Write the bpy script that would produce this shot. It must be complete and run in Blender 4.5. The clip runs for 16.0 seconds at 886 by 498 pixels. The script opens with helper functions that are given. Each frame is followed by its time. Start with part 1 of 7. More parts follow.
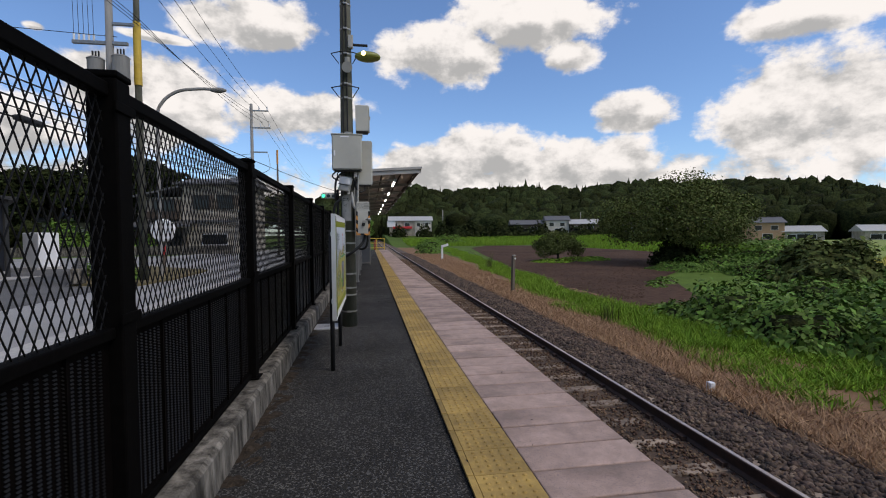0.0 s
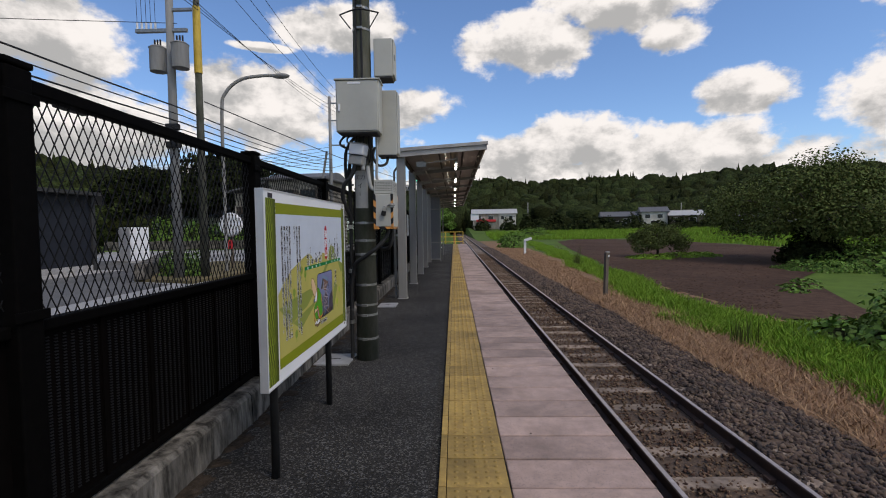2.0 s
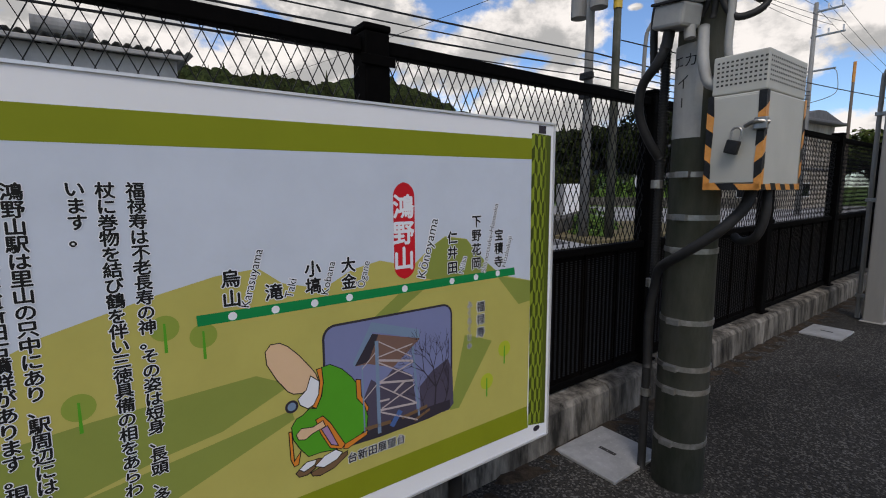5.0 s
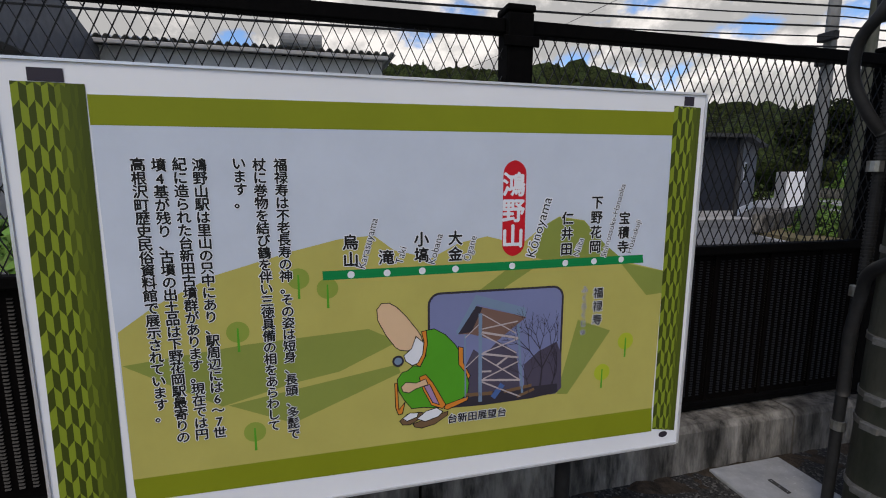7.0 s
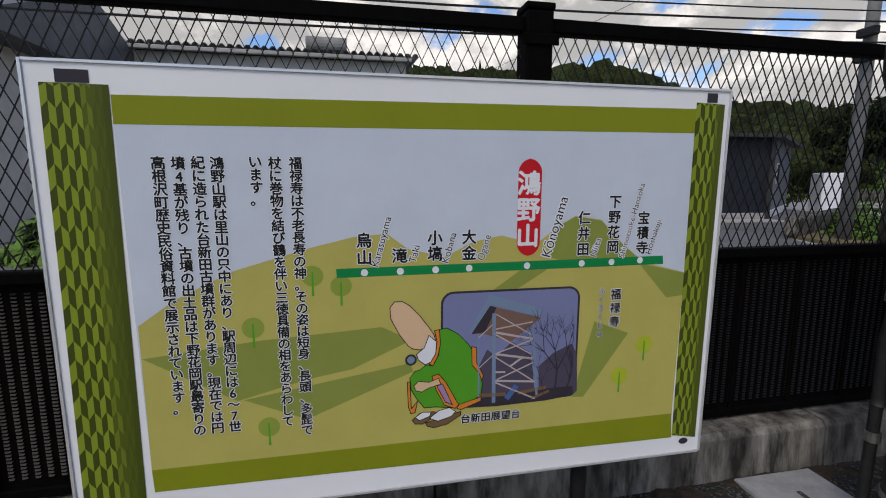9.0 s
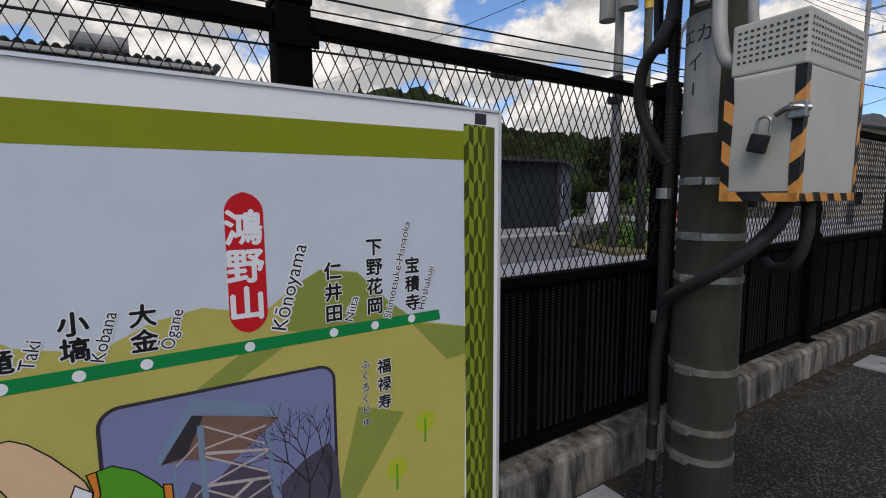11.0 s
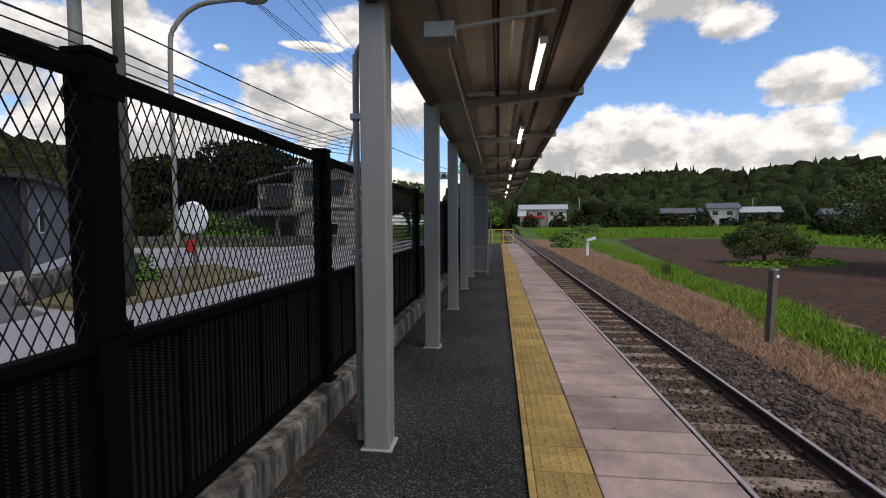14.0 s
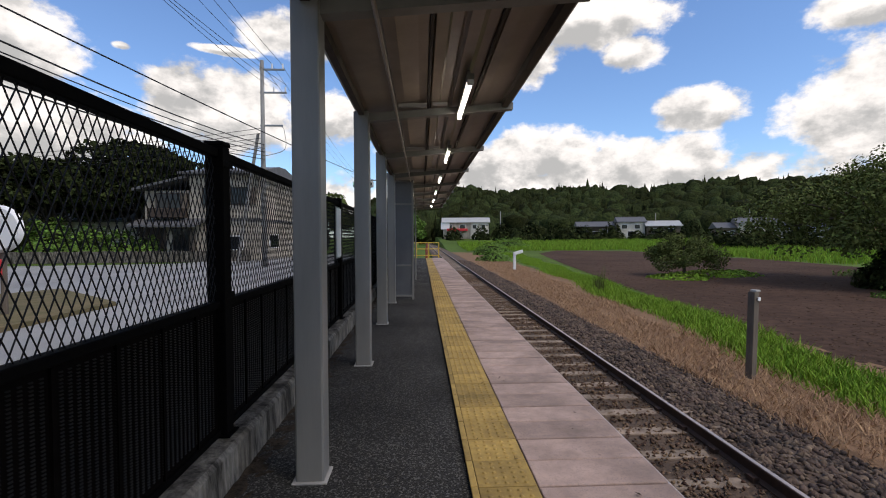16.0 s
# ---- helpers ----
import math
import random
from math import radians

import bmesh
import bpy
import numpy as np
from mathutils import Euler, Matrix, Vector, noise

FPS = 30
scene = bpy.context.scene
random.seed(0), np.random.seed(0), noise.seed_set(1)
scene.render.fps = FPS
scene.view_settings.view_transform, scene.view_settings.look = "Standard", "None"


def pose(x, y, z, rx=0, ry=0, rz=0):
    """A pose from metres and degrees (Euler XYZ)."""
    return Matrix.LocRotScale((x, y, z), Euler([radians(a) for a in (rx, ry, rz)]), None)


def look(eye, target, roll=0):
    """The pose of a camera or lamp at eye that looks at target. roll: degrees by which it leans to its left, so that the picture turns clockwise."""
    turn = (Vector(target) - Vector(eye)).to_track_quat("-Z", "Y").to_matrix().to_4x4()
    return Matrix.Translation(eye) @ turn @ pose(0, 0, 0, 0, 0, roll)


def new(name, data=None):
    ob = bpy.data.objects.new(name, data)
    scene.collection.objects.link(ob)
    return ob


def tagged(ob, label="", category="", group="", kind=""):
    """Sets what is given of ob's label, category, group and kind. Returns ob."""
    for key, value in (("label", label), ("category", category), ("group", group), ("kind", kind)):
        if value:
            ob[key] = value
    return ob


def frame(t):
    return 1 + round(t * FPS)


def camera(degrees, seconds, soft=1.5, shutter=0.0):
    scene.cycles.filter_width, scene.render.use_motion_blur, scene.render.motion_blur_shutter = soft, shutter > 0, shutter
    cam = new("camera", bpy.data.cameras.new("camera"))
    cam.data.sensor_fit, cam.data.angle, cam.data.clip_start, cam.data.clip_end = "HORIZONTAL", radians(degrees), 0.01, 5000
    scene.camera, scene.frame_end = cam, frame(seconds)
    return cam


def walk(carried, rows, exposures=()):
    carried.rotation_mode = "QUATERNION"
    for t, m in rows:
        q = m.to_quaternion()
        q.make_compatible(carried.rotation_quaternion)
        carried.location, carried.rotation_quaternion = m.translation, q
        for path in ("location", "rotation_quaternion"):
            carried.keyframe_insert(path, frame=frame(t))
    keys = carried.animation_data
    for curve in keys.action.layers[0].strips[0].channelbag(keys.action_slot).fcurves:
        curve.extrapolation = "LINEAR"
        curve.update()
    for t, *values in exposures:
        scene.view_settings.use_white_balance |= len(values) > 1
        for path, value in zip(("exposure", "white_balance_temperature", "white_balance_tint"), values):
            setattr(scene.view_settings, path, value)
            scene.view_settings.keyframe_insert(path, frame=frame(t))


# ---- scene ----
cam = camera(87.4, 16.0, soft=1.05)
METRES, EYE, TILT, LEAN, TURN = 11.9, 1.44, 0.0, 0.0, -8.6
ROWS = [
    (0.0, 0.0051, 0.0008, 0.0, -0.02, -1.85, 0.49),
    (0.5, 0.0077, 0.0566, 0.0002, 1.82, -1.29, 0.61),
    (1.0, 0.0086, 0.1112, -0.0006, 4.07, -1.09, 0.64),
    (1.5, 0.0164, 0.1612, -0.0003, 7.1, -1.61, 0.7),
    (2.0, 0.0279, 0.2085, -0.0006, 10.46, -2.57, 0.73),
    (2.5, 0.0304, 0.2592, -0.0001, 15.34, -3.35, 0.75),
    (3.0, 0.0316, 0.3076, 0.0009, 21.49, -4.05, 0.73),
    (3.5, 0.0215, 0.3536, 0.0006, 30.83, -4.33, 0.66),
    (4.0, 0.0163, 0.3951, 0.0005, 40.41, -4.74, 0.6),
    (4.5, 0.0053, 0.4266, -0.0013, 50.91, -5.78, 0.56),
    (5.0, -0.0053, 0.4471, 0.0003, 62.43, -7.4, 0.3),
    (7.5, 0.0029, 0.4616, -0.0021, 86.62, -8.79, -0.19),
    (8.0, 0.0025, 0.4621, -0.0021, 87.97, -8.85, -0.18),
    (10.5, -0.0058, 0.4702, -0.003, 77.36, -7.03, 0.2),
    (11.0, -0.0244, 0.4862, 0.0008, 66.29, -6.34, 0.33),
    (11.5, -0.0356, 0.515, -0.0001, 55.74, -5.7, 0.26),
    (12.0, -0.0434, 0.5476, 0.0003, 43.47, -5.12, 0.14),
    (12.5, -0.051, 0.5903, 0.0026, 33.2, -4.81, 0.23),
    (13.0, -0.0554, 0.6402, 0.0021, 25.85, -4.7, 0.23),
    (13.5, -0.0716, 0.6912, 0.0024, 20.43, -3.89, 0.24),
    (14.0, -0.081, 0.7445, 0.0036, 15.96, -3.04, 0.23),
    (14.5, -0.0949, 0.7972, 0.004, 12.17, -2.31, 0.28),
    (15.0, -0.1034, 0.8549, 0.0027, 9.32, -1.98, 0.22),
    (15.5, -0.1174, 0.9083, 0.0033, 7.15, -1.63, 0.28),
    (16.0, -0.1255, 0.963, 0.0033, 6.49, -1.48, 0.27),
]
# the platform's line: half a degree off the first plan, about a point beside the pole
SITE = pose(0, 7, 0) @ pose(0, 0, 0, 0, 0, -0.5) @ pose(0, -7, 0)
walk(cam, [(t, SITE @ pose(0, 0, EYE, TILT, LEAN, TURN) @ pose(METRES * x, METRES * y, METRES * z, 90 + pitch, roll, yaw)) for t, x, y, z, yaw, pitch, roll in ROWS],
     exposures=[(t, e, 6950, 13.5) for t, e in ((0.0, 0.07), (3.5, 0.06), (8.0, 0.18), (11.0, 0.12), (13.5, 0.2), (16.0, 0.28))])
from mathutils import geometry

# ---- light ----
sun_data = bpy.data.lights.new("sun", "SUN")
sun_data.energy, sun_data.angle, sun_data.color = 1.65, radians(25), (1.0, 0.95, 0.88)
SUN_EL, SUN_AZ = 52.0, 130.0  # degrees; azimuth clockwise from +y
_e, _a = radians(SUN_EL), radians(SUN_AZ)
sun_dir = Vector((math.sin(_a) * math.cos(_e), math.cos(_a) * math.cos(_e), math.sin(_e)))
sun_ob = new("sun", sun_data)
sun_ob.matrix_world = look(sun_dir * 100, (0, 0, 0))


def make_world():
    """Sky with heaped clouds, each cloud bank given by azimuth, elevation, half width, half height in degrees."""
    w = bpy.data.worlds.new("sky")
    scene.world = w
    w.use_nodes = True
    nt = w.node_tree
    nt.nodes.clear()
    N = nt.nodes.new
    L = nt.links.new
    out, bg = N("ShaderNodeOutputWorld"), N("ShaderNodeBackground")
    sky = N("ShaderNodeTexSky")
    sky.sky_type, sky.sun_disc = "NISHITA", False
    sky.sun_elevation, sky.sun_rotation = radians(SUN_EL), radians(SUN_AZ)
    sky.air_density, sky.dust_density, sky.ozone_density = 1.0, 0.3, 1.5
    tc = N("ShaderNodeTexCoord")
    d = tc.outputs["Generated"]

    def m(op, a, b=None, c=None, clamp=False):
        n = N("ShaderNodeMath")
        n.operation, n.use_clamp = op, clamp
        for i, v in enumerate((a, b, c)):
            if v is None:
                continue
            if isinstance(v, (int, float)):
                n.inputs[i].default_value = v
            else:
                L(v, n.inputs[i])
        return n.outputs[0]

    sep = N("ShaderNodeSeparateXYZ")
    L(d, sep.inputs[0])
    az = m("MULTIPLY", m("ARCTAN2", sep.outputs[0], sep.outputs[1]), 57.29578)
    el = m("MULTIPLY", m("ARCSINE", sep.outputs[2]), 57.29578)

    def fbm(scale, detail, rough, off=0.0, lac=2.0, lift=(0, 0, 0)):
        mp = N("ShaderNodeMapping")
        mp.inputs["Location"].default_value = (off + lift[0], off * 0.7 + lift[1], off * 0.3 + lift[2])
        mp.inputs["Scale"].default_value = (1, 1, 1.5)
        L(d, mp.inputs[0])
        n = N("ShaderNodeTexNoise")
        n.inputs["Scale"].default_value, n.inputs["Detail"].default_value, n.inputs["Roughness"].default_value = scale, detail, rough
        n.inputs["Lacunarity"].default_value = lac
        L(mp.outputs[0], n.inputs[0])
        return n.outputs[0]

    field, base = None, None
    for caz, cel, hw, hh in CLOUDS:
        dx = m("DIVIDE", m("SUBTRACT", az, caz), hw)
        dy = m("DIVIDE", m("SUBTRACT", el, cel), hh)
        r = m("SQRT", m("ADD", m("MULTIPLY", dx, dx), m("MULTIPLY", dy, dy)))
        f = m("SUBTRACT", 1.0, r)
        low = m("MULTIPLY", m("MAXIMUM", f, 0.0), m("MULTIPLY", dy, -1.0))
        field = f if field is None else m("MAXIMUM", field, f)
        base = low if base is None else m("MAXIMUM", base, low)
    # broken cloud over the rest of the sky, out of the walk's sight
    rest = m("SUBTRACT", m("MULTIPLY", fbm(1.7, 3, 0.5, 3.0), 2.6), 1.25)
    ahead = m("SUBTRACT", 1.0, m("DIVIDE", m("ABSOLUTE", m("ADD", az, 20.0)), 85.0))
    low_sky = m("SUBTRACT", 1.0, m("DIVIDE", el, 42.0))
    seen = m("MULTIPLY", m("MULTIPLY", m("MINIMUM", ahead, low_sky), 6.0), 1.0, clamp=True)
    rest = m("SUBTRACT", rest, m("MULTIPLY", seen, 2.0))
    field = m("MAXIMUM", field, rest)
    puff = m("SUBTRACT", fbm(7.0, 9, 0.6), 0.5)
    wisp = m("SUBTRACT", fbm(22.0, 6, 0.6, 5.0), 0.5)
    dens = m("ADD", m("ADD", field, m("MULTIPLY", puff, 1.9)), m("MULTIPLY", wisp, 0.7))
    ramp = N("ShaderNodeMapRange")
    ramp.interpolation_type = "SMOOTHSTEP"
    ramp.inputs["From Min"].default_value, ramp.inputs["From Max"].default_value = 0.0, 0.34
    L(dens, ramp.inputs[0])
    shade = N("ShaderNodeMapRange")
    shade.interpolation_type = "SMOOTHSTEP"
    shade.inputs["From Min"].default_value, shade.inputs["From Max"].default_value = -0.1, 0.5
    relief = m("SUBTRACT", fbm(7.0, 7, 0.6, 0.0, 2.0, (0.012, -0.01, 0.045)), fbm(7.0, 7, 0.6))
    L(m("ADD", m("MULTIPLY", base, 1.5), m("ADD", m("MULTIPLY", relief, 2.2), m("MULTIPLY", m("SUBTRACT", fbm(4.0, 4, 0.5, 9.0), 0.45), 0.9))), shade.inputs[0])
    cc = N("ShaderNodeMix")
    cc.data_type = "RGBA"
    L(shade.outputs[0], cc.inputs[0])
    cc.inputs[6].default_value = (*[CLOUD_WHITE * v for v in (1.0, 1.0, 1.0)], 1)
    cc.inputs[7].default_value = (*[CLOUD_GREY * v for v in (0.93, 0.97, 1.0)], 1)
    mix = N("ShaderNodeMix")
    mix.data_type = "RGBA"
    L(ramp.outputs[0], mix.inputs[0])
    tint = N("ShaderNodeMix")
    tint.data_type, tint.blend_type = "RGBA", "MULTIPLY"
    tint.inputs[0].default_value = 1.0
    tint.inputs[7].default_value = (0.98, 1.25, 1.58, 1)
    L(sky.outputs[0], tint.inputs[6])
    L(tint.outputs[2], mix.inputs[6])
    L(cc.outputs[2], mix.inputs[7])
    L(mix.outputs[2], bg.inputs[0])
    bg.inputs[1].default_value = SKY_STRENGTH
    L(bg.outputs[0], out.inputs[0])


SKY_STRENGTH, CLOUD_WHITE, CLOUD_GREY = 0.10, 8.8, 4.5
CLOUDS = [
    (-64, 24, 13, 5), (-84, 20, 12, 5), (-70, 14, 10, 5),
    (9.7, 20.7, 8.4, 3.6), (20.6, 24.0, 10.5, 3.7), (24.5, 19.9, 3.8, 2.2), (45.4, 12.0, 7.2, 6.5), (51.2, 10.6, 3.6, 7.2), (31.6, 13.3, 5.1, 2.5), (15.2, 9.5, 8.1, 4.0), (23.9, 8.5, 4.5, 3.4), (30.7, 7.8, 5.1, 3.6),
    (5.4, 8.6, 6.6, 2.8), (47.5, 19.9, 7.6, 2.1), (-11.9, 22.6, 5.9, 3.0), (-6.5, 14.7, 4.2, 2.7), (-21.0, 13.3, 9.1, 5.3), (-22.2, 19.9, 3.6, 0.5), (-16.9, 22.4, 3.9, 2.2), (-39.6, 17.5, 4.0, 3.8), (-50.8, 14.3, 7.1, 5.0),
    (-31.7, 18.8, 1.1, 0.5), (-60.4, 17.6, 10.4, 3.9), (-54.9, 14.7, 7.8, 4.5), (-40.1, 17.6, 5.8, 6.0), (-27.3, 15.2, 4.3, 3.8), (-9.7, 14.1, 9.6, 3.8), (-66.6, 20.6, 12.0, 5.3), (-41.7, 17.9, 7.8, 3.9), (-85.1, 15.6, 5.9, 5.3),
    (-39.6, 9.5, 11.5, 5.2), (-96.4, 16.6, 6.0, 2.5), (-75.6, 12.6, 15.1, 2.5), (-116.7, 12.7, 4.0, 5.3), (-108.0, 14.0, 10.8, 3.6), (-87.7, 14.7, 13.6, 4.9), (-61.9, 15.4, 14.9, 3.9), (-43.3, 10.8, 9.4, 5.7), (-48.4, 16.0, 9.1, 2.1),
    (75, 12, 16, 8), (60, 27, 12, 6), (52, 33, 17.0, 5.6), (14, 33, 8.5, 3.4), (20, 5.0, 42.4, 4.0), (-50, 4.5, 42.4, 5.0), (-85, 24, 21.2, 5.6), (-110, 20, 19.1, 9.0),
]
make_world()


# ---- materials ----
def material(name, c1, c2=None, scale=4.0, rough=0.8, metal=0.0, bump=0.0, bump_scale=60.0, bump_depth=0.01, stain=0.0, stain_scale=0.6, rand=0.0, coord="Object", streak=1.0, spec=0.5, trans=0.0, emit=None, speck=None):
    """Procedural surface: two colours mixed by a fine noise, darker stains from a broad one, bump, and a shift by object."""
    mt = bpy.data.materials.new(name)
    mt.use_nodes = True
    nt = mt.node_tree
    N, L = nt.nodes.new, nt.links.new
    b = nt.nodes["Principled BSDF"]
    b.inputs["Roughness"].default_value, b.inputs["Metallic"].default_value = rough, metal
    b.inputs["Specular IOR Level"].default_value = spec
    if trans:
        b.inputs["Transmission Weight"].default_value = trans
    c2 = c2 or tuple(v * 0.75 for v in c1)
    tc = N("ShaderNodeTexCoord")
    mp = N("ShaderNodeMapping")
    mp.inputs["Scale"].default_value = (1, 1, streak)
    L(tc.outputs[coord], mp.inputs[0])
    if coord == "Object" and rand:
        oi = N("ShaderNodeObjectInfo")
        ad = N("ShaderNodeVectorMath")
        ad.operation = "ADD"
        sc = N("ShaderNodeMath")
        sc.operation = "MULTIPLY"
        sc.inputs[1].default_value = 37.0
        L(oi.outputs["Random"], sc.inputs[0])
        L(mp.outputs[0], ad.inputs[0])
        L(sc.outputs[0], ad.inputs[1])
        vec = ad.outputs[0]
    else:
        vec = mp.outputs[0]
    n = N("ShaderNodeTexNoise")
    n.inputs["Scale"].default_value, n.inputs["Detail"].default_value, n.inputs["Roughness"].default_value = scale, 6, 0.65
    L(vec, n.inputs[0])
    rp = N("ShaderNodeMapRange")
    rp.inputs["From Min"].default_value, rp.inputs["From Max"].default_value = 0.35, 0.65
    L(n.outputs[0], rp.inputs[0])
    mx = N("ShaderNodeMix")
    mx.data_type = "RGBA"
    mx.inputs[6].default_value, mx.inputs[7].default_value = (*c1, 1), (*c2, 1)
    L(rp.outputs[0], mx.inputs[0])
    col = mx.outputs[2]
    if speck:
        vo = N("ShaderNodeTexVoronoi")
        vo.inputs["Scale"].default_value = speck[0]
        L(vec, vo.inputs[0])
        lt = N("ShaderNodeMath")
        lt.operation = "GREATER_THAN"
        sp = N("ShaderNodeSeparateColor")
        L(vo.outputs["Color"], sp.inputs[0])
        L(sp.outputs[0], lt.inputs[0])
        lt.inputs[1].default_value = speck[1]
        ms = N("ShaderNodeMix")
        ms.data_type = "RGBA"
        L(lt.outputs[0], ms.inputs[0])
        L(col, ms.inputs[6])
        ms.inputs[7].default_value = (*speck[2], 1)
        col = ms.outputs[2]
    if stain:
        n2 = N("ShaderNodeTexNoise")
        n2.inputs["Scale"].default_value, n2.inputs["Detail"].default_value = stain_scale, 5
        L(vec, n2.inputs[0])
        r2 = N("ShaderNodeMapRange")
        r2.inputs["From Min"].default_value, r2.inputs["From Max"].default_value = 0.4, 0.7
        r2.inputs["To Min"].default_value, r2.inputs["To Max"].default_value = 1.0, 1.0 - stain
        L(n2.outputs[0], r2.inputs[0])
        hv = N("ShaderNodeHueSaturation")
        L(r2.outputs[0], hv.inputs["Value"])
        L(col, hv.inputs["Color"])
        col = hv.outputs[0]
    if rand:
        oi2 = N("ShaderNodeObjectInfo")
        r3 = N("ShaderNodeMapRange")
        r3.inputs["To Min"].default_value, r3.inputs["To Max"].default_value = 1 - rand, 1 + rand
        L(oi2.outputs["Random"], r3.inputs[0])
        hv = N("ShaderNodeHueSaturation")
        L(r3.outputs[0], hv.inputs["Value"])
        L(col, hv.inputs["Color"])
        col = hv.outputs[0]
    L(col, b.inputs["Base Color"])
    if bump:
        n3 = N("ShaderNodeTexNoise")
        n3.inputs["Scale"].default_value, n3.inputs["Detail"].default_value = bump_scale, 3
        L(vec, n3.inputs[0])
        bp = N("ShaderNodeBump")
        bp.inputs["Strength"].default_value, bp.inputs["Distance"].default_value = bump, bump_depth
        L(n3.outputs[0], bp.inputs["Height"])
        L(bp.outputs[0], b.inputs["Normal"])
    if emit:
        b.inputs["Emission Color"].default_value, b.inputs["Emission Strength"].default_value = (*emit[0], 1), emit[1]
    return mt


def island_variation(mt, lo, hi, hue=0.0):
    """Vary a material from piece to piece of one joined mesh."""
    nt = mt.node_tree
    b = nt.nodes["Principled BSDF"]
    src = b.inputs["Base Color"].links[0].from_socket
    g = nt.nodes.new("ShaderNodeNewGeometry")
    r = nt.nodes.new("ShaderNodeMapRange")
    r.inputs["To Min"].default_value, r.inputs["To Max"].default_value = lo, hi
    nt.links.new(g.outputs["Random Per Island"], r.inputs[0])
    h = nt.nodes.new("ShaderNodeHueSaturation")
    nt.links.new(r.outputs[0], h.inputs["Value"])
    if hue:
        r2 = nt.nodes.new("ShaderNodeMapRange")
        r2.inputs["To Min"].default_value, r2.inputs["To Max"].default_value = 0.5 - hue, 0.5 + hue
        nt.links.new(g.outputs["Random Per Island"], r2.inputs[0])
        nt.links.new(r2.outputs[0], h.inputs["Hue"])
    nt.links.new(src, h.inputs["Color"])
    nt.links.new(h.outputs[0], b.inputs["Base Color"])
    return mt


M = {}
M["asphalt"] = material("asphalt", (0.007, 0.007, 0.0068), (0.050, 0.048, 0.045), 70, 0.9, bump=0.9, bump_scale=110, stain=0.5, stain_scale=0.8, spec=0.15, speck=(105, 0.82, (0.105, 0.102, 0.096)))
M["road"] = material("road_asphalt", (0.23, 0.23, 0.228), (0.32, 0.32, 0.315), 60, 0.9, bump=0.4, bump_scale=90, stain=0.25, stain_scale=0.35)
M["meshmetal"] = material("dark_mesh_steel", (0.005, 0.0047, 0.0045), (0.009, 0.0085, 0.008), 30, 0.45, spec=0.15)
M["grout"] = material("dark_joint", (0.03, 0.024, 0.02), (0.016, 0.013, 0.011), 20, 0.95, spec=0.1)
M["verge"] = material("verge_soil", (0.17, 0.135, 0.08), (0.11, 0.10, 0.05), 3, 0.95, bump=0.6, spec=0.1)
M["litter"] = material("leaf_litter", (0.05, 0.038, 0.028), (0.02, 0.016, 0.012), 18, 0.95, bump=0.8, spec=0.1)
M["dirtstone"] = material("dirty_stone", (0.16, 0.10, 0.068), (0.09, 0.058, 0.04), 3, 0.95, spec=0.15)
M["yard"] = material("yard_asphalt", (0.10, 0.10, 0.10), (0.15, 0.15, 0.15), 40, 0.95, bump=0.6, bump_scale=60, stain=0.3, stain_scale=0.5, spec=0.2)
M["bank"] = material("bank_soil", (0.24, 0.145, 0.085), (0.16, 0.10, 0.06), 5, 0.95, bump=0.8, bump_scale=30, spec=0.1)
M["slab"] = material("pink_slab", (0.45, 0.32, 0.27), (0.33, 0.238, 0.203), 9, 0.85, bump=0.35, bump_scale=140, stain=0.5, stain_scale=1.5, rand=0.09, speck=(220, 0.9, (0.26, 0.2, 0.18)))
M["tactile"] = material("tactile_yellow", (0.43, 0.285, 0.075), (0.30, 0.195, 0.055), 14, 0.75, bump=0.2, bump_scale=120, stain=0.5, stain_scale=1.1, rand=0.10)
M["concrete"] = material("old_concrete", (0.25, 0.23, 0.20), (0.035, 0.032, 0.027), 13, 0.95, bump=0.9, bump_scale=40, stain=0.8, stain_scale=5.0, streak=0.25, spec=0.2)
M["kerbstone"] = material("pale_concrete", (0.42, 0.41, 0.39), (0.33, 0.32, 0.31), 8, 0.9, bump=0.4, bump_scale=50, stain=0.3, stain_scale=1.0)
M["black"] = material("black_fence_paint", (0.0016, 0.0015, 0.0015), (0.003, 0.0027, 0.0026), 30, 0.7, bump=0.05, spec=0.03)
M["brownblack"] = material("dark_brown_panel", (0.0020, 0.0015, 0.0014), (0.0036, 0.0027, 0.0024), 12, 0.75, spec=0.03)
M["greysteel"] = material("grey_painted_steel", (0.215, 0.21, 0.20), (0.16, 0.157, 0.15), 3, 0.40, bump=0.05, stain=0.2, stain_scale=1.2, streak=0.15)
M["roofsteel"] = material("brown_roof_underside", (0.27, 0.215, 0.17), (0.20, 0.16, 0.13), 3, 0.32, stain=0.3, stain_scale=0.8)
M["rooftrim"] = material("roof_trim", (0.36, 0.35, 0.335), (0.28, 0.272, 0.265), 4, 0.5, stain=0.2)
M["box"] = material("putty_enclosure", (0.42, 0.42, 0.38), (0.38, 0.38, 0.345), 3, 0.55, bump=0.04, stain=0.12, stain_scale=2.5)
M["boxdark"] = material("dark_gap", (0.03, 0.03, 0.03), None, 5, 0.7)
M["pole"] = material("mossy_concrete_pole", (0.105, 0.103, 0.082), (0.045, 0.052, 0.032), 7, 0.85, bump=0.3, bump_scale=70, stain=0.5, stain_scale=2.0, streak=0.3)
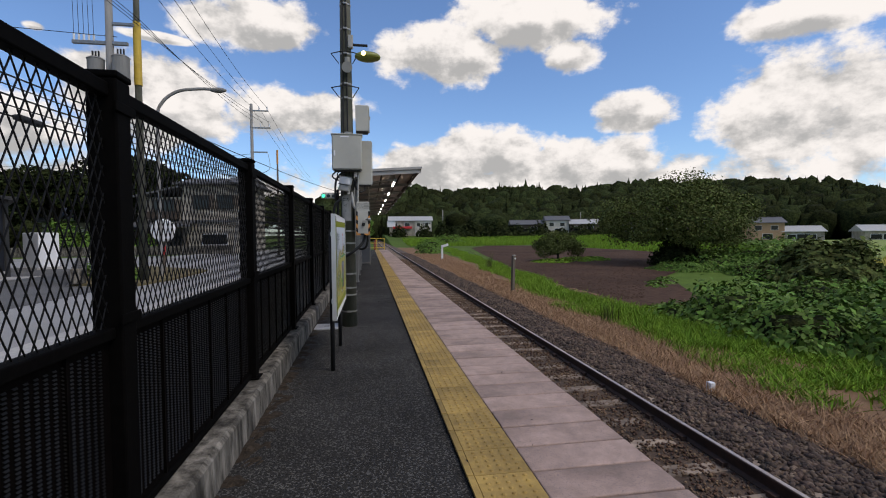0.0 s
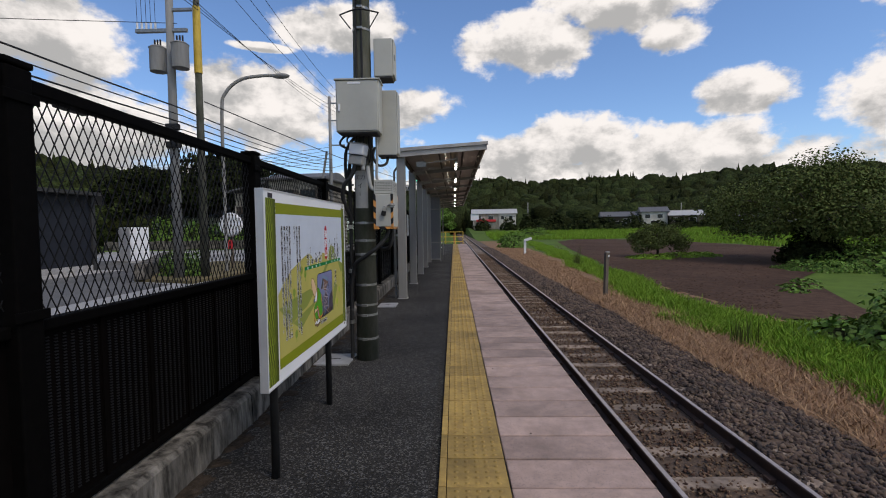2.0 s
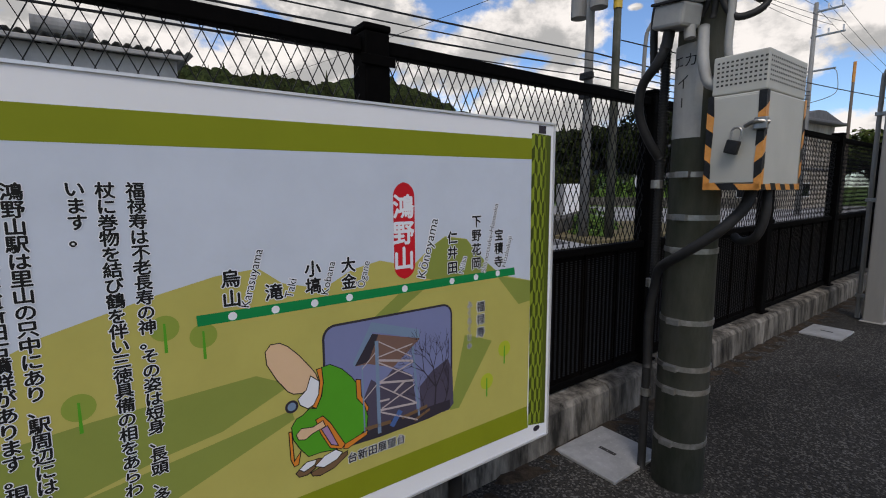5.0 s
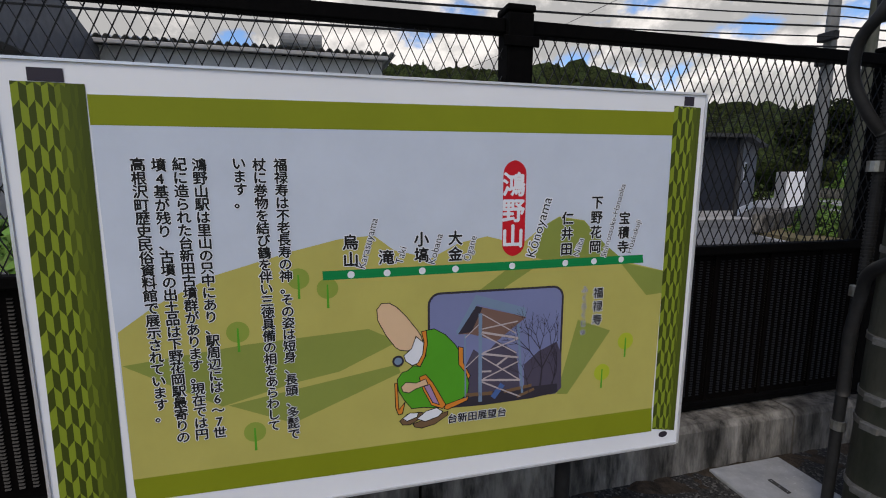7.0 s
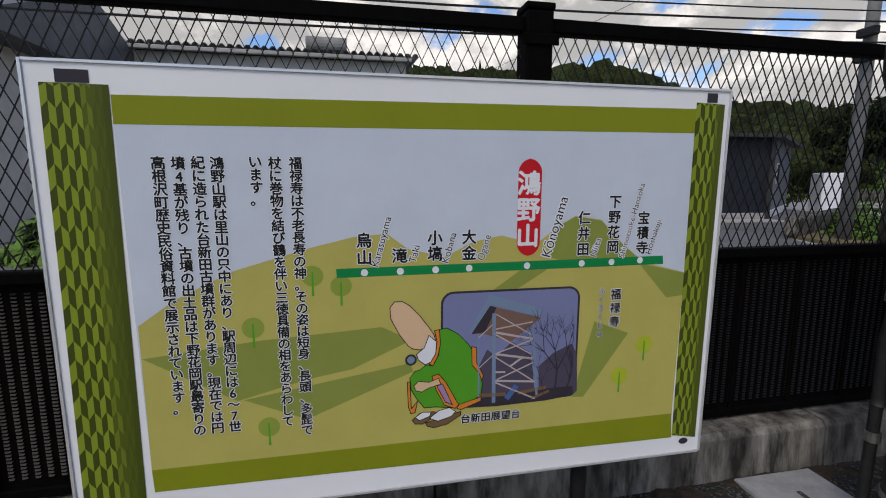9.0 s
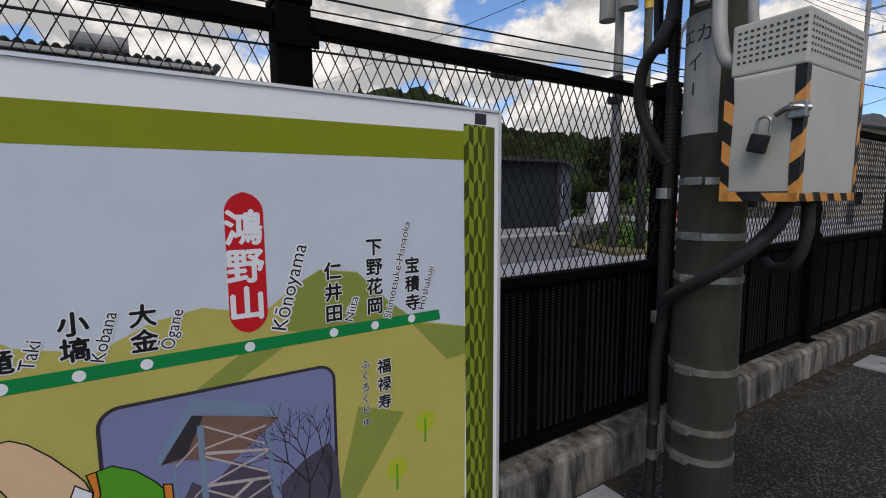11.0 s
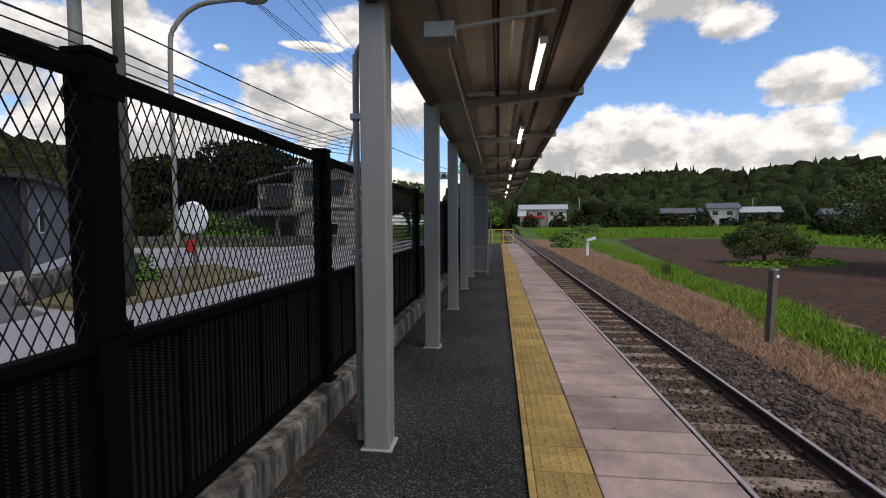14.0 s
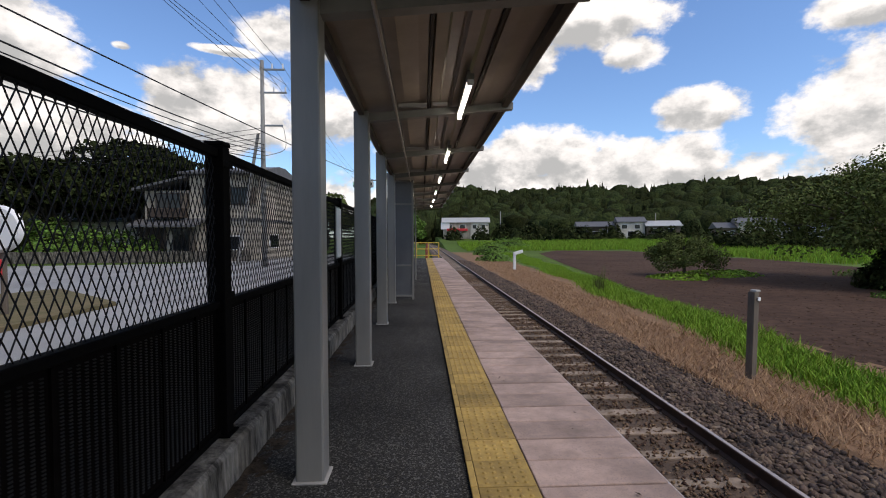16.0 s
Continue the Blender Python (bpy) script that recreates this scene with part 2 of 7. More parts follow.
M["pole_grey"] = material("grey_concrete_pole", (0.25, 0.25, 0.245), (0.19, 0.19, 0.185), 5, 0.85, bump=0.2, stain=0.3, stain_scale=0.8, streak=0.2)
M["steel"] = material("galvanised_steel", (0.34, 0.34, 0.33), (0.20, 0.20, 0.19), 25, 0.42, metal=0.8)
M["cable"] = material("dark_conduit", (0.010, 0.0105, 0.011), (0.02, 0.02, 0.021), 20, 0.6, spec=0.3)
M["pvc"] = material("grey_plastic_pipe", (0.33, 0.33, 0.31), (0.27, 0.27, 0.26), 10, 0.5)
M["tape_orange"] = material("orange_tape", (0.62, 0.27, 0.055), (0.5, 0.2, 0.04), 30, 0.4, bump=0.3, bump_scale=40)
M["tape_black"] = material("black_tape", (0.008, 0.008, 0.0085), (0.016, 0.016, 0.017), 30, 0.45, bump=0.3, bump_scale=40, spec=0.25)
M["rail"] = material("rusty_rail", (0.075, 0.04, 0.028), (0.045, 0.028, 0.022), 20, 0.7, metal=0.3, stain=0.3, stain_scale=3)
M["railtop"] = material("worn_rail_head", (0.50, 0.43, 0.38), (0.36, 0.30, 0.27), 20, 0.42, metal=0.5)
M["sleeper"] = material("weathered_sleeper", (0.36, 0.28, 0.215), (0.15, 0.11, 0.082), 6, 0.9, bump=0.5, stain=0.5, stain_scale=2.5, rand=0.2)
M["ballast"] = material("ballast_stone", (0.022, 0.015, 0.012), (0.12, 0.080, 0.060), 3, 0.95, bump=0.3)
M["bed"] = material("track_bed", (0.05, 0.032, 0.023), (0.12, 0.078, 0.05), 25, 0.95, bump=0.8, bump_scale=60, stain=0.4, stain_scale=1.5)
M["soil"] = material("ploughed_soil", (0.098, 0.060, 0.044), (0.060, 0.038, 0.028), 2.5, 0.95, stain=0.35, stain_scale=0.2, spec=0.05, bump=0.8, bump_scale=14, bump_depth=0.03)
M["dry"] = material("dry_grass", (0.42, 0.27, 0.165), (0.27, 0.165, 0.10), 6, 0.95, spec=0.1)
M["grass"] = material("grass_blades", (0.20, 0.33, 0.034), (0.12, 0.215, 0.023), 2, 0.8, spec=0.12)
M["vine"] = material("vine_leaves", (0.125, 0.215, 0.034), (0.06, 0.12, 0.02), 3, 0.7, spec=0.2)
M["leaf"] = material("tree_leaves", (0.10, 0.125, 0.036), (0.055, 0.07, 0.02), 3, 0.8, spec=0.1)
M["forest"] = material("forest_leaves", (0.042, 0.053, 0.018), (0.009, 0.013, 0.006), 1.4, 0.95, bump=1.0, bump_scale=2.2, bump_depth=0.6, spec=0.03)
M["ground"] = material("meadow_ground", (0.095, 0.155, 0.028), (0.07, 0.115, 0.022), 0.8, 0.95, spec=0.1, bump=0.8, bump_scale=8, stain=0.3, stain_scale=0.06)
M["paddy"] = material("ripening_rice", (0.20, 0.25, 0.045), (0.15, 0.21, 0.035), 1.5, 0.9, bump=0.8, bump_scale=10)
M["paddy_gold"] = material("golden_rice", (0.36, 0.32, 0.05), (0.28, 0.26, 0.045), 2, 0.9, bump=0.8, bump_scale=10)
M["bark"] = material("bark", (0.06, 0.048, 0.038), (0.035, 0.028, 0.022), 14, 0.9, bump=0.6, bump_scale=40)
M["wood"] = material("weathered_wood", (0.14, 0.115, 0.09), (0.09, 0.072, 0.058), 12, 0.9, bump=0.4, bump_scale=40, streak=0.2)
M["white"] = material("white_paint", (0.72, 0.73, 0.75), (0.68, 0.69, 0.71), 2, 0.45)
M["boardwhite"] = material("board_white", (0.60, 0.64, 0.70), (0.58, 0.62, 0.68), 1, 0.3)
M["alu"] = material("aluminium", (0.62, 0.63, 0.65), (0.55, 0.56, 0.58), 8, 0.35, metal=0.5)
M["glass_dark"] = material("dark_window", (0.015, 0.017, 0.02), (0.01, 0.011, 0.013), 2, 0.08, spec=0.35)
M["plaster"] = material("house_plaster", (0.62, 0.59, 0.53), (0.52, 0.49, 0.44), 1.2, 0.9, stain=0.25, stain_scale=0.5)
M["rooftile"] = material("roof_tiles", (0.11, 0.11, 0.115), (0.075, 0.075, 0.08), 3, 0.6)
M["navy"] = material("navy_siding", (0.017, 0.02, 0.028), (0.013, 0.015, 0.022), 4, 0.6, spec=0.25)
M["navygrey"] = material("grey_siding", (0.13, 0.135, 0.15), (0.11, 0.115, 0.13), 4, 0.6)
M["metalroof"] = material("pale_metal_roof", (0.42, 0.42, 0.41), (0.34, 0.34, 0.33), 2, 0.5)
M["carwhite"] = material("white_car_paint", (0.78, 0.78, 0.78), (0.74, 0.74, 0.74), 1, 0.15)
M["tyre"] = material("tyre", (0.02, 0.02, 0.02), None, 5, 0.8)
M["red"] = material("red_paint", (0.55, 0.025, 0.03), (0.45, 0.02, 0.025), 4, 0.5)
M["yellow"] = material("yellow_paint", (0.62, 0.42, 0.05), (0.5, 0.34, 0.04), 6, 0.55, stain=0.2)
M["rust"] = material("red_lead_paint", (0.36, 0.08, 0.04), (0.28, 0.06, 0.03), 6, 0.7)
M["tube"] = material("lamp_tube", (0.9, 0.9, 0.85), None, 1, 0.4, emit=((1.0, 0.98, 0.88), 9.0))
M["signal_green"] = material("signal_green", (0.0, 0.5, 0.3), None, 1, 0.3, emit=((0.05, 1.0, 0.55), 1.6))
M["bulb"] = material("bulb", (0.9, 0.85, 0.3), None, 1, 0.3, emit=((1.0, 0.85, 0.35), 4.0))
M["lampshade"] = material("lamp_shade_green", (0.22, 0.24, 0.04), (0.16, 0.17, 0.03), 5, 0.4)
M["blueroof"] = material("blue_metal_roof", (0.10, 0.13, 0.24), (0.08, 0.105, 0.20), 1, 0.5)
M["oldplaster"] = material("weathered_plaster", (0.46, 0.42, 0.35), (0.30, 0.27, 0.225), 1.6, 0.9, stain=0.4, stain_scale=0.7, streak=0.4)
M["darkwood"] = material("dark_stained_wood", (0.055, 0.038, 0.028), (0.03, 0.021, 0.016), 6, 0.8)
# paler than the panel: sky light on the slit lips put into the colour
M["lip"] = material("skylit_louvre_lip", (0.0042, 0.0037, 0.0034), (0.002, 0.0019, 0.0018), 9, 0.5, spec=0.2)
M["cover"] = material("chequer_plate", (0.52, 0.53, 0.54), (0.42, 0.43, 0.44), 18, 0.45, metal=0.5, stain=0.3, stain_scale=4)


# ---- mesh helpers ----
def link(name, bm, mat, parent=None, label="", smooth=False):
    me = bpy.data.meshes.new(name)
    bm.to_mesh(me)
    bm.free()
    for m_ in (mat if isinstance(mat, (list, tuple)) else [mat]):
        me.materials.append(m_)
    if smooth:
        me.shade_smooth()
    ob = new(name, me)
    if parent is not None:
        ob.parent = parent
    if label:
        ob["label"] = label
    return ob


def part(name, bm, mat, parent, label="", smooth=False):
    return link(name, bm, mat, parent, label, smooth)


def thing(name, label, category, group="", at=(0, 0, 0), kind=""):
    e = new(name)
    e.empty_display_size = 0.1
    e.location = at
    return tagged(e, label, category, group, kind)


def box(lo, hi, bevel=0.0, bm=None, m=None):
    """A box from corner to corner, its edges rounded."""
    bm = bm or bmesh.new()
    c = [(a + b) / 2 for a, b in zip(lo, hi)]
    s = [abs(b - a) for a, b in zip(lo, hi)]
    mat4 = Matrix.Translation(c) @ Matrix.Diagonal((*s, 1))
    r = bmesh.ops.create_cube(bm, size=1, matrix=(m @ mat4) if m else mat4)
    if bevel:
        es = list({e for v in r["verts"] for e in v.link_edges})
        bmesh.ops.bevel(bm, geom=es, offset=min(bevel, min(s) * 0.45), segments=2, affect="EDGES", profile=0.5)
    return bm


def cyl(a, b, r1, r2=None, n=16, bm=None, caps=True):
    """A round bar from a to b."""
    bm = bm or bmesh.new()
    a, b = Vector(a), Vector(b)
    d = b - a
    q = d.to_track_quat("Z", "Y").to_matrix().to_4x4()
    bmesh.ops.create_cone(bm, cap_ends=caps, segments=n, radius1=r1, radius2=r1 if r2 is None else r2, depth=d.length, matrix=Matrix.Translation((a + b) / 2) @ q)
    return bm


def tube(points, r, n=8, bm=None, smooth=6):
    """A bent pipe through points."""
    bm = bm or bmesh.new()
    P = [Vector(p) for p in points]
    if smooth and len(P) > 2:
        Q = []
        for i in range(len(P) - 1):
            p0, p1, p2, p3 = P[max(i - 1, 0)], P[i], P[i + 1], P[min(i + 2, len(P) - 1)]
            for k in range(smooth):
                t = k / smooth
                Q.append(0.5 * ((2 * p1) + (p2 - p0) * t + (2 * p0 - 5 * p1 + 4 * p2 - p3) * t * t + (3 * p1 - p0 - 3 * p2 + p3) * t ** 3))
        Q.append(P[-1])
        P = Q
    rings = []
    up = Vector((0.31, 0.17, 0.93))
    for i, p in enumerate(P):
        t = (P[min(i + 1, len(P) - 1)] - P[max(i - 1, 0)]).normalized()
        u = t.cross(up).normalized()
        if u.length < 0.5:
            u = t.cross(Vector((1, 0, 0))).normalized()
        v = t.cross(u)
        rings.append([bm.verts.new(p + r * (math.cos(2 * math.pi * k / n) * u + math.sin(2 * math.pi * k / n) * v)) for k in range(n)])
    for a, b in zip(rings, rings[1:]):
        for k in range(n):
            bm.faces.new((a[k], a[(k + 1) % n], b[(k + 1) % n], b[k]))
    bm.faces.new(rings[0])
    bm.faces.new(rings[-1][::-1])
    return bm


def prism(profile, axis, lo, hi, bm=None):
    """A profile of 2D points swept along an axis ('x': profile is (y, z); 'y': (x, z); 'z': (x, y))."""
    bm = bm or bmesh.new()

    def p3(p, t):
        return {"x": (t, p[0], p[1]), "y": (p[0], t, p[1]), "z": (p[0], p[1], t)}[axis]
    A = [bm.verts.new(p3(p, lo)) for p in profile]
    B = [bm.verts.new(p3(p, hi)) for p in profile]
    k = len(profile)
    for i in range(k):
        bm.faces.new((A[i], A[(i + 1) % k], B[(i + 1) % k], B[i]))
    bm.faces.new(A[::-1])
    bm.faces.new(B)
    bmesh.ops.recalc_face_normals(bm, faces=bm.faces)
    return bm


def grid(x0, x1, y0, y1, nx, ny, height):
    bm = bmesh.new()
    vs = [[bm.verts.new((x0 + (x1 - x0) * i / nx, y0 + (y1 - y0) * j / ny, height(x0 + (x1 - x0) * i / nx, y0 + (y1 - y0) * j / ny))) for i in range(nx + 1)] for j in range(ny + 1)]
    for j in range(ny):
        for i in range(nx):
            bm.faces.new((vs[j][i], vs[j][i + 1], vs[j + 1][i + 1], vs[j + 1][i]))
    return bm


def raw(name, verts, faces, mat, parent=None, label="", smooth=False):
    me = bpy.data.meshes.new(name)
    me.from_pydata(verts, [], faces)
    me.materials.append(mat)
    if smooth:
        me.shade_smooth()
    ob = new(name, me)
    if parent is not None:
        ob.parent = parent
    if label:
        ob["label"] = label
    return ob


rng = random.Random(7)


# ---- ground and large structure ----
def ground_height(x, y):
    """One sheet: road level on the west, track bed, bank and low fields on the east."""
    if x < -1.15:
        return -0.32
    if x < 1.66:
        return -0.32 + (-1.2 + 0.32) * min(max((x + 1.15) / 0.4, 0), 1)
    if x < 5.0:
        return -1.3
    if x < 5.3:
        return -1.3 + 0.16 * (x - 5.0) / 0.3
    rise = min(max((math.hypot(x, y) - 105) / 60, 0.0), 1.0) * min(max((105 - x) / 30, 0.0), 1.0)
    return -1.14 - 0.08 * min((x - 5.3) / 3.0, 1.0) + 2.6 * rise


def ground_sheet():
    xs = [-2500, -600, -200, -60, -30, -20, -12, -6, -3, -1.16, -1.15, -0.7, 0, 1.0, 1.66, 2.2, 3.2, 4.2, 4.7, 5.0, 5.3, 5.6, 6.5, 7.5, 8.6, 12, 20, 30, 40, 50, 60, 70, 80, 120, 200, 600, 2500]
    ys = [-2500, -400, -60, -20] + [float(v) for v in range(-10, 60, 5)] + [70, 80, 90, 100, 110, 120, 130, 140, 150, 160, 200, 400, 1000, 2500]
    bm = bmesh.new()
    vs = [[bm.verts.new((x, y, ground_height(x, y))) for x in xs] for y in ys]
    for j in range(len(ys) - 1):
        for i in range(len(xs) - 1):
            bm.faces.new((vs[j][i], vs[j][i + 1], vs[j + 1][i + 1], vs[j + 1][i]))
    return tagged(link("ground", bm, M["ground"]), "flat green meadow ground with a low railway bank", "ground", kind="structure")


ground_sheet()


def sheet(name, outline, z, mat, label, category, thick=0.03):
    bm = prism(outline, "z", z - thick, z)
    return tagged(link(name, bm, mat), label, category, kind="structure")


sheet("road", [(-1.25, -30), (-1.25, 60), (-11.5, 60), (-17.5, 44), (-40, 40), (-40, -30)], -0.28, M["road"], "worn pale grey asphalt road", "road", 0.06)
sheet("yard", [(-8.6, -30), (-8.6, 17.0), (-10.6, 18.0), (-15.5, 27.5), (-22, 30), (-40, 30), (-40, -30)], -0.272, M["yard"], "dark gravelly asphalt parking yard", "yard", 0.05)
sheet("gutter", [(-4.7, -30), (-4.7, 60), (-5.45, 60), (-5.45, -30)], -0.262, M["kerbstone"], "pale concrete gutter strip beside the road", "gutter", 0.05)

# platform
PLAT_END = 44.2
tagged(link("platform", prism([(-1.2, -0.95), (1.58, -0.95), (1.58, -0.12), (0.96, -0.12), (0.96, -0.02), (0.5, -0.02), (0.5, 0.0), (-1.2, 0.0)], "y", -22, PLAT_END), M["asphalt"]),
       "dark asphalt railway platform with a concrete edge", "platform", kind="structure")
EDGE = thing("platform_edge", "faded pink concrete slabs along the platform edge", "platform edge", kind="structure")
TACTILE = thing("tactile_paving", "worn yellow tactile paving strip with raised dots", "tactile paving", kind="structure")
part("edge_bed", box((0.955, -22, -0.12), (1.66, PLAT_END, -0.032)), M["grout"], EDGE)
part("bed", box((0.553, -22, -0.019), (0.955, PLAT_END, -0.008)), M["grout"], TACTILE)


def kerb_wall():
    bm = bmesh.new()
    y = -6.0
    for k in range(26):
        L_ = 1.96
        prism([(-1.18, 0.0), (-0.855, 0.0), (-0.862, 0.205), (-0.885, 0.232), (-1.18, 0.238)], "y", y + 0.006, y + L_ - 0.006, bm)
        y += L_
    return bm


tagged(link("kerb_wall", kerb_wall(), M["concrete"]), "stained low concrete wall under the fence", "kerb wall", kind="structure")

# ---- track ----
RAILS = (2.55, 3.64)
RAIL_TOP = -0.82


def rail_profile(x):
    t = RAIL_TOP
    return [(x - 0.06, t - 0.15), (x + 0.06, t - 0.15), (x + 0.06, t - 0.135), (x + 0.012, t - 0.115), (x + 0.012, t - 0.04), (x + 0.033, t - 0.03), (x + 0.033, t - 0.006), (x + 0.026, t), (x - 0.026, t), (x - 0.033, t - 0.006), (x - 0.033, t - 0.03), (x - 0.012, t - 0.04), (x - 0.012, t - 0.115), (x - 0.06, t - 0.135)]


for rx in RAILS:
    r_ = tagged(link("rail", prism(rail_profile(rx), "y", -25, 260), M["rail"]), "rusty steel rail with a worn shiny head", "rail", "rails of the track", "structure")
    part("rail_head", box((rx - 0.022, -25, RAIL_TOP - 0.002), (rx + 0.022, 260, RAIL_TOP + 0.0025)), M["railtop"], r_, "bright worn running surface")
tagged(link("ballast_bed", grid(1.6, 5.3, -25, 260, 37, 570, lambda x, y: -0.975 + 0.02 * noise.noise((x * 2.2, y * 2.2, 0)) + 0.012 * noise.noise((x * 9, y * 9, 3)) - max(0, x - 4.3) * 0.16 - (0.05 if 2.7 < x < 3.5 else 0) * 0.3), M["bed"]),
       "brown track bed of dirty ballast and dead weeds", "track bed", kind="structure")


def sleeper_mesh():
    bm = box((-1.0, -0.1, -0.14), (1.0, 0.1, 0.0), 0.012)
    me = bpy.data.meshes.new("sleeper")
    bm.to_mesh(me)
    bm.free()
    me.materials.append(M["sleeper"])
    return me


TRACK = thing("railway_track", "single railway track with weathered wooden sleepers", "railway track", kind="structure")

# ---- fence ----
FENCE_X = -1.0
POST0, PITCH, POSTS = 2.02 - 2.085 * 3, 2.085, 21
fence = thing("fence", "black metal fence of expanded mesh over louvred panels", "fence", at=(0, 0, 0))


def mesh_panel(w, h):
    V, F = [], []
    pw, ph, t = 0.052, 0.105, 0.0013
    s = ph / pw

    def bar(y0, z0, y1, z1, dx):
        d = Vector((0, y1 - y0, z1 - z0))
        if d.length < 0.01:
            return
        n = Vector((0, -d.z, d.y)).normalized() * t
        b = len(V)
        for p in ((y0, z0), (y1, z1)):
            for sx, sn in ((-1, -1), (1, -1), (1, 1), (-1, 1)):
                V.append((dx + sx * 0.0024, p[0] + sn * n.y, p[1] + sn * n.z))
        F.extend([(b, b + 1, b + 5, b + 4), (b + 1, b + 2, b + 6, b + 5), (b + 2, b + 3, b + 7, b + 6), (b + 3, b, b + 4, b + 7)])
    k = -int(h / ph) - 2
    while k * pw < w:
        y = k * pw
        a, e = max(0.0, y), min(w, y + h / s)
        if e > a:
            bar(a, (a - y) * s, e, (e - y) * s, 0.0)
        a, e = max(0.0, y), min(w, y + h / s)
        if e > a:
            bar(a, h - (a - y) * s, e, h - (e - y) * s, 0.002)
        k += 1
    me = bpy.data.meshes.new("mesh_panel")
    me.from_pydata(V, [], F)
    me.materials.append(M["meshmetal"])
    return me


def louvre_panel(w, h):
    """A sheet with upright ribs, and columns of small slits with turned-out lips."""
    V, F, lips = [], [], []

    def bx(lo, hi):
        b = len(V)
        V.extend([(x, y, z) for x in (lo[0], hi[0]) for y in (lo[1], hi[1]) for z in (lo[2], hi[2])])
        F.extend([(b, b + 1, b + 3, b + 2), (b + 4, b + 6, b + 7, b + 5), (b, b + 4, b + 5, b + 1), (b + 2, b + 3, b + 7, b + 6), (b, b + 2, b + 6, b + 4), (b + 1, b + 5, b + 7, b + 3)])
    bx((-0.004, 0, 0), (0, w, h))
    k = 0
    while k * 0.34 < w:
        bx((0, k * 0.34, 0), (0.012, min(w, k * 0.34 + 0.018), h))
        k += 1
    y = 0.05
    while y < w - 0.05:
        if (y % 0.34) > 0.03:
            z = 0.06
            while z < h - 0.05:
                b = len(V)
                V.extend([(0.001, y, z), (0.001, y + 0.022, z), (0.007, y + 0.019, z - 0.006), (0.007, y + 0.003, z - 0.006), (0.001, y, z - 0.007), (0.001, y + 0.022, z - 0.007)])
                lips.append(len(F))
                F.extend([(b, b + 3, b + 2, b + 1), (b + 3, b + 4, b + 5, b + 2)])
                z += 0.0135
        y += 0.042
    me = bpy.data.meshes.new("louvre_panel")
    me.from_pydata(V, [], F)
    me.materials.append(M["brownblack"])
    me.materials.append(M["lip"])
    for k in lips:
        me.polygons[k].material_index = 1
    return me


W_ = PITCH - 0.11
mesh_me, louvre_me = mesh_panel(W_, 0.90), louvre_panel(W_, 0.80)


def rail_bar(z0, z1, d):
    return box((-d, 0, z0), (d, W_, z1), 0.006)


bars = {}
for nm, (z0, z1, d) in {"top_rail": (1.975, 2.03, 0.03), "middle_rail": (1.045, 1.09, 0.03), "bottom_rail": (0.245, 0.285, 0.02)}.items():
    bm = rail_bar(z0, z1, d)
    me = bpy.data.meshes.new(nm)
    bm.to_mesh(me)
    bm.free()
    me.materials.append(M["black"])
    bars[nm] = me
bm = box((-0.055, -0.055, 0.235), (0.055, 0.055, 2.05), 0.008)
post_me = bpy.data.meshes.new("post")
bm.to_mesh(post_me)
bm.free()
post_me.materials.append(M["black"])
extra = {}
for nm, args in {"post_cap": ((-0.06, -0.06, 2.051), (0.06, 0.06, 2.078), 0.008), "foot_plate": ((-0.08, -0.08, 0.238), (0.08, 0.08, 0.25), 0.004), "bracket": ((0.056, -0.075, 1.10), (0.064, 0.075, 1.14), 0.003), "upper_bracket": ((0.056, -0.075, 1.92), (0.064, 0.075, 1.96), 0.003)}.items():
    bm = box(*args)
    me = bpy.data.meshes.new(nm)
    bm.to_mesh(me)
    bm.free()
    me.materials.append(M["black"])
    extra[nm] = me
for k in range(POSTS):
    y = POST0 + k * PITCH
    for nm, me in extra.items():
        o = new(nm, me)
        o.parent, o.location = fence, (FENCE_X, y, 0)
    o = new("post", post_me)
    o.parent, o.location = fence, (FENCE_X, y, 0)
    if k == POSTS - 1:
        break
    for nm, me in bars.items():
        o = new(nm, me)
        o.parent, o.location = fence, (FENCE_X, y + 0.055, 0)
    o = new("mesh_panel", mesh_me)
    o.parent, o.location = fence, (FENCE_X, y + 0.055, 1.085)
    o = new("louvre_panel", louvre_me)
    o.parent, o.location = fence, (FENCE_X, y + 0.055, 0.265)

# ---- canopy ----
COLS = [11.88 + 2.54 * k for k in range(10)]
canopy = thing("platform_canopy", "long grey steel platform canopy with a brown ribbed underside", "canopy", at=(0, 0, 0))


def roof_z(x):
    return 2.86 + (x + 0.46) * 0.055


ROOF_Y0, ROOF_Y1 = 11.7, 35.6


def roof_sheet():
    """Broad folded pans between narrow standing seams."""
    low = []
    pans = ((-0.44, -0.02), (-0.02, 0.36), (0.36, 0.60), (0.60, 0.86), (0.86, 1.30))
    for a, b in pans:
        for x, dz in ((a + 0.012, 0.115), (a + 0.03, 0.085), (a + 0.12, 0.082), (b - 0.10, 0.100), (b - 0.02, 0.104), (b - 0.004, 0.125)):
            low.append((x, roof_z(x) + dz))
    top = [(1.30, roof_z(1.30) + 0.155), (-0.44, roof_z(-0.44) + 0.155)]
    return prism(low + top, "y", ROOF_Y0 + 0.04, ROOF_Y1 - 0.04)


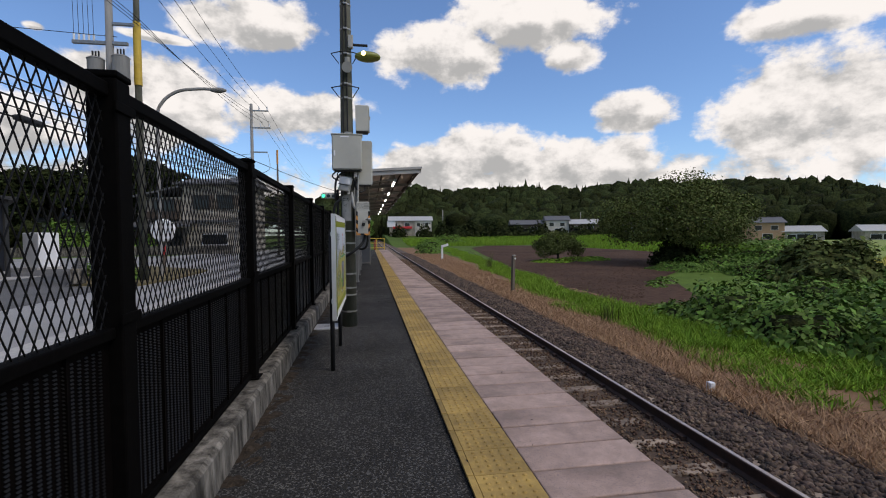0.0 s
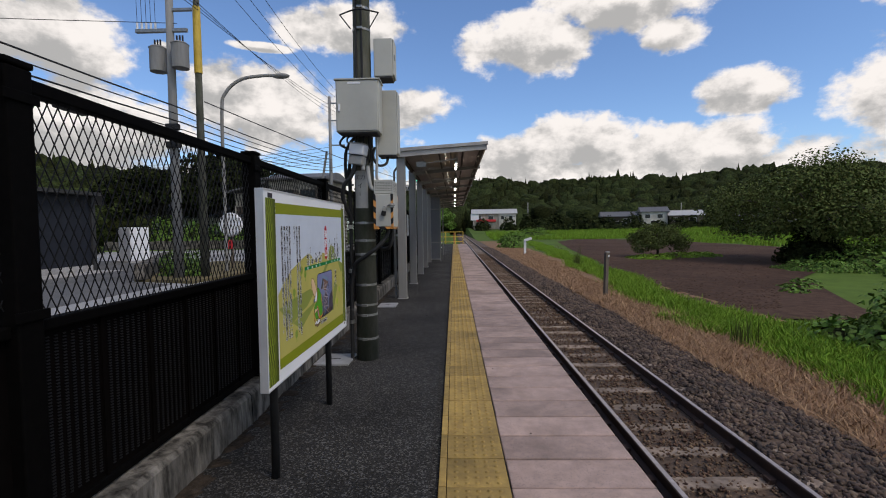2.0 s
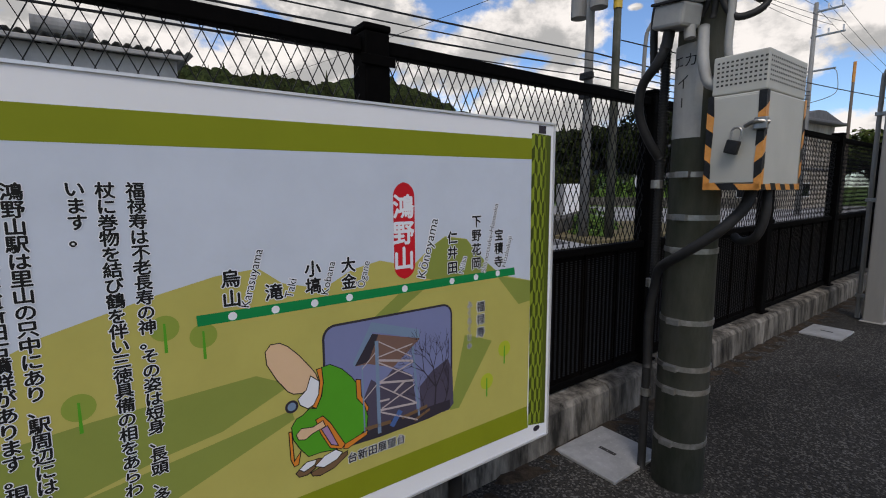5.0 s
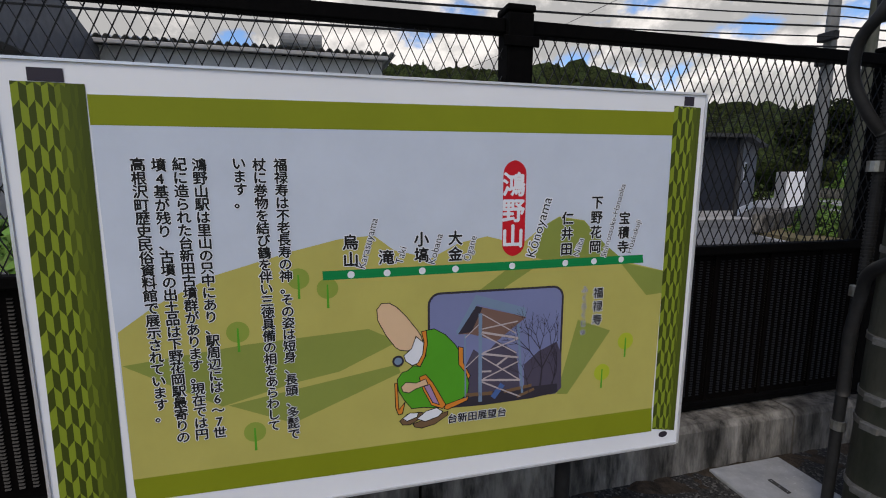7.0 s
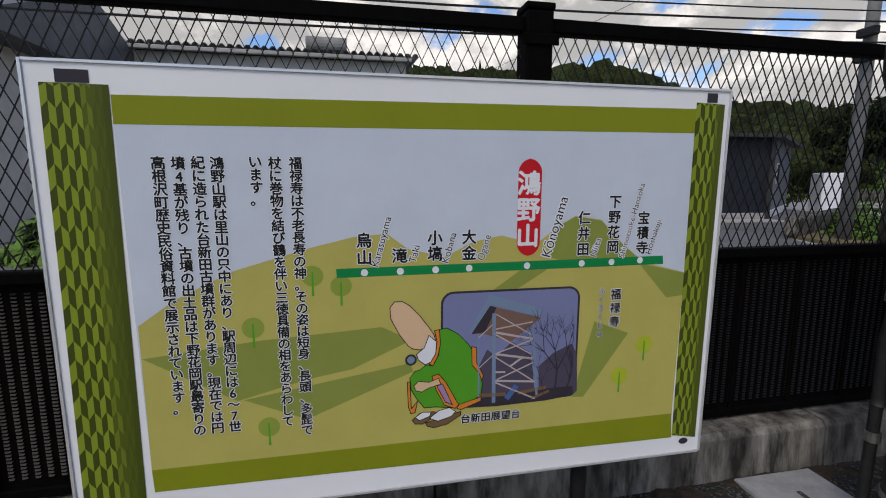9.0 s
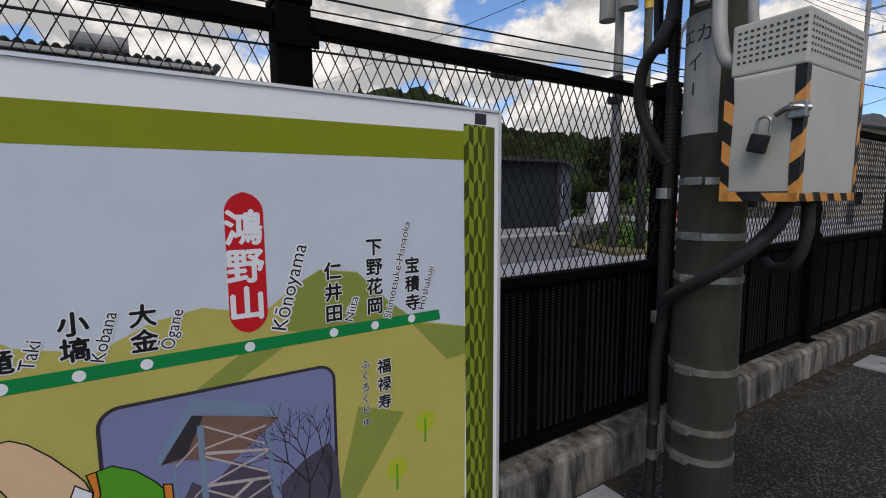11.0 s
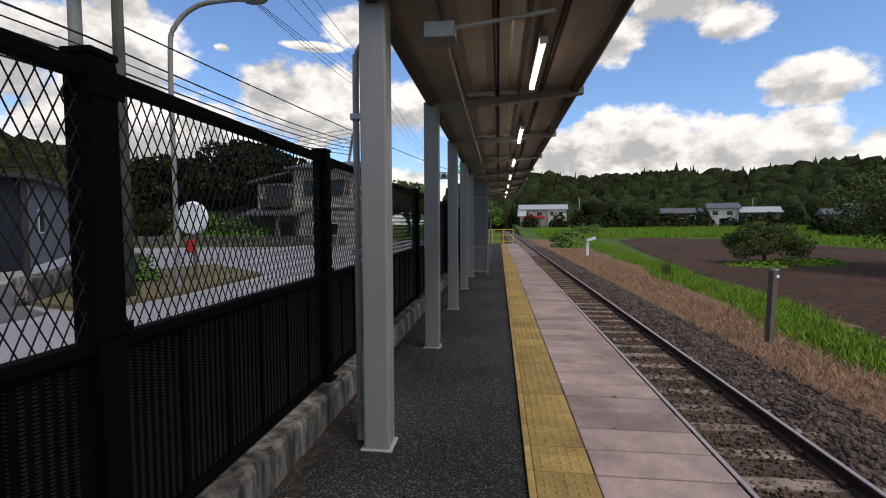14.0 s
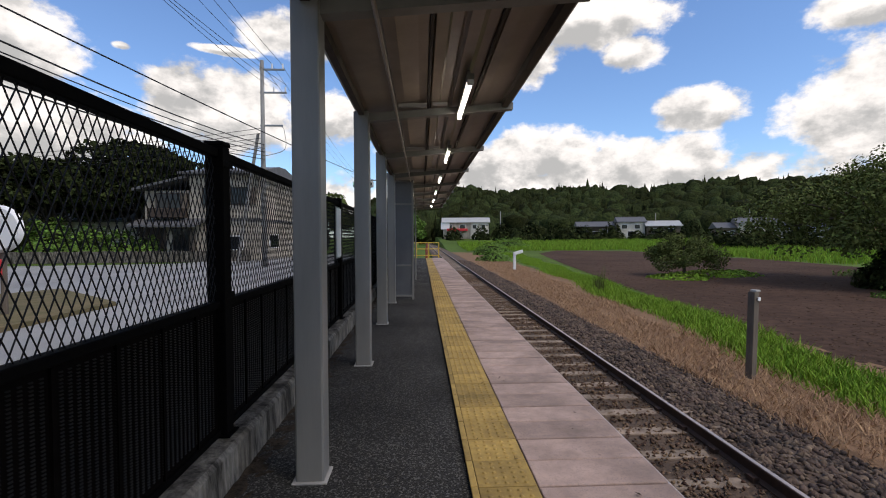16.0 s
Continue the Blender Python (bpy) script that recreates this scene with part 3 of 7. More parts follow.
part("roof_sheet", roof_sheet(), M["roofsteel"], canopy)
for x, w, d in ((-0.40, 0.06, 0.0), (1.24, 0.07, 0.02)):
    part("edge_beam", box((x - w / 2, ROOF_Y0 + 0.05, roof_z(x) + d), (x + w / 2, ROOF_Y1 - 0.05, roof_z(x) + 0.112), 0.004), M["darkwood"], canopy, "dark edge beam")
for x in (0.36, 0.86):
    part("seam_strip", box((x - 0.012, ROOF_Y0 + 0.05, roof_z(x) + 0.07), (x + 0.012, ROOF_Y1 - 0.05, roof_z(x) + 0.13), 0.003), M["darkwood"], canopy, "dark lengthwise seam")
part("fascia", prism([(-0.5, 2.97), (-0.46, 2.97), (-0.44, 3.01), (-0.44, 3.05), (-0.5, 3.05)], "y", ROOF_Y0, ROOF_Y1), M["rooftrim"], canopy, "grey eaves gutter")
part("fascia", box((1.29, ROOF_Y0, roof_z(1.3) + 0.08), (1.33, ROOF_Y1, roof_z(1.3) + 0.19), 0.006), M["rooftrim"], canopy)
for yy in (ROOF_Y0, ROOF_Y1 - 0.05):
    bm = prism([(-0.48, roof_z(-0.48) + 0.0), (1.33, roof_z(1.33) + 0.03), (1.33, roof_z(1.33) + 0.12), (-0.48, roof_z(-0.48) + 0.105)], "y", yy, yy + 0.05)
    part("end_beam", bm, M["rooftrim"], canopy)
    bm = prism([(-0.5, roof_z(-0.5) + 0.11), (1.35, roof_z(1.35) + 0.125), (1.35, roof_z(1.35) + 0.185), (-0.5, roof_z(-0.5) + 0.175)], "y", yy - 0.03, yy + 0.07)
    part("end_flashing", bm, M["rooftrim"], canopy, "folded grey metal flashing")
COL_X = -0.405
for k, y in enumerate(COLS):
    if y > ROOF_Y1:
        continue
    bm = box((COL_X - 0.085, y - 0.085, 0), (COL_X + 0.085, y + 0.085, roof_z(COL_X) + 0.05), 0.012)
    part("column", bm, M["greysteel"], canopy, "pale grey square steel column")
    part("base_plate", box((COL_X - 0.105, y - 0.105, 0.0), (COL_X + 0.105, y + 0.105, 0.012), 0.004), M["rooftrim"], canopy)
    if k:
        bm = prism([(COL_X + 0.085, roof_z(-0.35) - 0.06), (1.34, roof_z(1.34) + 0.0), (1.34, roof_z(1.34) + 0.075), (COL_X + 0.085, roof_z(-0.35) + 0.03)], "y", y - 0.05, y + 0.05)
        part("rafter", bm, M["greysteel"], canopy, "tapered grey cantilever rafter")
        for dy in (-0.17, 0.17):
            for xa, xb in ((0.02, 0.34), (0.40, 0.58)):
                part("cleat", box((xa, y + dy - 0.016, roof_z(xa) + 0.045), (xb, y + dy + 0.016, roof_z(xb) + 0.075), 0.003), M["rooftrim"], canopy)


def canopy_lamp(y):
    t = thing("canopy_lamp", "lit white fluorescent batten under the platform canopy", "lamp", "lamps under the canopy", (0.72, y, roof_z(0.72) - 0.02))
    part("housing", box((-0.035, -0.64, -0.02), (0.035, 0.64, 0.035), 0.006), M["greysteel"], t)
    part("tube", cyl((0, -0.6, -0.036), (0, 0.6, -0.036), 0.022, n=12), M["tube"], t, "glowing white tube", True)
    for s in (-1, 1):
        part("end_cap", box((-0.028, s * 0.62 - 0.02, -0.065), (0.028, s * 0.62 + 0.02, -0.018), 0.004), M["white"], t)
        part("bracket", box((-0.012, s * 0.5 - 0.015, 0.03), (0.012, s * 0.5 + 0.015, 0.14)), M["rooftrim"], t)


for k in range(7):
    canopy_lamp(13.15 + 3.2 * k)


# ---- information board ----
board = thing("station_board", "white station information board with green scroll artwork on steel legs", "information board", at=(0, 0, 0))
BX = -0.312
part("panel", box((BX - 0.035, 4.785, 0.575), (BX, 6.488, 1.652), 0.003), M["white"], board)
for yy in (5.0, 6.12):
    part("leg", cyl((BX - 0.06, yy, 0), (BX - 0.06, yy, 1.5), 0.024, n=14), M["cable"], board, "dark steel tube leg", True)
for zz in (0.75, 1.45):
    part("cross_rail", box((BX - 0.06, 4.9, zz - 0.02), (BX - 0.036, 6.4, zz + 0.02)), M["alu"], board)
for yy in (4.783, 6.489):
    part("side_trim", box((BX - 0.04, yy - 0.003, 0.573), (BX + 0.004, yy + 0.003, 1.654)), M["alu"], board)
for zz in (0.573, 1.652):
    part("edge_trim", box((BX - 0.04, 4.787, zz - 0.003), (BX + 0.004, 6.485, zz + 0.003)), M["alu"], board)


def ink(name, col, rough=0.5):
    return material(name, col, tuple(v * 0.93 for v in col), 6, rough, spec=0.12)


INK = {"pale": ink("print_pale_blue", (0.50, 0.55, 0.63)), "olive": ink("print_olive", (0.20, 0.23, 0.012)), "tan": ink("print_tan", (0.42, 0.38, 0.10)), "hill": ink("print_hill_green", (0.22, 0.26, 0.055)),
       "scroll": ink("print_scroll_light", (0.20, 0.255, 0.022)), "scroll_mid": ink("print_scroll_mid", (0.045, 0.060, 0.008)), "scroll_dark": ink("print_scroll_dark", (0.055, 0.072, 0.010)), "scroll_soft": ink("print_scroll_soft", (0.13, 0.165, 0.016)), "scroll_low": ink("print_scroll_low", (0.075, 0.098, 0.011)), "scroll_dim": ink("print_scroll_dim", (0.062, 0.082, 0.011)), "mauve": ink("print_mauve", (0.32, 0.2, 0.36)), "brown": ink("print_brown", (0.16, 0.095, 0.05)), "blue": ink("print_blue", (0.06, 0.12, 0.3)), "photo_blue": ink("print_photo_blue", (0.16, 0.23, 0.33)), "photo_pale": ink("print_photo_pale", (0.42, 0.36, 0.36)), "photo_twig": ink("print_photo_twigs", (0.07, 0.06, 0.09)), "line": ink("print_line_green", (0.0, 0.20, 0.055)), "black": ink("print_black", (0.012, 0.012, 0.012)),
       "white": ink("print_white", (0.66, 0.68, 0.72)), "red": ink("print_red", (0.50, 0.012, 0.02)), "robe": ink("print_bright_green", (0.07, 0.30, 0.02)), "skin": ink("print_beige", (0.62, 0.42, 0.26)),
       "sky": ink("print_photo_sky", (0.17, 0.19, 0.34)), "shade": ink("print_photo_dark", (0.035, 0.03, 0.04)), "timber": ink("print_photo_timber", (0.17, 0.10, 0.08)), "rooflight": ink("print_photo_roof", (0.25, 0.32, 0.42)),
       "sapling": ink("print_sapling", (0.23, 0.30, 0.05)), "lime": ink("print_lime", (0.36, 0.42, 0.03)), "orange": ink("print_orange", (0.6, 0.2, 0.03))}


def flat(name, pts, ink_name, level, parent=None):
    """A printed shape on the board: (y, z) outline, level counts the layers of print."""
    x = BX + 0.0008 + level * 0.00012
    clean = [p_ for k, p_ in enumerate(pts) if math.hypot(p_[0] - pts[k - 1][0], p_[1] - pts[k - 1][1]) > 1e-5]
    tris = geometry.tessellate_polygon([[Vector((a, b, 0)) for a, b in clean]])
    return raw(name, [(x, a, b) for a, b in clean], [tuple(t) for t in tris], INK[ink_name], parent or board)


def ellipse(c, a, b, tilt=0.0, n=28):
    ct, st = math.cos(radians(tilt)), math.sin(radians(tilt))
    return [(c[0] + a * math.cos(2 * math.pi * k / n) * ct - b * math.sin(2 * math.pi * k / n) * st, c[1] + a * math.cos(2 * math.pi * k / n) * st + b * math.sin(2 * math.pi * k / n) * ct) for k in range(n)]


def rounded(lo, hi, r, n=6):
    pts = []
    for cx, cy, a0 in ((hi[0] - r, hi[1] - r, 0), (lo[0] + r, hi[1] - r, 90), (lo[0] + r, lo[1] + r, 180), (hi[0] - r, lo[1] + r, 270)):
        pts += [(cx + r * math.cos(radians(a0 + 90 * k / n)), cy + r * math.sin(radians(a0 + 90 * k / n))) for k in range(n + 1)]
    return pts


def stroke(name, p, q, w0, w1, ink_name, level):
    d = Vector((q[0] - p[0], q[1] - p[1]))
    if d.length < 1e-4:
        return
    n = Vector((-d.y, d.x)).normalized()
    flat(name, [(p[0] - n.x * w0, p[1] - n.y * w0), (p[0] + n.x * w0, p[1] + n.y * w0), (q[0] + n.x * w1, q[1] + n.y * w1), (q[0] - n.x * w1, q[1] - n.y * w1)], ink_name, level)


def rim(pts, w, level):
    """A thin dark line round a printed patch."""
    V, F = [], []
    for a, b in zip(pts, pts[1:] + pts[:1]):
        n = Vector((a[1] - b[1], b[0] - a[0])).normalized() * w
        e = Vector((b[0] - a[0], b[1] - a[1])).normalized() * w
        k = len(V)
        V.extend([(BX + 0.0008 + level * 0.00012, y_, z_) for y_, z_ in ((a[0] - n.x - e.x, a[1] - n.y - e.y), (b[0] - n.x + e.x, b[1] - n.y + e.y), (b[0] + n.x + e.x, b[1] + n.y + e.y), (a[0] + n.x - e.x, a[1] + n.y - e.y))])
        F.append((k, k + 1, k + 2, k + 3))
    raw("print_rim", V, F, INK["black"], board)


flat("print_sky", [(4.946, 1.552), (6.384, 1.570), (6.385, 0.678), (4.953, 0.689)], "pale", 0)
flat("print_hillside", [(4.954, 1.068), (5.035, 1.126), (5.165, 1.190), (5.338, 1.240), (5.448, 1.266), (5.533, 1.273), (5.583, 1.234), (5.679, 1.209), (5.755, 1.247), (5.832, 1.262), (5.929, 1.237), (5.992, 1.285), (6.040, 1.311), (6.117, 1.299), (6.181, 1.234), (6.256, 1.176), (6.388, 1.143), (6.385, 0.678), (4.953, 0.689)], "tan", 1)
flat("print_band", [(4.946, 1.586), (6.386, 1.600), (6.386, 1.535), (4.946, 1.524)], "olive", 2)
flat("print_band", [(4.953, 0.704), (6.384, 0.706), (6.390, 0.627), (4.955, 0.645)], "olive", 2)
flat("print_hill", [(5.971, 1.200), (5.992, 1.285), (6.040, 1.309), (6.117, 1.297), (6.185, 1.231), (6.257, 1.174), (6.048, 1.174)], "hill", 2)
flat("print_hill", [(6.239, 1.175), (6.390, 1.141), (6.388, 1.075), (6.335, 1.071)], "hill", 2)
flat("print_hill", [(5.899, 1.176), (5.981, 1.177), (5.876, 1.114), (5.812, 1.116)], "hill", 2)
flat("print_hill", [(4.956, 0.988), (5.221, 1.016), (5.515, 1.032), (5.592, 0.992), (5.440, 0.925), (5.326, 0.906), (5.159, 0.864)], "hill", 2)
flat("print_hill", [(5.173, 0.865), (5.589, 0.929), (5.596, 0.905), (5.322, 0.799)], "hill", 2)
flat("print_hill", [(6.112, 1.012), (6.220, 0.971), (6.089, 0.788), (6.054, 0.791)], "hill", 2)
for a_ in ((5.205, 1.049), (5.349, 1.172), (5.417, 1.144), (5.229, 0.788), (6.274, 0.934), (6.200, 0.843)):
    flat("print_tree", ellipse(a_, 0.026, 0.026), "lime" if a_[0] > 6 else "sapling", 3)
    flat("print_trunk", [(a_[0] - 0.003, a_[1] - 0.05), (a_[0] + 0.003, a_[1] - 0.05), (a_[0] + 0.002, a_[1] + 0.01), (a_[0] - 0.002, a_[1] + 0.01)], "robe", 4)


def scroll(p00, p10, p11, p01, cols, rows, fade):
    """A rolled bamboo scroll (bottom left, bottom right, top right, top left): zigzag rows of light and dark slats that fade into shade past u = fade."""
    flat("print_scroll", [p00, p10, p11, p01], "scroll_dark", 3)
    mesh = {key: ([], []) for key in ("scroll", "scroll_mid", "scroll_soft", "scroll_low", "scroll_dim")}

    def at(u, v):
        v = min(max(v, 0), 1)
        a = [p00[i] + (p10[i] - p00[i]) * u for i in (0, 1)]
        b = [p01[i] + (p11[i] - p01[i]) * u for i in (0, 1)]
        return (BX + 0.0008 + 4 * 0.00012, a[0] + (b[0] - a[0]) * v, a[1] + (b[1] - a[1]) * v)
    edges = [math.sin(math.pi * (0.08 + 0.40 * k / cols)) for k in range(cols + 1)]
    edges = [(e - edges[0]) / (edges[-1] - edges[0]) for e in edges]
    for c in range(cols):
        u0, u1 = edges[c], edges[c + 1]
        mid = (u0 + u1) / 2
        if mid > fade + 0.30:
            continue
        for r in range(-1, rows + 1):
            z0, z1 = (0.2 if c % 2 else -0.2), (-0.2 if c % 2 else 0.2)
            light = (r + c) % 2 == 0
            key = ("scroll" if light else "scroll_mid") if mid < fade else ("scroll_soft" if light else "scroll_low") if mid < fade + 0.15 else ("scroll_low" if light else "scroll_dim")
            vs, fs = mesh[key]
            n = len(vs)
            q = [at(u0, (r + z0) / rows), at(u1, (r + z1) / rows), at(u1, (r + 1 + z1) / rows), at(u0, (r + 1 + z0) / rows)]
            if max(p[2] for p in q) - min(p[2] for p in q) < 0.004:
                continue
            vs.extend(q)
            fs.append((n, n + 1, n + 2, n + 3))
    for key, (vs, fs) in mesh.items():
        raw("print_bamboo", vs, fs, INK[key], board)


scroll((4.80, 0.592), (4.935, 0.592), (4.944, 1.606), (4.813, 1.607), 15, 23, 0.60)
scroll((6.391, 0.634), (6.474, 0.619), (6.473, 1.614), (6.383, 1.617), 10, 23, 0.66)
for a_, b_ in (((4.844, 1.608), (4.908, 1.635)), ((6.415, 1.618), (6.448, 1.643))):
    flat("print_knob", [(a_[0], a_[1]), (b_[0], a_[1]), (b_[0], b_[1]), (a_[0], b_[1])], "shade", 4)
a_ = (6.433, 0.611)
flat("print_knob", ellipse(a_, 0.016, 0.010), "shade", 4)
flat("print_line", [(5.406, 1.188), (6.313, 1.194), (6.317, 1.170), (5.407, 1.165)], "line", 4)
for a_ in ((5.475, 1.176), (5.565, 1.176), (5.656, 1.177), (5.745, 1.178), (5.905, 1.179), (6.064, 1.180), (6.154, 1.181), (6.242, 1.183)):
    flat("print_stop", ellipse(a_, 0.009, 0.009, n=16), "white", 5)
a_, b_ = (5.874, 1.206), (5.939, 1.461)
flat("print_capsule", rounded((a_[0], a_[1]), (b_[0], b_[1]), 0.036, 8), "red", 5)
# photograph of a timber lookout tower
a_, b_ = (5.676, 0.799), (6.058, 1.111)
flat("photo", rounded((a_[0] - 0.006, a_[1] - 0.006), (b_[0] + 0.006, b_[1] + 0.006), 0.034), "shade", 4)
flat("photo_sky", rounded(a_, b_, 0.028), "sky", 5)
flat("photo_roof", [(5.752, 0.998), (5.803, 1.074), (5.951, 1.032), (5.865, 0.969), (5.792, 0.995)], "timber", 6)
flat("photo_roof", [(5.752, 0.998), (5.803, 1.074), (5.822, 1.068), (5.791, 1.001)], "shade", 7)
for pts in ([(5.802, 1.105), (5.947, 1.059), (5.951, 1.032), (5.803, 1.079)], [(5.748, 1.006), (5.802, 1.104), (5.805, 1.075), (5.751, 0.995)]):
    flat("photo_roof_edge", pts, "photo_blue", 8)
flat("photo_thicket", [(5.775, 0.905), (5.798, 0.952), (5.825, 0.929), (5.868, 0.969), (5.924, 0.933), (5.936, 0.843), (5.94, 0.797), (5.777, 0.8)], "photo_twig", 6)
flat("photo_thicket", [(5.948, 0.892), (5.991, 0.928), (6.047, 0.952), (6.064, 0.912), (6.068, 0.809), (6.05, 0.793), (5.952, 0.796)], "photo_twig", 6)
flat("photo_ground", [(5.72, 0.789), (5.776, 0.811), (5.872, 0.825), (5.95, 0.824), (6.054, 0.824), (6.056, 0.797), (5.975, 0.788), (5.829, 0.785)], "shade", 7)
for p_, q_, w_, ink_name in (
        ((5.816, 1.052), (5.819, 0.796), 0.0052, "photo_blue"),
        ((5.927, 1.014), (5.945, 0.808), 0.0034, "photo_blue"),
        ((5.773, 0.997), (5.776, 0.811), 0.0022, "photo_blue"),
        ((5.818, 0.999), (5.928, 0.973), 0.003, "photo_pale"),
        ((5.82, 0.937), (5.93, 0.916), 0.003, "photo_pale"),
        ((5.821, 0.885), (5.851, 0.883), 0.0026, "photo_pale"),
        ((5.821, 0.86), (5.938, 0.848), 0.003, "photo_pale"),
        ((5.818, 1.007), (5.926, 1.022), 0.0018, "photo_pale"),
        ((5.822, 1.049), (5.922, 0.987), 0.0016, "photo_pale"),
        ((5.818, 0.994), (5.924, 0.93), 0.0018, "photo_pale"),
        ((5.825, 0.939), (5.928, 0.971), 0.0018, "photo_pale"),
        ((5.82, 0.929), (5.933, 0.851), 0.0018, "photo_pale"),
        ((5.827, 0.863), (5.931, 0.904), 0.002, "photo_pale"),
        ((5.822, 0.855), (5.94, 0.797), 0.0022, "photo_pale"),
        ((5.864, 0.898), (5.902, 0.923), 0.003, "photo_pale"),
        ((5.775, 0.9), (5.815, 0.935), 0.0014, "photo_pale"),
        ((5.773, 0.986), (5.812, 1.021), 0.0014, "photo_pale"),
        ((5.776, 0.821), (5.855, 0.818), 0.0052, "brown"),
        ((5.889, 0.818), (5.973, 0.828), 0.0048, "brown"),
        ((5.856, 0.804), (5.885, 0.841), 0.008, "blue"),
        ((5.929, 0.798), (5.982, 0.816), 0.004, "brown"),
):
    stroke("photo_beam", p_, q_, w_, w_, ink_name, 9)
rb = random.Random(3)


def twigs(p_, ang, length, width, depth):
    """Bare branches of the photographed tree, forking upwards."""
    q_ = (min(p_[0] + length * math.cos(ang), 6.050), min(p_[1] + length * math.sin(ang), 1.085))
    stroke("photo_branch", p_, q_, width, width * 0.7, "shade", 9)
    if depth:
        for d in (-1, 1, 0.3):
            twigs(q_, ang + d * rb.uniform(0.3, 0.75), length * rb.uniform(0.6, 0.82), width * 0.62, depth - 1)


twigs((5.998, 0.792), 1.5, 0.085, 0.0032, 4)
for dx_, a_ in ((0.035, 1.4), (-0.03, 1.75), (0.02, 1.1)):
    twigs((5.998 + dx_, 0.792), a_, 0.055, 0.0016, 3)
# painted figure, kept to plain patches of its colours with a thin dark rim
for ink_name, level, pts in (
        ("skin", 9, [(5.537, 1.082), (5.549, 1.097), (5.569, 1.097), (5.588, 1.085), (5.613, 1.058), (5.641, 1.02), (5.651, 1.004), (5.656, 0.988), (5.638, 0.973), (5.615, 0.964), (5.595, 0.968), (5.583, 0.977), (5.56, 1.01), (5.539, 1.052)]),
        ("robe", 8, [(5.666, 1.016), (5.687, 1.019), (5.718, 1.0), (5.744, 0.972), (5.755, 0.955), (5.756, 0.912), (5.778, 0.883), (5.786, 0.855), (5.782, 0.822), (5.752, 0.805), (5.723, 0.8), (5.699, 0.793), (5.657, 0.8), (5.625, 0.8), (5.605, 0.827), (5.59, 0.855), (5.587, 0.887), (5.6, 0.905), (5.615, 0.909), (5.631, 0.921), (5.649, 0.917), (5.664, 0.945), (5.669, 0.982)]),
        ("orange", 9, [(5.653, 1.014), (5.666, 1.016), (5.669, 0.977), (5.662, 0.943), (5.649, 0.917), (5.638, 0.923), (5.656, 0.951), (5.66, 0.983)]),
        ("orange", 9, [(5.72, 0.8), (5.784, 0.817), (5.782, 0.805), (5.726, 0.785), (5.715, 0.789)]),
        ("orange", 9, [(5.646, 0.888), (5.664, 0.893), (5.683, 0.869), (5.72, 0.8), (5.71, 0.79), (5.68, 0.803), (5.657, 0.849)]),
        ("mauve", 10, [(5.659, 0.86), (5.675, 0.864), (5.702, 0.802), (5.683, 0.811)]),
        ("orange", 9, [(5.58, 0.877), (5.587, 0.877), (5.59, 0.801), (5.607, 0.821), (5.6, 0.789), (5.589, 0.787), (5.582, 0.807)]),
        ("skin", 11, [(5.597, 0.865), (5.61, 0.877), (5.638, 0.872), (5.664, 0.881), (5.67, 0.864), (5.638, 0.856), (5.618, 0.846), (5.602, 0.851)]),
        ("orange", 7, [(5.755, 0.963), (5.768, 0.959), (5.769, 0.916), (5.789, 0.877), (5.783, 0.865), (5.756, 0.906)]),
        ("white", 10, [(5.638, 1.002), (5.659, 0.983), (5.656, 0.951), (5.643, 0.928), (5.628, 0.922), (5.61, 0.936), (5.605, 0.952), (5.626, 0.969)]),
        ("brown", 8, [(5.592, 0.768), (5.613, 0.785), (5.649, 0.787), (5.659, 0.783), (5.652, 0.77), (5.62, 0.754), (5.6, 0.756)]),
        ("brown", 9, [(5.628, 0.756), (5.652, 0.762), (5.726, 0.78), (5.725, 0.769), (5.689, 0.747), (5.652, 0.74), (5.633, 0.746)]),
        ("white", 10, [(5.639, 0.769), (5.665, 0.788), (5.694, 0.794), (5.712, 0.781), (5.699, 0.768), (5.662, 0.758)]),
        ("white", 9, [(5.6, 0.775), (5.62, 0.788), (5.644, 0.786), (5.639, 0.774), (5.612, 0.765)]),
):
    flat("print_patch", pts, ink_name, level)
    rim(pts, 0.0011, level + 0.5)
for r_, ink_name, level in ((0.0155, "shade", 11), (0.010, "photo_blue", 12)):
    flat("print_disc", ellipse((5.59, 0.938), r_, r_), ink_name, level)


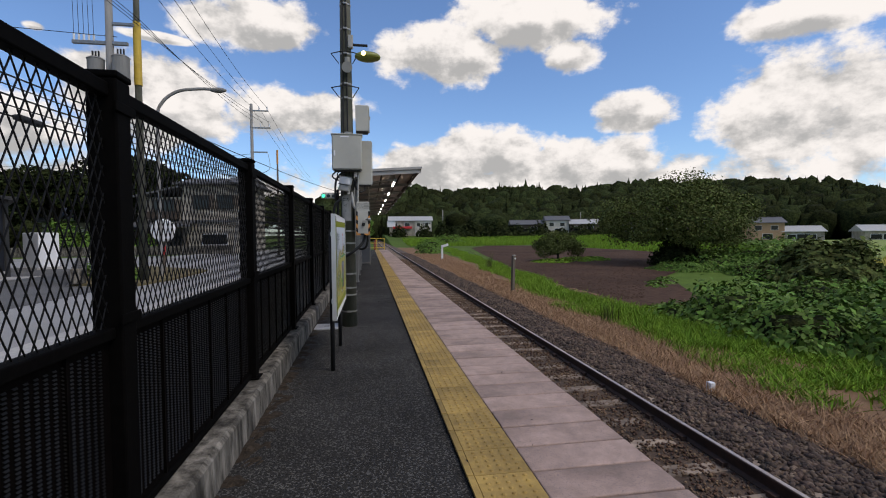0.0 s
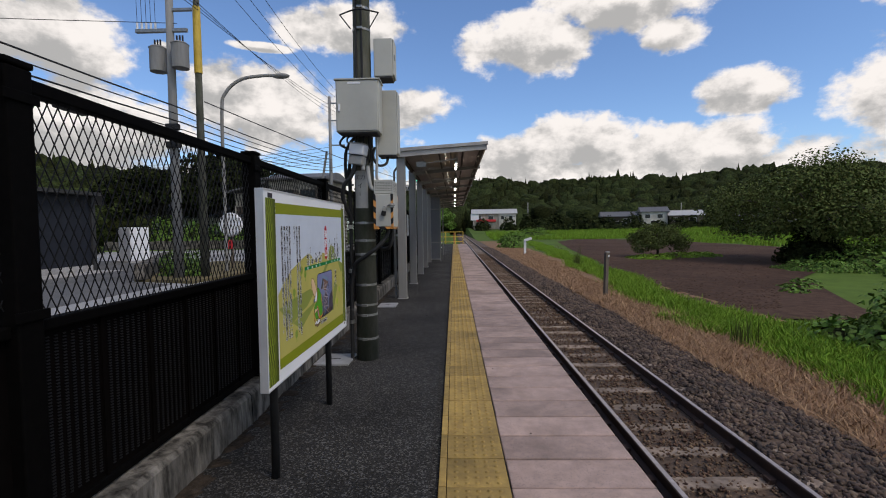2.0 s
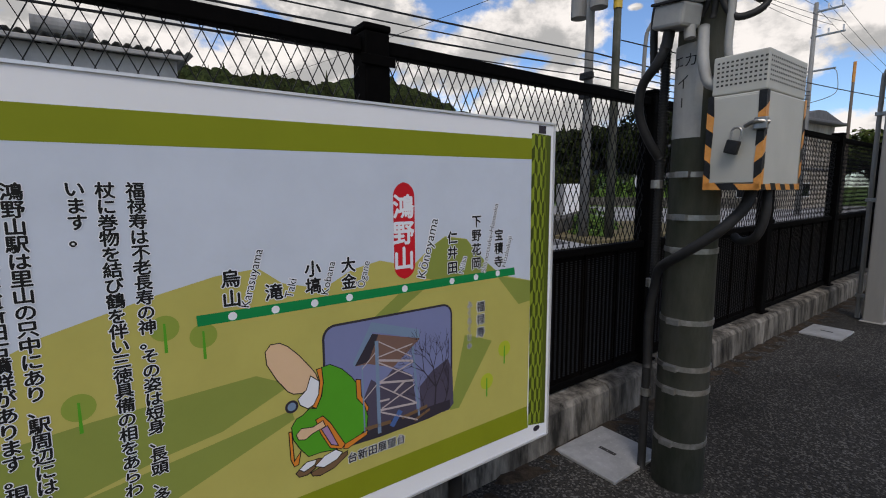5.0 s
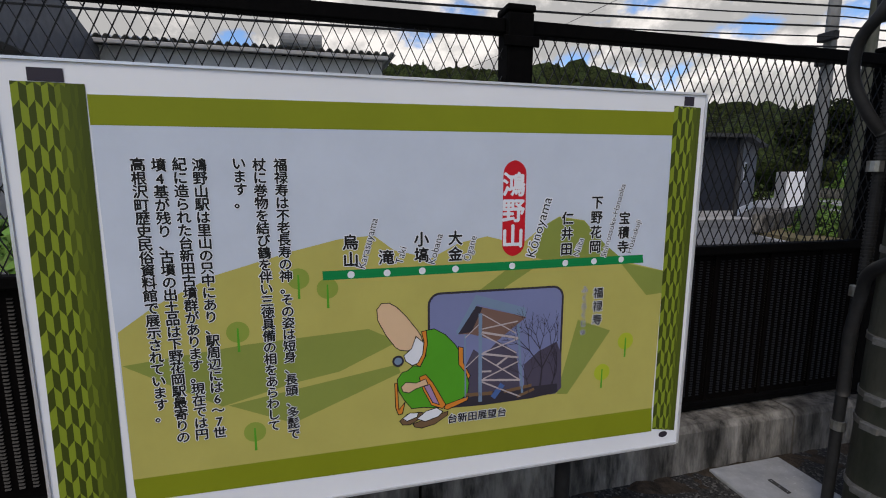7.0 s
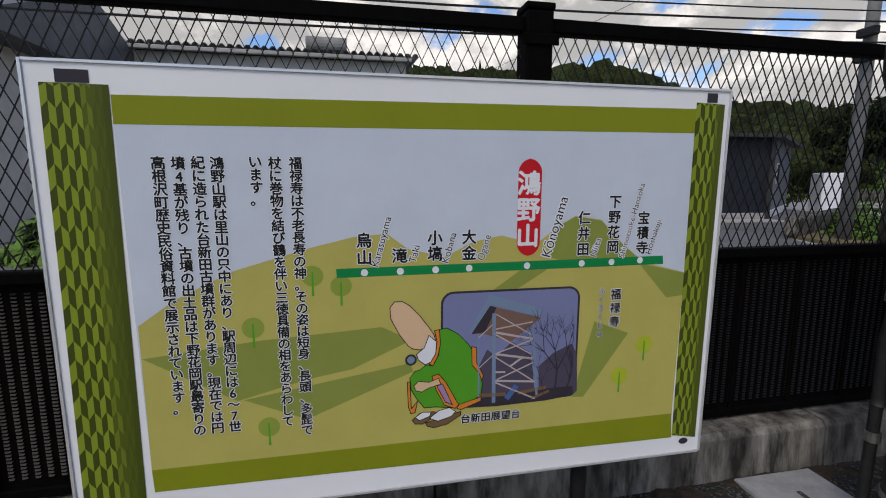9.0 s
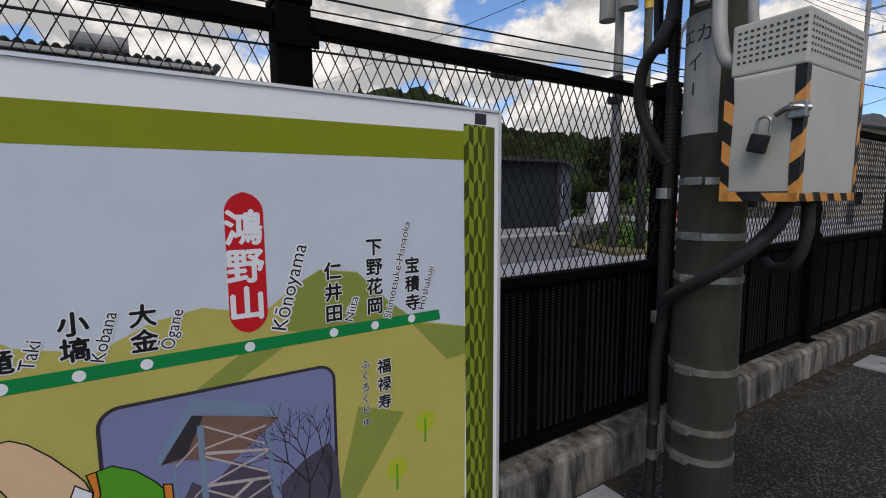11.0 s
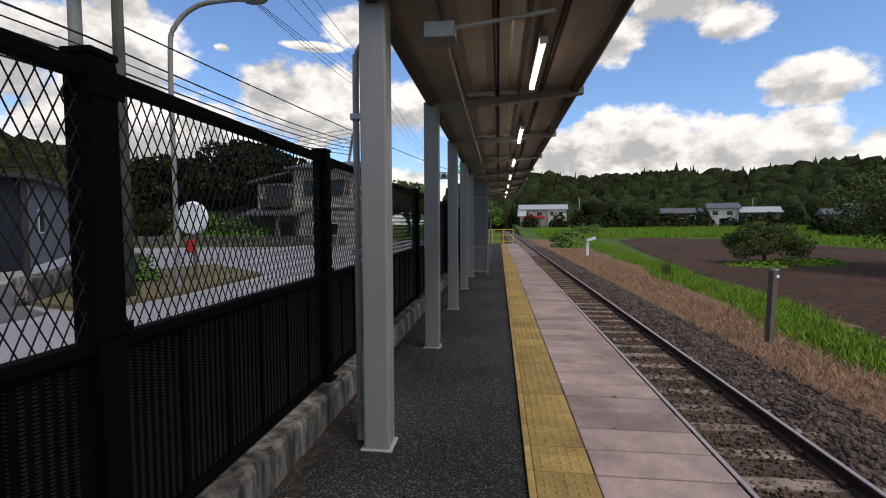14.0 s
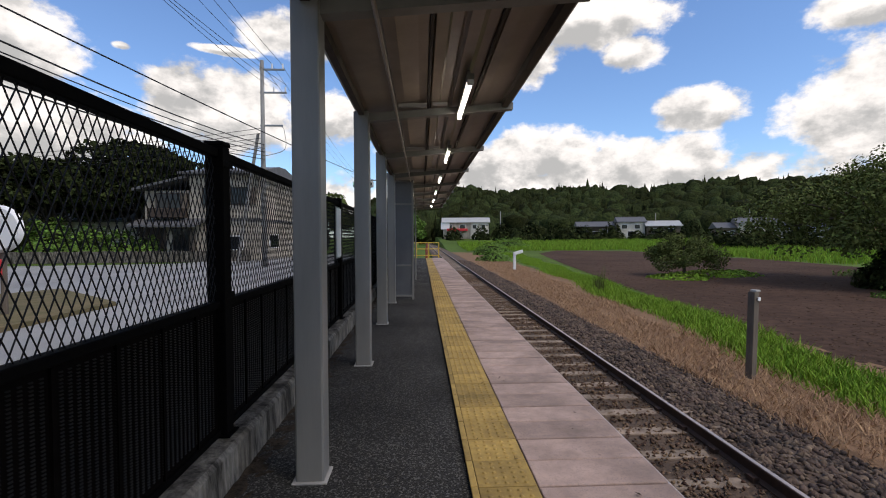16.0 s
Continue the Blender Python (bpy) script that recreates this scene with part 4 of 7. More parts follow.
def lettering(body, c, size, ink_name, turn=0.0, halo=True, line=1.0, bold=True):
    """Text on the board, centred at c = (y, z), with a white rim of shifted copies behind it."""
    cu = bpy.data.curves.new("lettering", "FONT")
    cu.body, cu.size, cu.align_x, cu.align_y = body, 10.0, "CENTER", "CENTER"
    cu.space_line, cu.resolution_u = line, 3
    o = bpy.data.objects.new("lettering", cu)
    scene.collection.objects.link(o)
    me = bpy.data.meshes.new_from_object(o.evaluated_get(bpy.context.evaluated_depsgraph_get()))
    bpy.data.objects.remove(o)
    co = np.array([v.co[:2] for v in me.vertices])
    co = (co - (co.min(0) + co.max(0)) / 2) * size / 10
    fa = [tuple(p_.vertices) for p_ in me.polygons]
    # text x runs along +y of the world, text y runs up
    to_wall = Matrix(((0, 0, 1, 0), (1, 0, 0, 0), (0, 1, 0, 0), (0, 0, 0, 1))) @ pose(0, 0, 0, 0, 0, turn)
    for name, key, ring, reach, step, lift in (("lettering", ink_name, 4 if bold else 0, 0.030, 0.00003, 0.0009),) + ((("lettering_rim", "white", 8, 0.080, 0.00005, 0.0004),) if halo else ()):
        shifts = [(reach * size * math.cos(2 * math.pi * k / ring), reach * size * math.sin(2 * math.pi * k / ring)) for k in range(ring)] or [(0.0, 0.0)]
        V, F, n = [], [], len(co)
        for k, (a, b) in enumerate(shifts):
            V += [(x + a, y + b, step * k) for x, y in co]
            F += [tuple(i + n * k for i in f) for f in fa]
        ob = raw(name, V, F, INK[key], board)
        ob.matrix_local = Matrix.Translation((BX + 0.0008 + lift, c[0], c[1])) @ to_wall


def column(chars, top, bottom, size, ink_name="black", halo=True):
    """Upright writing: one sign under the other from top to bottom."""
    n = len(chars)
    step = (top[1] - bottom[1]) / max(n - 1, 1)
    lettering("\n".join(chars), ((top[0] + bottom[0]) / 2, (top[1] + bottom[1]) / 2), size, ink_name, halo=halo, line=step / size)


TXT = 0.0293
for body, a_ in (("福禄寿は不老長寿の神。その姿は短身、長頭、多髭で", (5.321, 1.445)), ("杖に巻物を結び鶴を伴い三徳具備の相をあらわして", (5.275, 1.445)), ("います。", (5.231, 1.445)),
                 ("鴻野山駅は里山の只中にあり、駅周辺には6～7世", (5.149, 1.444)), ("紀に造られた台新田古墳群があります。現在では円", (5.109, 1.444)), ("墳4基が残り、古墳の出土品は下野花岡駅最寄りの", (5.068, 1.443)), ("高根沢町歴史民俗資料館で展示されています。", (5.027, 1.443))):
    column(body, a_, (a_[0], a_[1] - TXT * (len(body) - 1)), 0.031)
column("烏山", (5.476, 1.258), (5.475, 1.215), 0.040)
column("滝", (5.564, 1.217), (5.564, 1.217), 0.040)
column("小塙", (5.654, 1.260), (5.655, 1.219), 0.040)
column("大金", (5.744, 1.261), (5.745, 1.219), 0.040)
column("鴻野山", (5.904, 1.399), (5.905, 1.261), 0.066, "white", False)
column("仁井田", (6.064, 1.306), (6.067, 1.220), 0.038)
column("下野花岡", (6.156, 1.347), (6.154, 1.222), 0.038)
column("宝積寺", (6.245, 1.303), (6.244, 1.220), 0.038)
column("福禄寿", (6.172, 1.088), (6.174, 1.008), 0.034)
column("ふくろくじゅ", (6.127, 1.100), (6.132, 0.974), 0.021)
lettering("台新田展望台", (5.812, 0.757), 0.029, "black")
for body, c_, s_, t_ in (("Karasuyama", (5.521, 1.253), 0.027, 74), ("Taki", (5.601, 1.220), 0.027, 74), ("Kobana", (5.691, 1.234), 0.027, 74), ("Ōgane", (5.785, 1.232), 0.027, 74), ("Kōnoyama", (5.984, 1.282), 0.039, 74), ("Niita", (6.103, 1.224), 0.027, 74), ("Shimotsuke-Hanaoka", (6.208, 1.296), 0.025, 76), ("Hōshakuji", (6.281, 1.248), 0.025, 74)):
    lettering(body, c_, s_, "black", turn=t_, bold=False)

# ---- signal pole with its boxes ----
PX, PY = -0.318, 7.47
pole = thing("utility_pole", "mossy concrete platform pole with steel bands and equipment boxes", "pole", at=(0, 0, 0))
bm = cyl((PX, PY, 0), (PX, PY, 6.6), 0.118, 0.070, 28)
part("shaft", bm, M["pole"], pole, "", True)


def pole_r(z):
    return 0.118 - 0.048 * z / 6.6


for z in (0.24, 0.50, 0.61, 0.83, 1.16, 1.31, 1.5, 2.3, 3.02, 3.56, 3.78, 4.24, 4.62, 5.0):
    bm = cyl((PX, PY, z - 0.012), (PX, PY, z + 0.012), pole_r(z) + 0.004, None, 28)
    box((PX - 0.03, PY - pole_r(z) - 0.022, z - 0.014), (PX + 0.03, PY - pole_r(z) + 0.01, z + 0.014), 0.003, bm)
    part("band", bm, M["steel"], pole, "bright steel band clamp")
for z in (3.72, 4.24):
    bm = tube([(PX - 0.22, PY - 0.05, z), (PX, PY - 0.17, z), (PX + 0.2, PY - 0.08, z + 0.0)], 0.008, 6)
    tube([(PX - 0.22, PY - 0.05, z), (PX - 0.1, PY - 0.08, z - 0.16)], 0.007, 6, bm, 0)
    tube([(PX + 0.2, PY - 0.08, z), (PX + 0.1, PY - 0.08, z - 0.16)], 0.007, 6, bm, 0)
    part("step_bracket", bm, M["cable"], pole)
for a_ in (-24, 10):
    bm = tube([(PX + (pole_r(z) + 0.012) * math.sin(radians(a_)), PY - (pole_r(z) + 0.012) * math.cos(radians(a_)), z) for z in (2.95, 3.8, 4.6, 5.5, 6.4)], 0.011, 8)
    part("riser_cable", bm, M["cable"], pole, "black cable running up the pole")
part("notice_plate", prism([(PX + (pole_r(1.9) + 0.006) * math.sin(radians(a)), PY - (pole_r(1.9) + 0.006) * math.cos(radians(a))) for a in range(-50, 31, 8)] + [(PX + (pole_r(1.9) + 0.001) * math.sin(radians(a)), PY - (pole_r(1.9) + 0.001) * math.cos(radians(a))) for a in range(30, -51, -8)], "z", 1.66, 2.06), M["pvc"], pole, "pale wrapped number plate")


def cabinet(name, label, lo, hi, hinge=True, mat="box"):
    t = thing(name, label, "equipment box", at=(0, 0, 0))
    part("body", box(lo, hi, 0.008), M[mat], t)
    part("door", box((lo[0] + 0.012, lo[1] - 0.012, lo[2] + 0.012), (hi[0] - 0.012, lo[1] - 0.0005, hi[2] - 0.012), 0.005), M[mat], t)
    part("rain_cap", box((lo[0] - 0.012, lo[1] - 0.02, hi[2] - 0.004), (hi[0] + 0.012, hi[1] + 0.01, hi[2] + 0.012), 0.004), M[mat], t)
    return t


A = cabinet("switch_cabinet", "large putty-coloured steel switch cabinet mounted on the concrete pole", (-0.525, 7.12, 2.42), (-0.085, 7.335, 2.94))
part("name_plate", box((-0.40, 7.104, 2.895), (-0.27, 7.1078, 2.915), 0.001), M["white"], A, "small white name plate")
part("handle", box((-0.495, 7.095, 2.62), (-0.475, 7.11, 2.70), 0.003), M["white"], A, "white handle")
part("under_plate", box((-0.5, 7.14, 2.405), (-0.11, 7.33, 2.421), 0.004), M["boxdark"], A)
A2 = thing("junction_cabinet", "tall narrow putty steel cabinet behind the switch cabinet", "equipment box", at=(0, 0, 0))
part("body", box((-0.15, 7.36, 2.22), (0.06, 7.56, 2.90), 0.008), M["box"], A2)
part("door", box((0.061, 7.375, 2.235), (0.072, 7.545, 2.885), 0.004), M["box"], A2)
part("under_plate", box((-0.14, 7.37, 2.205), (0.05, 7.55, 2.221), 0.004), M["boxdark"], A2)
A3 = thing("relay_box", "putty steel relay box high on the pole", "equipment box", at=(0, 0, 0))
part("body", box((-0.18, 7.40, 3.06), (0.02, 7.62, 3.46), 0.01), M["box"], A3)
part("door", box((0.021, 7.41, 3.07), (0.035, 7.61, 3.45), 0.006), M["box"], A3)
part("latch", box((0.034, 7.44, 3.24), (0.046, 7.46, 3.30), 0.003), M["steel"], A3)
part("rim", box((-0.17, 7.41, 3.045), (0.01, 7.61, 3.061), 0.003), M["boxdark"], A3)

# taped cabinet
B = thing("taped_cabinet", "grey locked cabinet edged with frayed black and orange tape", "equipment box", at=(0, 0, 0))
bx0, bx1, by0, by1, bz0, bz1 = -0.185, 0.018, 7.27, 7.67, 1.435, 1.95
part("body", box((bx0, by0, bz0), (bx1, by1, 1.80), 0.006), M["box"], B)
part("vented_top", box((bx0 + 0.004, by0 + 0.004, 1.802), (bx1 - 0.004, by1 - 0.004, bz1), 0.006), M["box"], B, "perforated vent section")
part("door", box((bx0 + 0.016, by0 - 0.008, bz0 + 0.025), (bx1 - 0.016, by0 - 0.0005, 1.79), 0.003), M["box"], B)
V_, F_ = [], []
for face in (0, 1):
    for i in range(11 if face == 0 else 20):
        for j in range(6):
            if face == 0:
                c0 = (bx0 + 0.02 + i * 0.0165, by0 + 0.0032, 1.835 + j * 0.017)
                q = [(c0[0], c0[1], c0[2]), (c0[0] + 0.009, c0[1], c0[2]), (c0[0] + 0.009, c0[1], c0[2] + 0.007), (c0[0], c0[1], c0[2] + 0.007)]
            else:
                c0 = (bx1 - 0.0032, by0 + 0.02 + i * 0.0185, 1.835 + j * 0.017)
                q = [(c0[0], c0[1], c0[2]), (c0[0], c0[1] + 0.009, c0[2]), (c0[0], c0[1] + 0.009, c0[2] + 0.007), (c0[0], c0[1], c0[2] + 0.007)]
            b = len(V_)
            V_.extend(q)
            F_.append((b, b + 1, b + 2, b + 3))
raw("vent_grille", V_, F_, M["boxdark"], B)


def tape_run(p, q, e1, e2, w=0.034, start=0, step=0.062):
    """Hazard tape folded over an edge from p to q, its two wings along e1 and e2, in slanted bands."""
    p, q, e1, e2 = Vector(p), Vector(q), Vector(e1), Vector(e2)
    d = q - p
    n = max(2, round(d.length / step))
    out = (-(e1 + e2)).normalized() * 0.003
    for k in range(n):
        t0, t1 = k / n, (k + 1) / n
        sl = 0.35 / n
        j = [rng.uniform(-0.003, 0.003) for _ in range(4)]
        bm = bmesh.new()
        a0, a1 = p + d * t0 + out, p + d * t1 + out
        c = [a0 + e1 * (w + j[0]) + d * max(-t0, -sl), a1 + e1 * (w + j[1]) + d * (-sl if t1 < 1 else 0), a1, a0, a1 + e2 * (w + j[2]) + d * (sl if t1 < 1 else 0), a0 + e2 * (w + j[3]) + d * (sl if t0 > 0 else 0)]
        vs = [bm.verts.new(x) for x in c]
        bm.faces.new((vs[0], vs[3], vs[2], vs[1]))
        bm.faces.new((vs[3], vs[5], vs[4], vs[2]))
        part("tape", bm, M["tape_orange"] if (k + start) % 2 else M["tape_black"], B)


tape_run((bx0, by0 - 0.008, bz0), (bx0, by0 - 0.008, 1.80), (1, 0, 0), (0, 1, 0), 0.026, 1)
tape_run((bx1, by0 - 0.008, bz0), (bx1, by0 - 0.008, 1.80), (-1, 0, 0), (0, 1, 0), 0.026, 1)
tape_run((bx1, by1, bz0), (bx1, by1, 1.80), (0, -1, 0), (-1, 0, 0), 0.022, 0)
tape_run((bx0, by0 - 0.008, bz0), (bx1, by0 - 0.008, bz0), (0, 0, 1), (0, 1, 0), 0.026, 1)
tape_run((bx1, by0, bz0), (bx1, by1, bz0), (0, 0, 1), (-1, 0, 0), 0.024, 0, 0.05)
bm = tube([(bx1 - 0.06, by0 - 0.02, 1.672), (bx1 - 0.02, by0 - 0.035, 1.685), (bx1 + 0.02, by0 - 0.015, 1.68)], 0.008, 8)
box((bx1 - 0.03, by0 - 0.03, 1.655), (bx1 + 0.016, by0 - 0.008, 1.70), 0.004, bm)
part("hasp", bm, M["steel"], B, "worn steel hasp")
lock = thing("padlock", "black padlock hanging from the cabinet hasp", "padlock", at=(-0.075, 7.235, 1.60))
part("lock_body", box((-0.024, -0.01, -0.03), (0.024, 0.012, 0.022), 0.005, m=pose(0, 0, 0, 0, 14, 0)), M["tape_black"], lock)
part("shackle", tube([(-0.008, 0, 0.02), (-0.004, 0, 0.06), (0.014, 0, 0.068), (0.028, 0, 0.055), (0.026, 0, 0.018)], 0.0045, 8), M["steel"], lock, "steel shackle")

# small boxes and conduits on the pole
meter = thing("meter_box", "small pale meter housing on the concrete pole", "meter", at=(0, 0, 0))
TILTED = pose(-0.345, 7.30, 2.21, 0, 9, -14)
part("housing", box((-0.085, -0.07, 0.0), (0.085, 0.06, 0.115), 0.016, m=TILTED), M["white"], meter)
part("lower_housing", box((-0.08, -0.062, -0.10), (0.078, 0.055, -0.004), 0.014, m=TILTED), M["pvc"], meter)
part("hood", box((-0.09, -0.078, 0.112), (0.09, 0.062, 0.124), 0.005, m=TILTED), M["pvc"], meter)
part("gland", cyl((-0.385, 7.30, 2.11), (-0.395, 7.30, 2.04), 0.024, n=14), M["cable"], meter)
part("gland", cyl((-0.30, 7.30, 2.11), (-0.295, 7.30, 2.06), 0.022, n=14), M["pvc"], meter)
part("seam_strap", box((-0.088, -0.074, -0.006), (0.088, -0.06, 0.004), 0.002, m=TILTED), M["cable"], meter)

# number plate's signs: upright strokes of its writing on the curved plate
for body, z_, size_ in (("エカ", 1.985, 0.062), ("イ", 1.895, 0.068), ("1", 1.81, 0.06)):
    cu = bpy.data.curves.new("plate_sign", "FONT")
    cu.body, cu.size, cu.align_x, cu.align_y = body, size_, "CENTER", "CENTER"
    o = bpy.data.objects.new("plate_sign", cu)
    scene.collection.objects.link(o)
    me = bpy.data.meshes.new_from_object(o.evaluated_get(bpy.context.evaluated_depsgraph_get()))
    bpy.data.objects.remove(o)
    r_ = pole_r(1.9) + 0.0075
    V = [(PX + r_ * math.sin(v.co.x / r_ - 0.25), PY - r_ * math.cos(v.co.x / r_ - 0.25), z_ + v.co.y) for v in me.vertices]
    raw("plate_sign", V, [tuple(p_.vertices) for p_ in me.polygons], M["cable"], pole, "dark painted sign")


def conduit(name, label, pts, r, mat, ribbed=False):
    bm = tube(pts, r, 10)
    o = tagged(link(name, bm, M[mat], smooth=True), label, "conduit")
    if ribbed:
        P0, P1 = Vector(pts[0]), Vector(pts[-1])
        n = int((P1 - P0).length / 0.014)
        bmr = bmesh.new()
        for k in range(n):
            c = P0 + (P1 - P0) * (k / n)
            cyl(c, c + (P1 - P0).normalized() * 0.007, r + 0.004, n=10, bm=bmr)
        part("rib", bmr, M[mat], o)
    return o


conduit("ribbed_conduit", "black corrugated cable conduit strapped beside the pole", [(-0.47, 7.44, 0.95), (-0.47, 7.44, 1.6), (-0.47, 7.44, 2.15)], 0.018, "cable", True)
conduit("lower_conduit", "dark smooth conduit running down the pole into the ground", [(-0.47, 7.42, 0.95), (-0.475, 7.42, 0.5), (-0.475, 7.42, 0.0)], 0.021, "cable")
conduit("conduit_loop", "thick grey flexible conduit curving from the cabinet round the pole", [(-0.06, 7.40, 1.43), (-0.07, 7.37, 1.36), (-0.14, 7.32, 1.26), (-0.28, 7.31, 1.15), (-0.40, 7.36, 1.07), (-0.435, 7.39, 0.98), (-0.47, 7.41, 0.8), (-0.47, 7.42, 0.55)], 0.023, "cable")
conduit("drooping_cable", "black cable drooping under the taped cabinet", [(-0.02, 7.45, 1.43), (-0.02, 7.45, 1.33), (-0.05, 7.46, 1.24), (-0.12, 7.5, 1.21), (-0.16, 7.52, 1.23)], 0.018, "cable")
conduit("riser_cable", "black cable rising from the fence side to the cabinets", [(-0.47, 7.42, 2.1), (-0.5, 7.4, 1.98), (-0.5, 7.38, 2.2), (-0.47, 7.38, 2.32), (-0.38, 7.36, 2.42)], 0.017, "cable")
conduit("elbow_pipe", "grey plastic elbow pipe from the meter to the cabinet", [(-0.25, 7.32, 2.1), (-0.235, 7.3, 1.96), (-0.21, 7.3, 1.87), (-0.17, 7.31, 1.85)], 0.022, "pvc")
conduit("feed_pipe", "pale vertical feed pipe under the switch cabinet", [(-0.15, 7.33, 2.42), (-0.15, 7.33, 2.2), (-0.16, 7.34, 2.0), (-0.15, 7.36, 1.94)], 0.015, "pvc")
conduit("meter_conduit", "thick dark conduit bowing from the meter down beside the pole", [(-0.395, 7.30, 2.05), (-0.43, 7.29, 1.98), (-0.50, 7.30, 1.90), (-0.525, 7.33, 1.78), (-0.50, 7.38, 1.66), (-0.472, 7.43, 1.58)], 0.021, "cable")
for k, (dx, dz, r_) in enumerate(((-0.15, 0.0, 0.012), (-0.09, 0.03, 0.009), (-0.02, -0.04, 0.014), (0.05, 0.02, 0.010), (0.10, -0.02, 0.013))):
    conduit("loose_cable", "black cable hanging in a tangle under the cabinets", [(PX + dx, 7.27, 2.42), (PX + dx * 1.25 - 0.03, 7.31, 2.33 + dz), (PX + dx * 0.7 + 0.04, 7.33, 2.24 - dz), (PX + dx * 0.9, 7.345, 2.14 + dz * 0.5)], r_, "cable")
conduit("cabinet_cable", "dark cable looping out of the tall cabinet's foot", [(-0.05, 7.42, 2.21), (-0.06, 7.38, 2.13), (-0.14, 7.34, 2.11), (-0.19, 7.33, 2.20), (-0.17, 7.32, 2.30)], 0.014, "cable")
for z in (0.42, 0.98, 1.46):
    tagged(link("pipe_clip", cyl((-0.473, 7.42, z - 0.02), (-0.473, 7.42, z + 0.02), 0.026, n=12), M["steel"]), "steel clip holding the conduits to the pole", "pipe clip", "conduit clips")

lamp = thing("pole_lamp", "small lit outdoor lamp with a green oval shade on the pole", "lamp", at=(0, 0, 0))
part("arm", tube([(-0.27, 7.4, 4.38), (-0.16, 7.38, 4.37), (0.02, 7.36, 4.36)], 0.02, 8), M["cable"], lamp)
part("mount", box((-0.28, 7.36, 4.32), (-0.2, 7.44, 4.52), 0.01), M["pvc"], lamp)
bm = bmesh.new()
bmesh.ops.create_uvsphere(bm, u_segments=24, v_segments=10, radius=1, matrix=Matrix.Translation((0.02, 7.36, 4.19)) @ Matrix.Diagonal((0.2, 0.13, 0.075, 1)))
part("shade", bm, M["lampshade"], lamp, "green oval shade", True)
bm = bmesh.new()
bmesh.ops.create_uvsphere(bm, u_segments=12, v_segments=8, radius=0.035, matrix=Matrix.Translation((-0.04, 7.24, 4.20)))
part("bulb", bm, M["bulb"], lamp, "glowing yellow bulb", True)
speaker = thing("horn_speaker", "small grey horn speaker on the pole", "speaker", at=(0, 0, 0))
part("horn", cyl((-0.29, 7.38, 4.02), (-0.29, 7.24, 3.98), 0.035, 0.08, 18), M["pvc"], speaker)
part("driver", cyl((-0.29, 7.38, 4.05), (-0.29, 7.36, 4.17), 0.04, n=14), M["pvc"], speaker)


def cover_plate(x0, x1, y0, y1):
    t = thing("drain_cover", "grey chequered steel cover plate set in the platform", "cover plate", "cover plates", (x0, y0, 0))
    part("plate", box((0, 0, 0), (x1 - x0, y1 - y0, 0.018), 0.004), M["cover"], t)
    V, F = [], []
    for i in range(9):
        for j in range(9):
            a, b = 0.03 + i * (x1 - x0 - 0.06) / 8, 0.03 + j * (y1 - y0 - 0.06) / 8
            s = 0.012 if (i + j) % 2 else 0.005
            u = 0.017 - s
            k = len(V)
            V.extend([(a - s / 2, b - u / 2, 0.0185), (a + s / 2, b - u / 2, 0.0185), (a + s / 2, b + u / 2, 0.0185), (a - s / 2, b + u / 2, 0.0185), (a, b, 0.021)])
            F.extend([(k, k + 1, k + 4), (k + 1, k + 2, k + 4), (k + 2, k + 3, k + 4), (k + 3, k, k + 4)])
    raw("studs", V, F, M["cover"], t)["kind"] = "stuff"
    part("finger_slot", box(((x1 - x0) / 2 - 0.05, (y1 - y0) / 2 - 0.012, 0.0175), ((x1 - x0) / 2 + 0.05, (y1 - y0) / 2 + 0.012, 0.0195), 0.0), M["boxdark"], t)


cover_plate(-0.84, -0.47, 7.18, 7.6)
cover_plate(-0.79, -0.46, 10.76, 11.2)

# ---- canopy's fittings ----
conduit("column_conduit", "grey steel conduit clipped up the canopy's first column", [(-0.56, 11.95, 0.0), (-0.56, 11.95, 1.2), (-0.56, 11.95, 2.45), (-0.545, 11.95, 2.62), (-0.48, 11.95, 2.70)], 0.022, "greysteel")
for z in (0.25, 1.3, 2.2):
    tagged(link("column_clip", box((-0.595, 11.92, z - 0.02), (-0.488, 11.98, z + 0.02), 0.004), M["steel"]), "steel clip holding a conduit to the column", "pipe clip", "column clips")
jb = thing("junction_box", "grey metal junction box under the canopy roof", "junction box", at=(0, 0, 0))
part("case", box((-0.10, 11.95, 2.70), (0.10, 12.12, 2.80), 0.006), M["pvc"], jb)
part("lid", box((-0.105, 11.945, 2.695), (0.105, 12.125, 2.702), 0.002), M["greysteel"], jb)
part("pipe", cyl((0.1, 12.03, 2.78), (0.75, 12.03, 2.86), 0.014, n=10), M["pvc"], jb)
bm = cyl((0.02, 12.1, 2.76), (0.02, 35.0, 2.82), 0.014, n=8)
tagged(link("canopy_conduit", bm, M["roofsteel"]), "thin metal conduit running under the canopy roof", "conduit")

# waiting shelter
sh = thing("waiting_shelter", "grey steel waiting shelter with frosted dark panels", "shelter", at=(0, 0, 0))
for x in (-0.49, 0.06):
    part("frame_post", box((x - 0.025, 22.55, 0), (x + 0.025, 22.6, 2.83), 0.004), M["greysteel"], sh)
    part("frame_post", box((x - 0.025, 27.55, 0), (x + 0.025, 27.6, 2.83), 0.004), M["greysteel"], sh)
for z in (0.09, 0.81, 2.26, 2.80):
    part("frame_bar", box((-0.465, 22.555, z - 0.02), (0.035, 22.595, z + 0.02), 0.003), M["greysteel"], sh)
    part("frame_bar", box((-0.51, 22.6, z - 0.02), (-0.47, 27.55, z + 0.02), 0.003), M["greysteel"], sh)
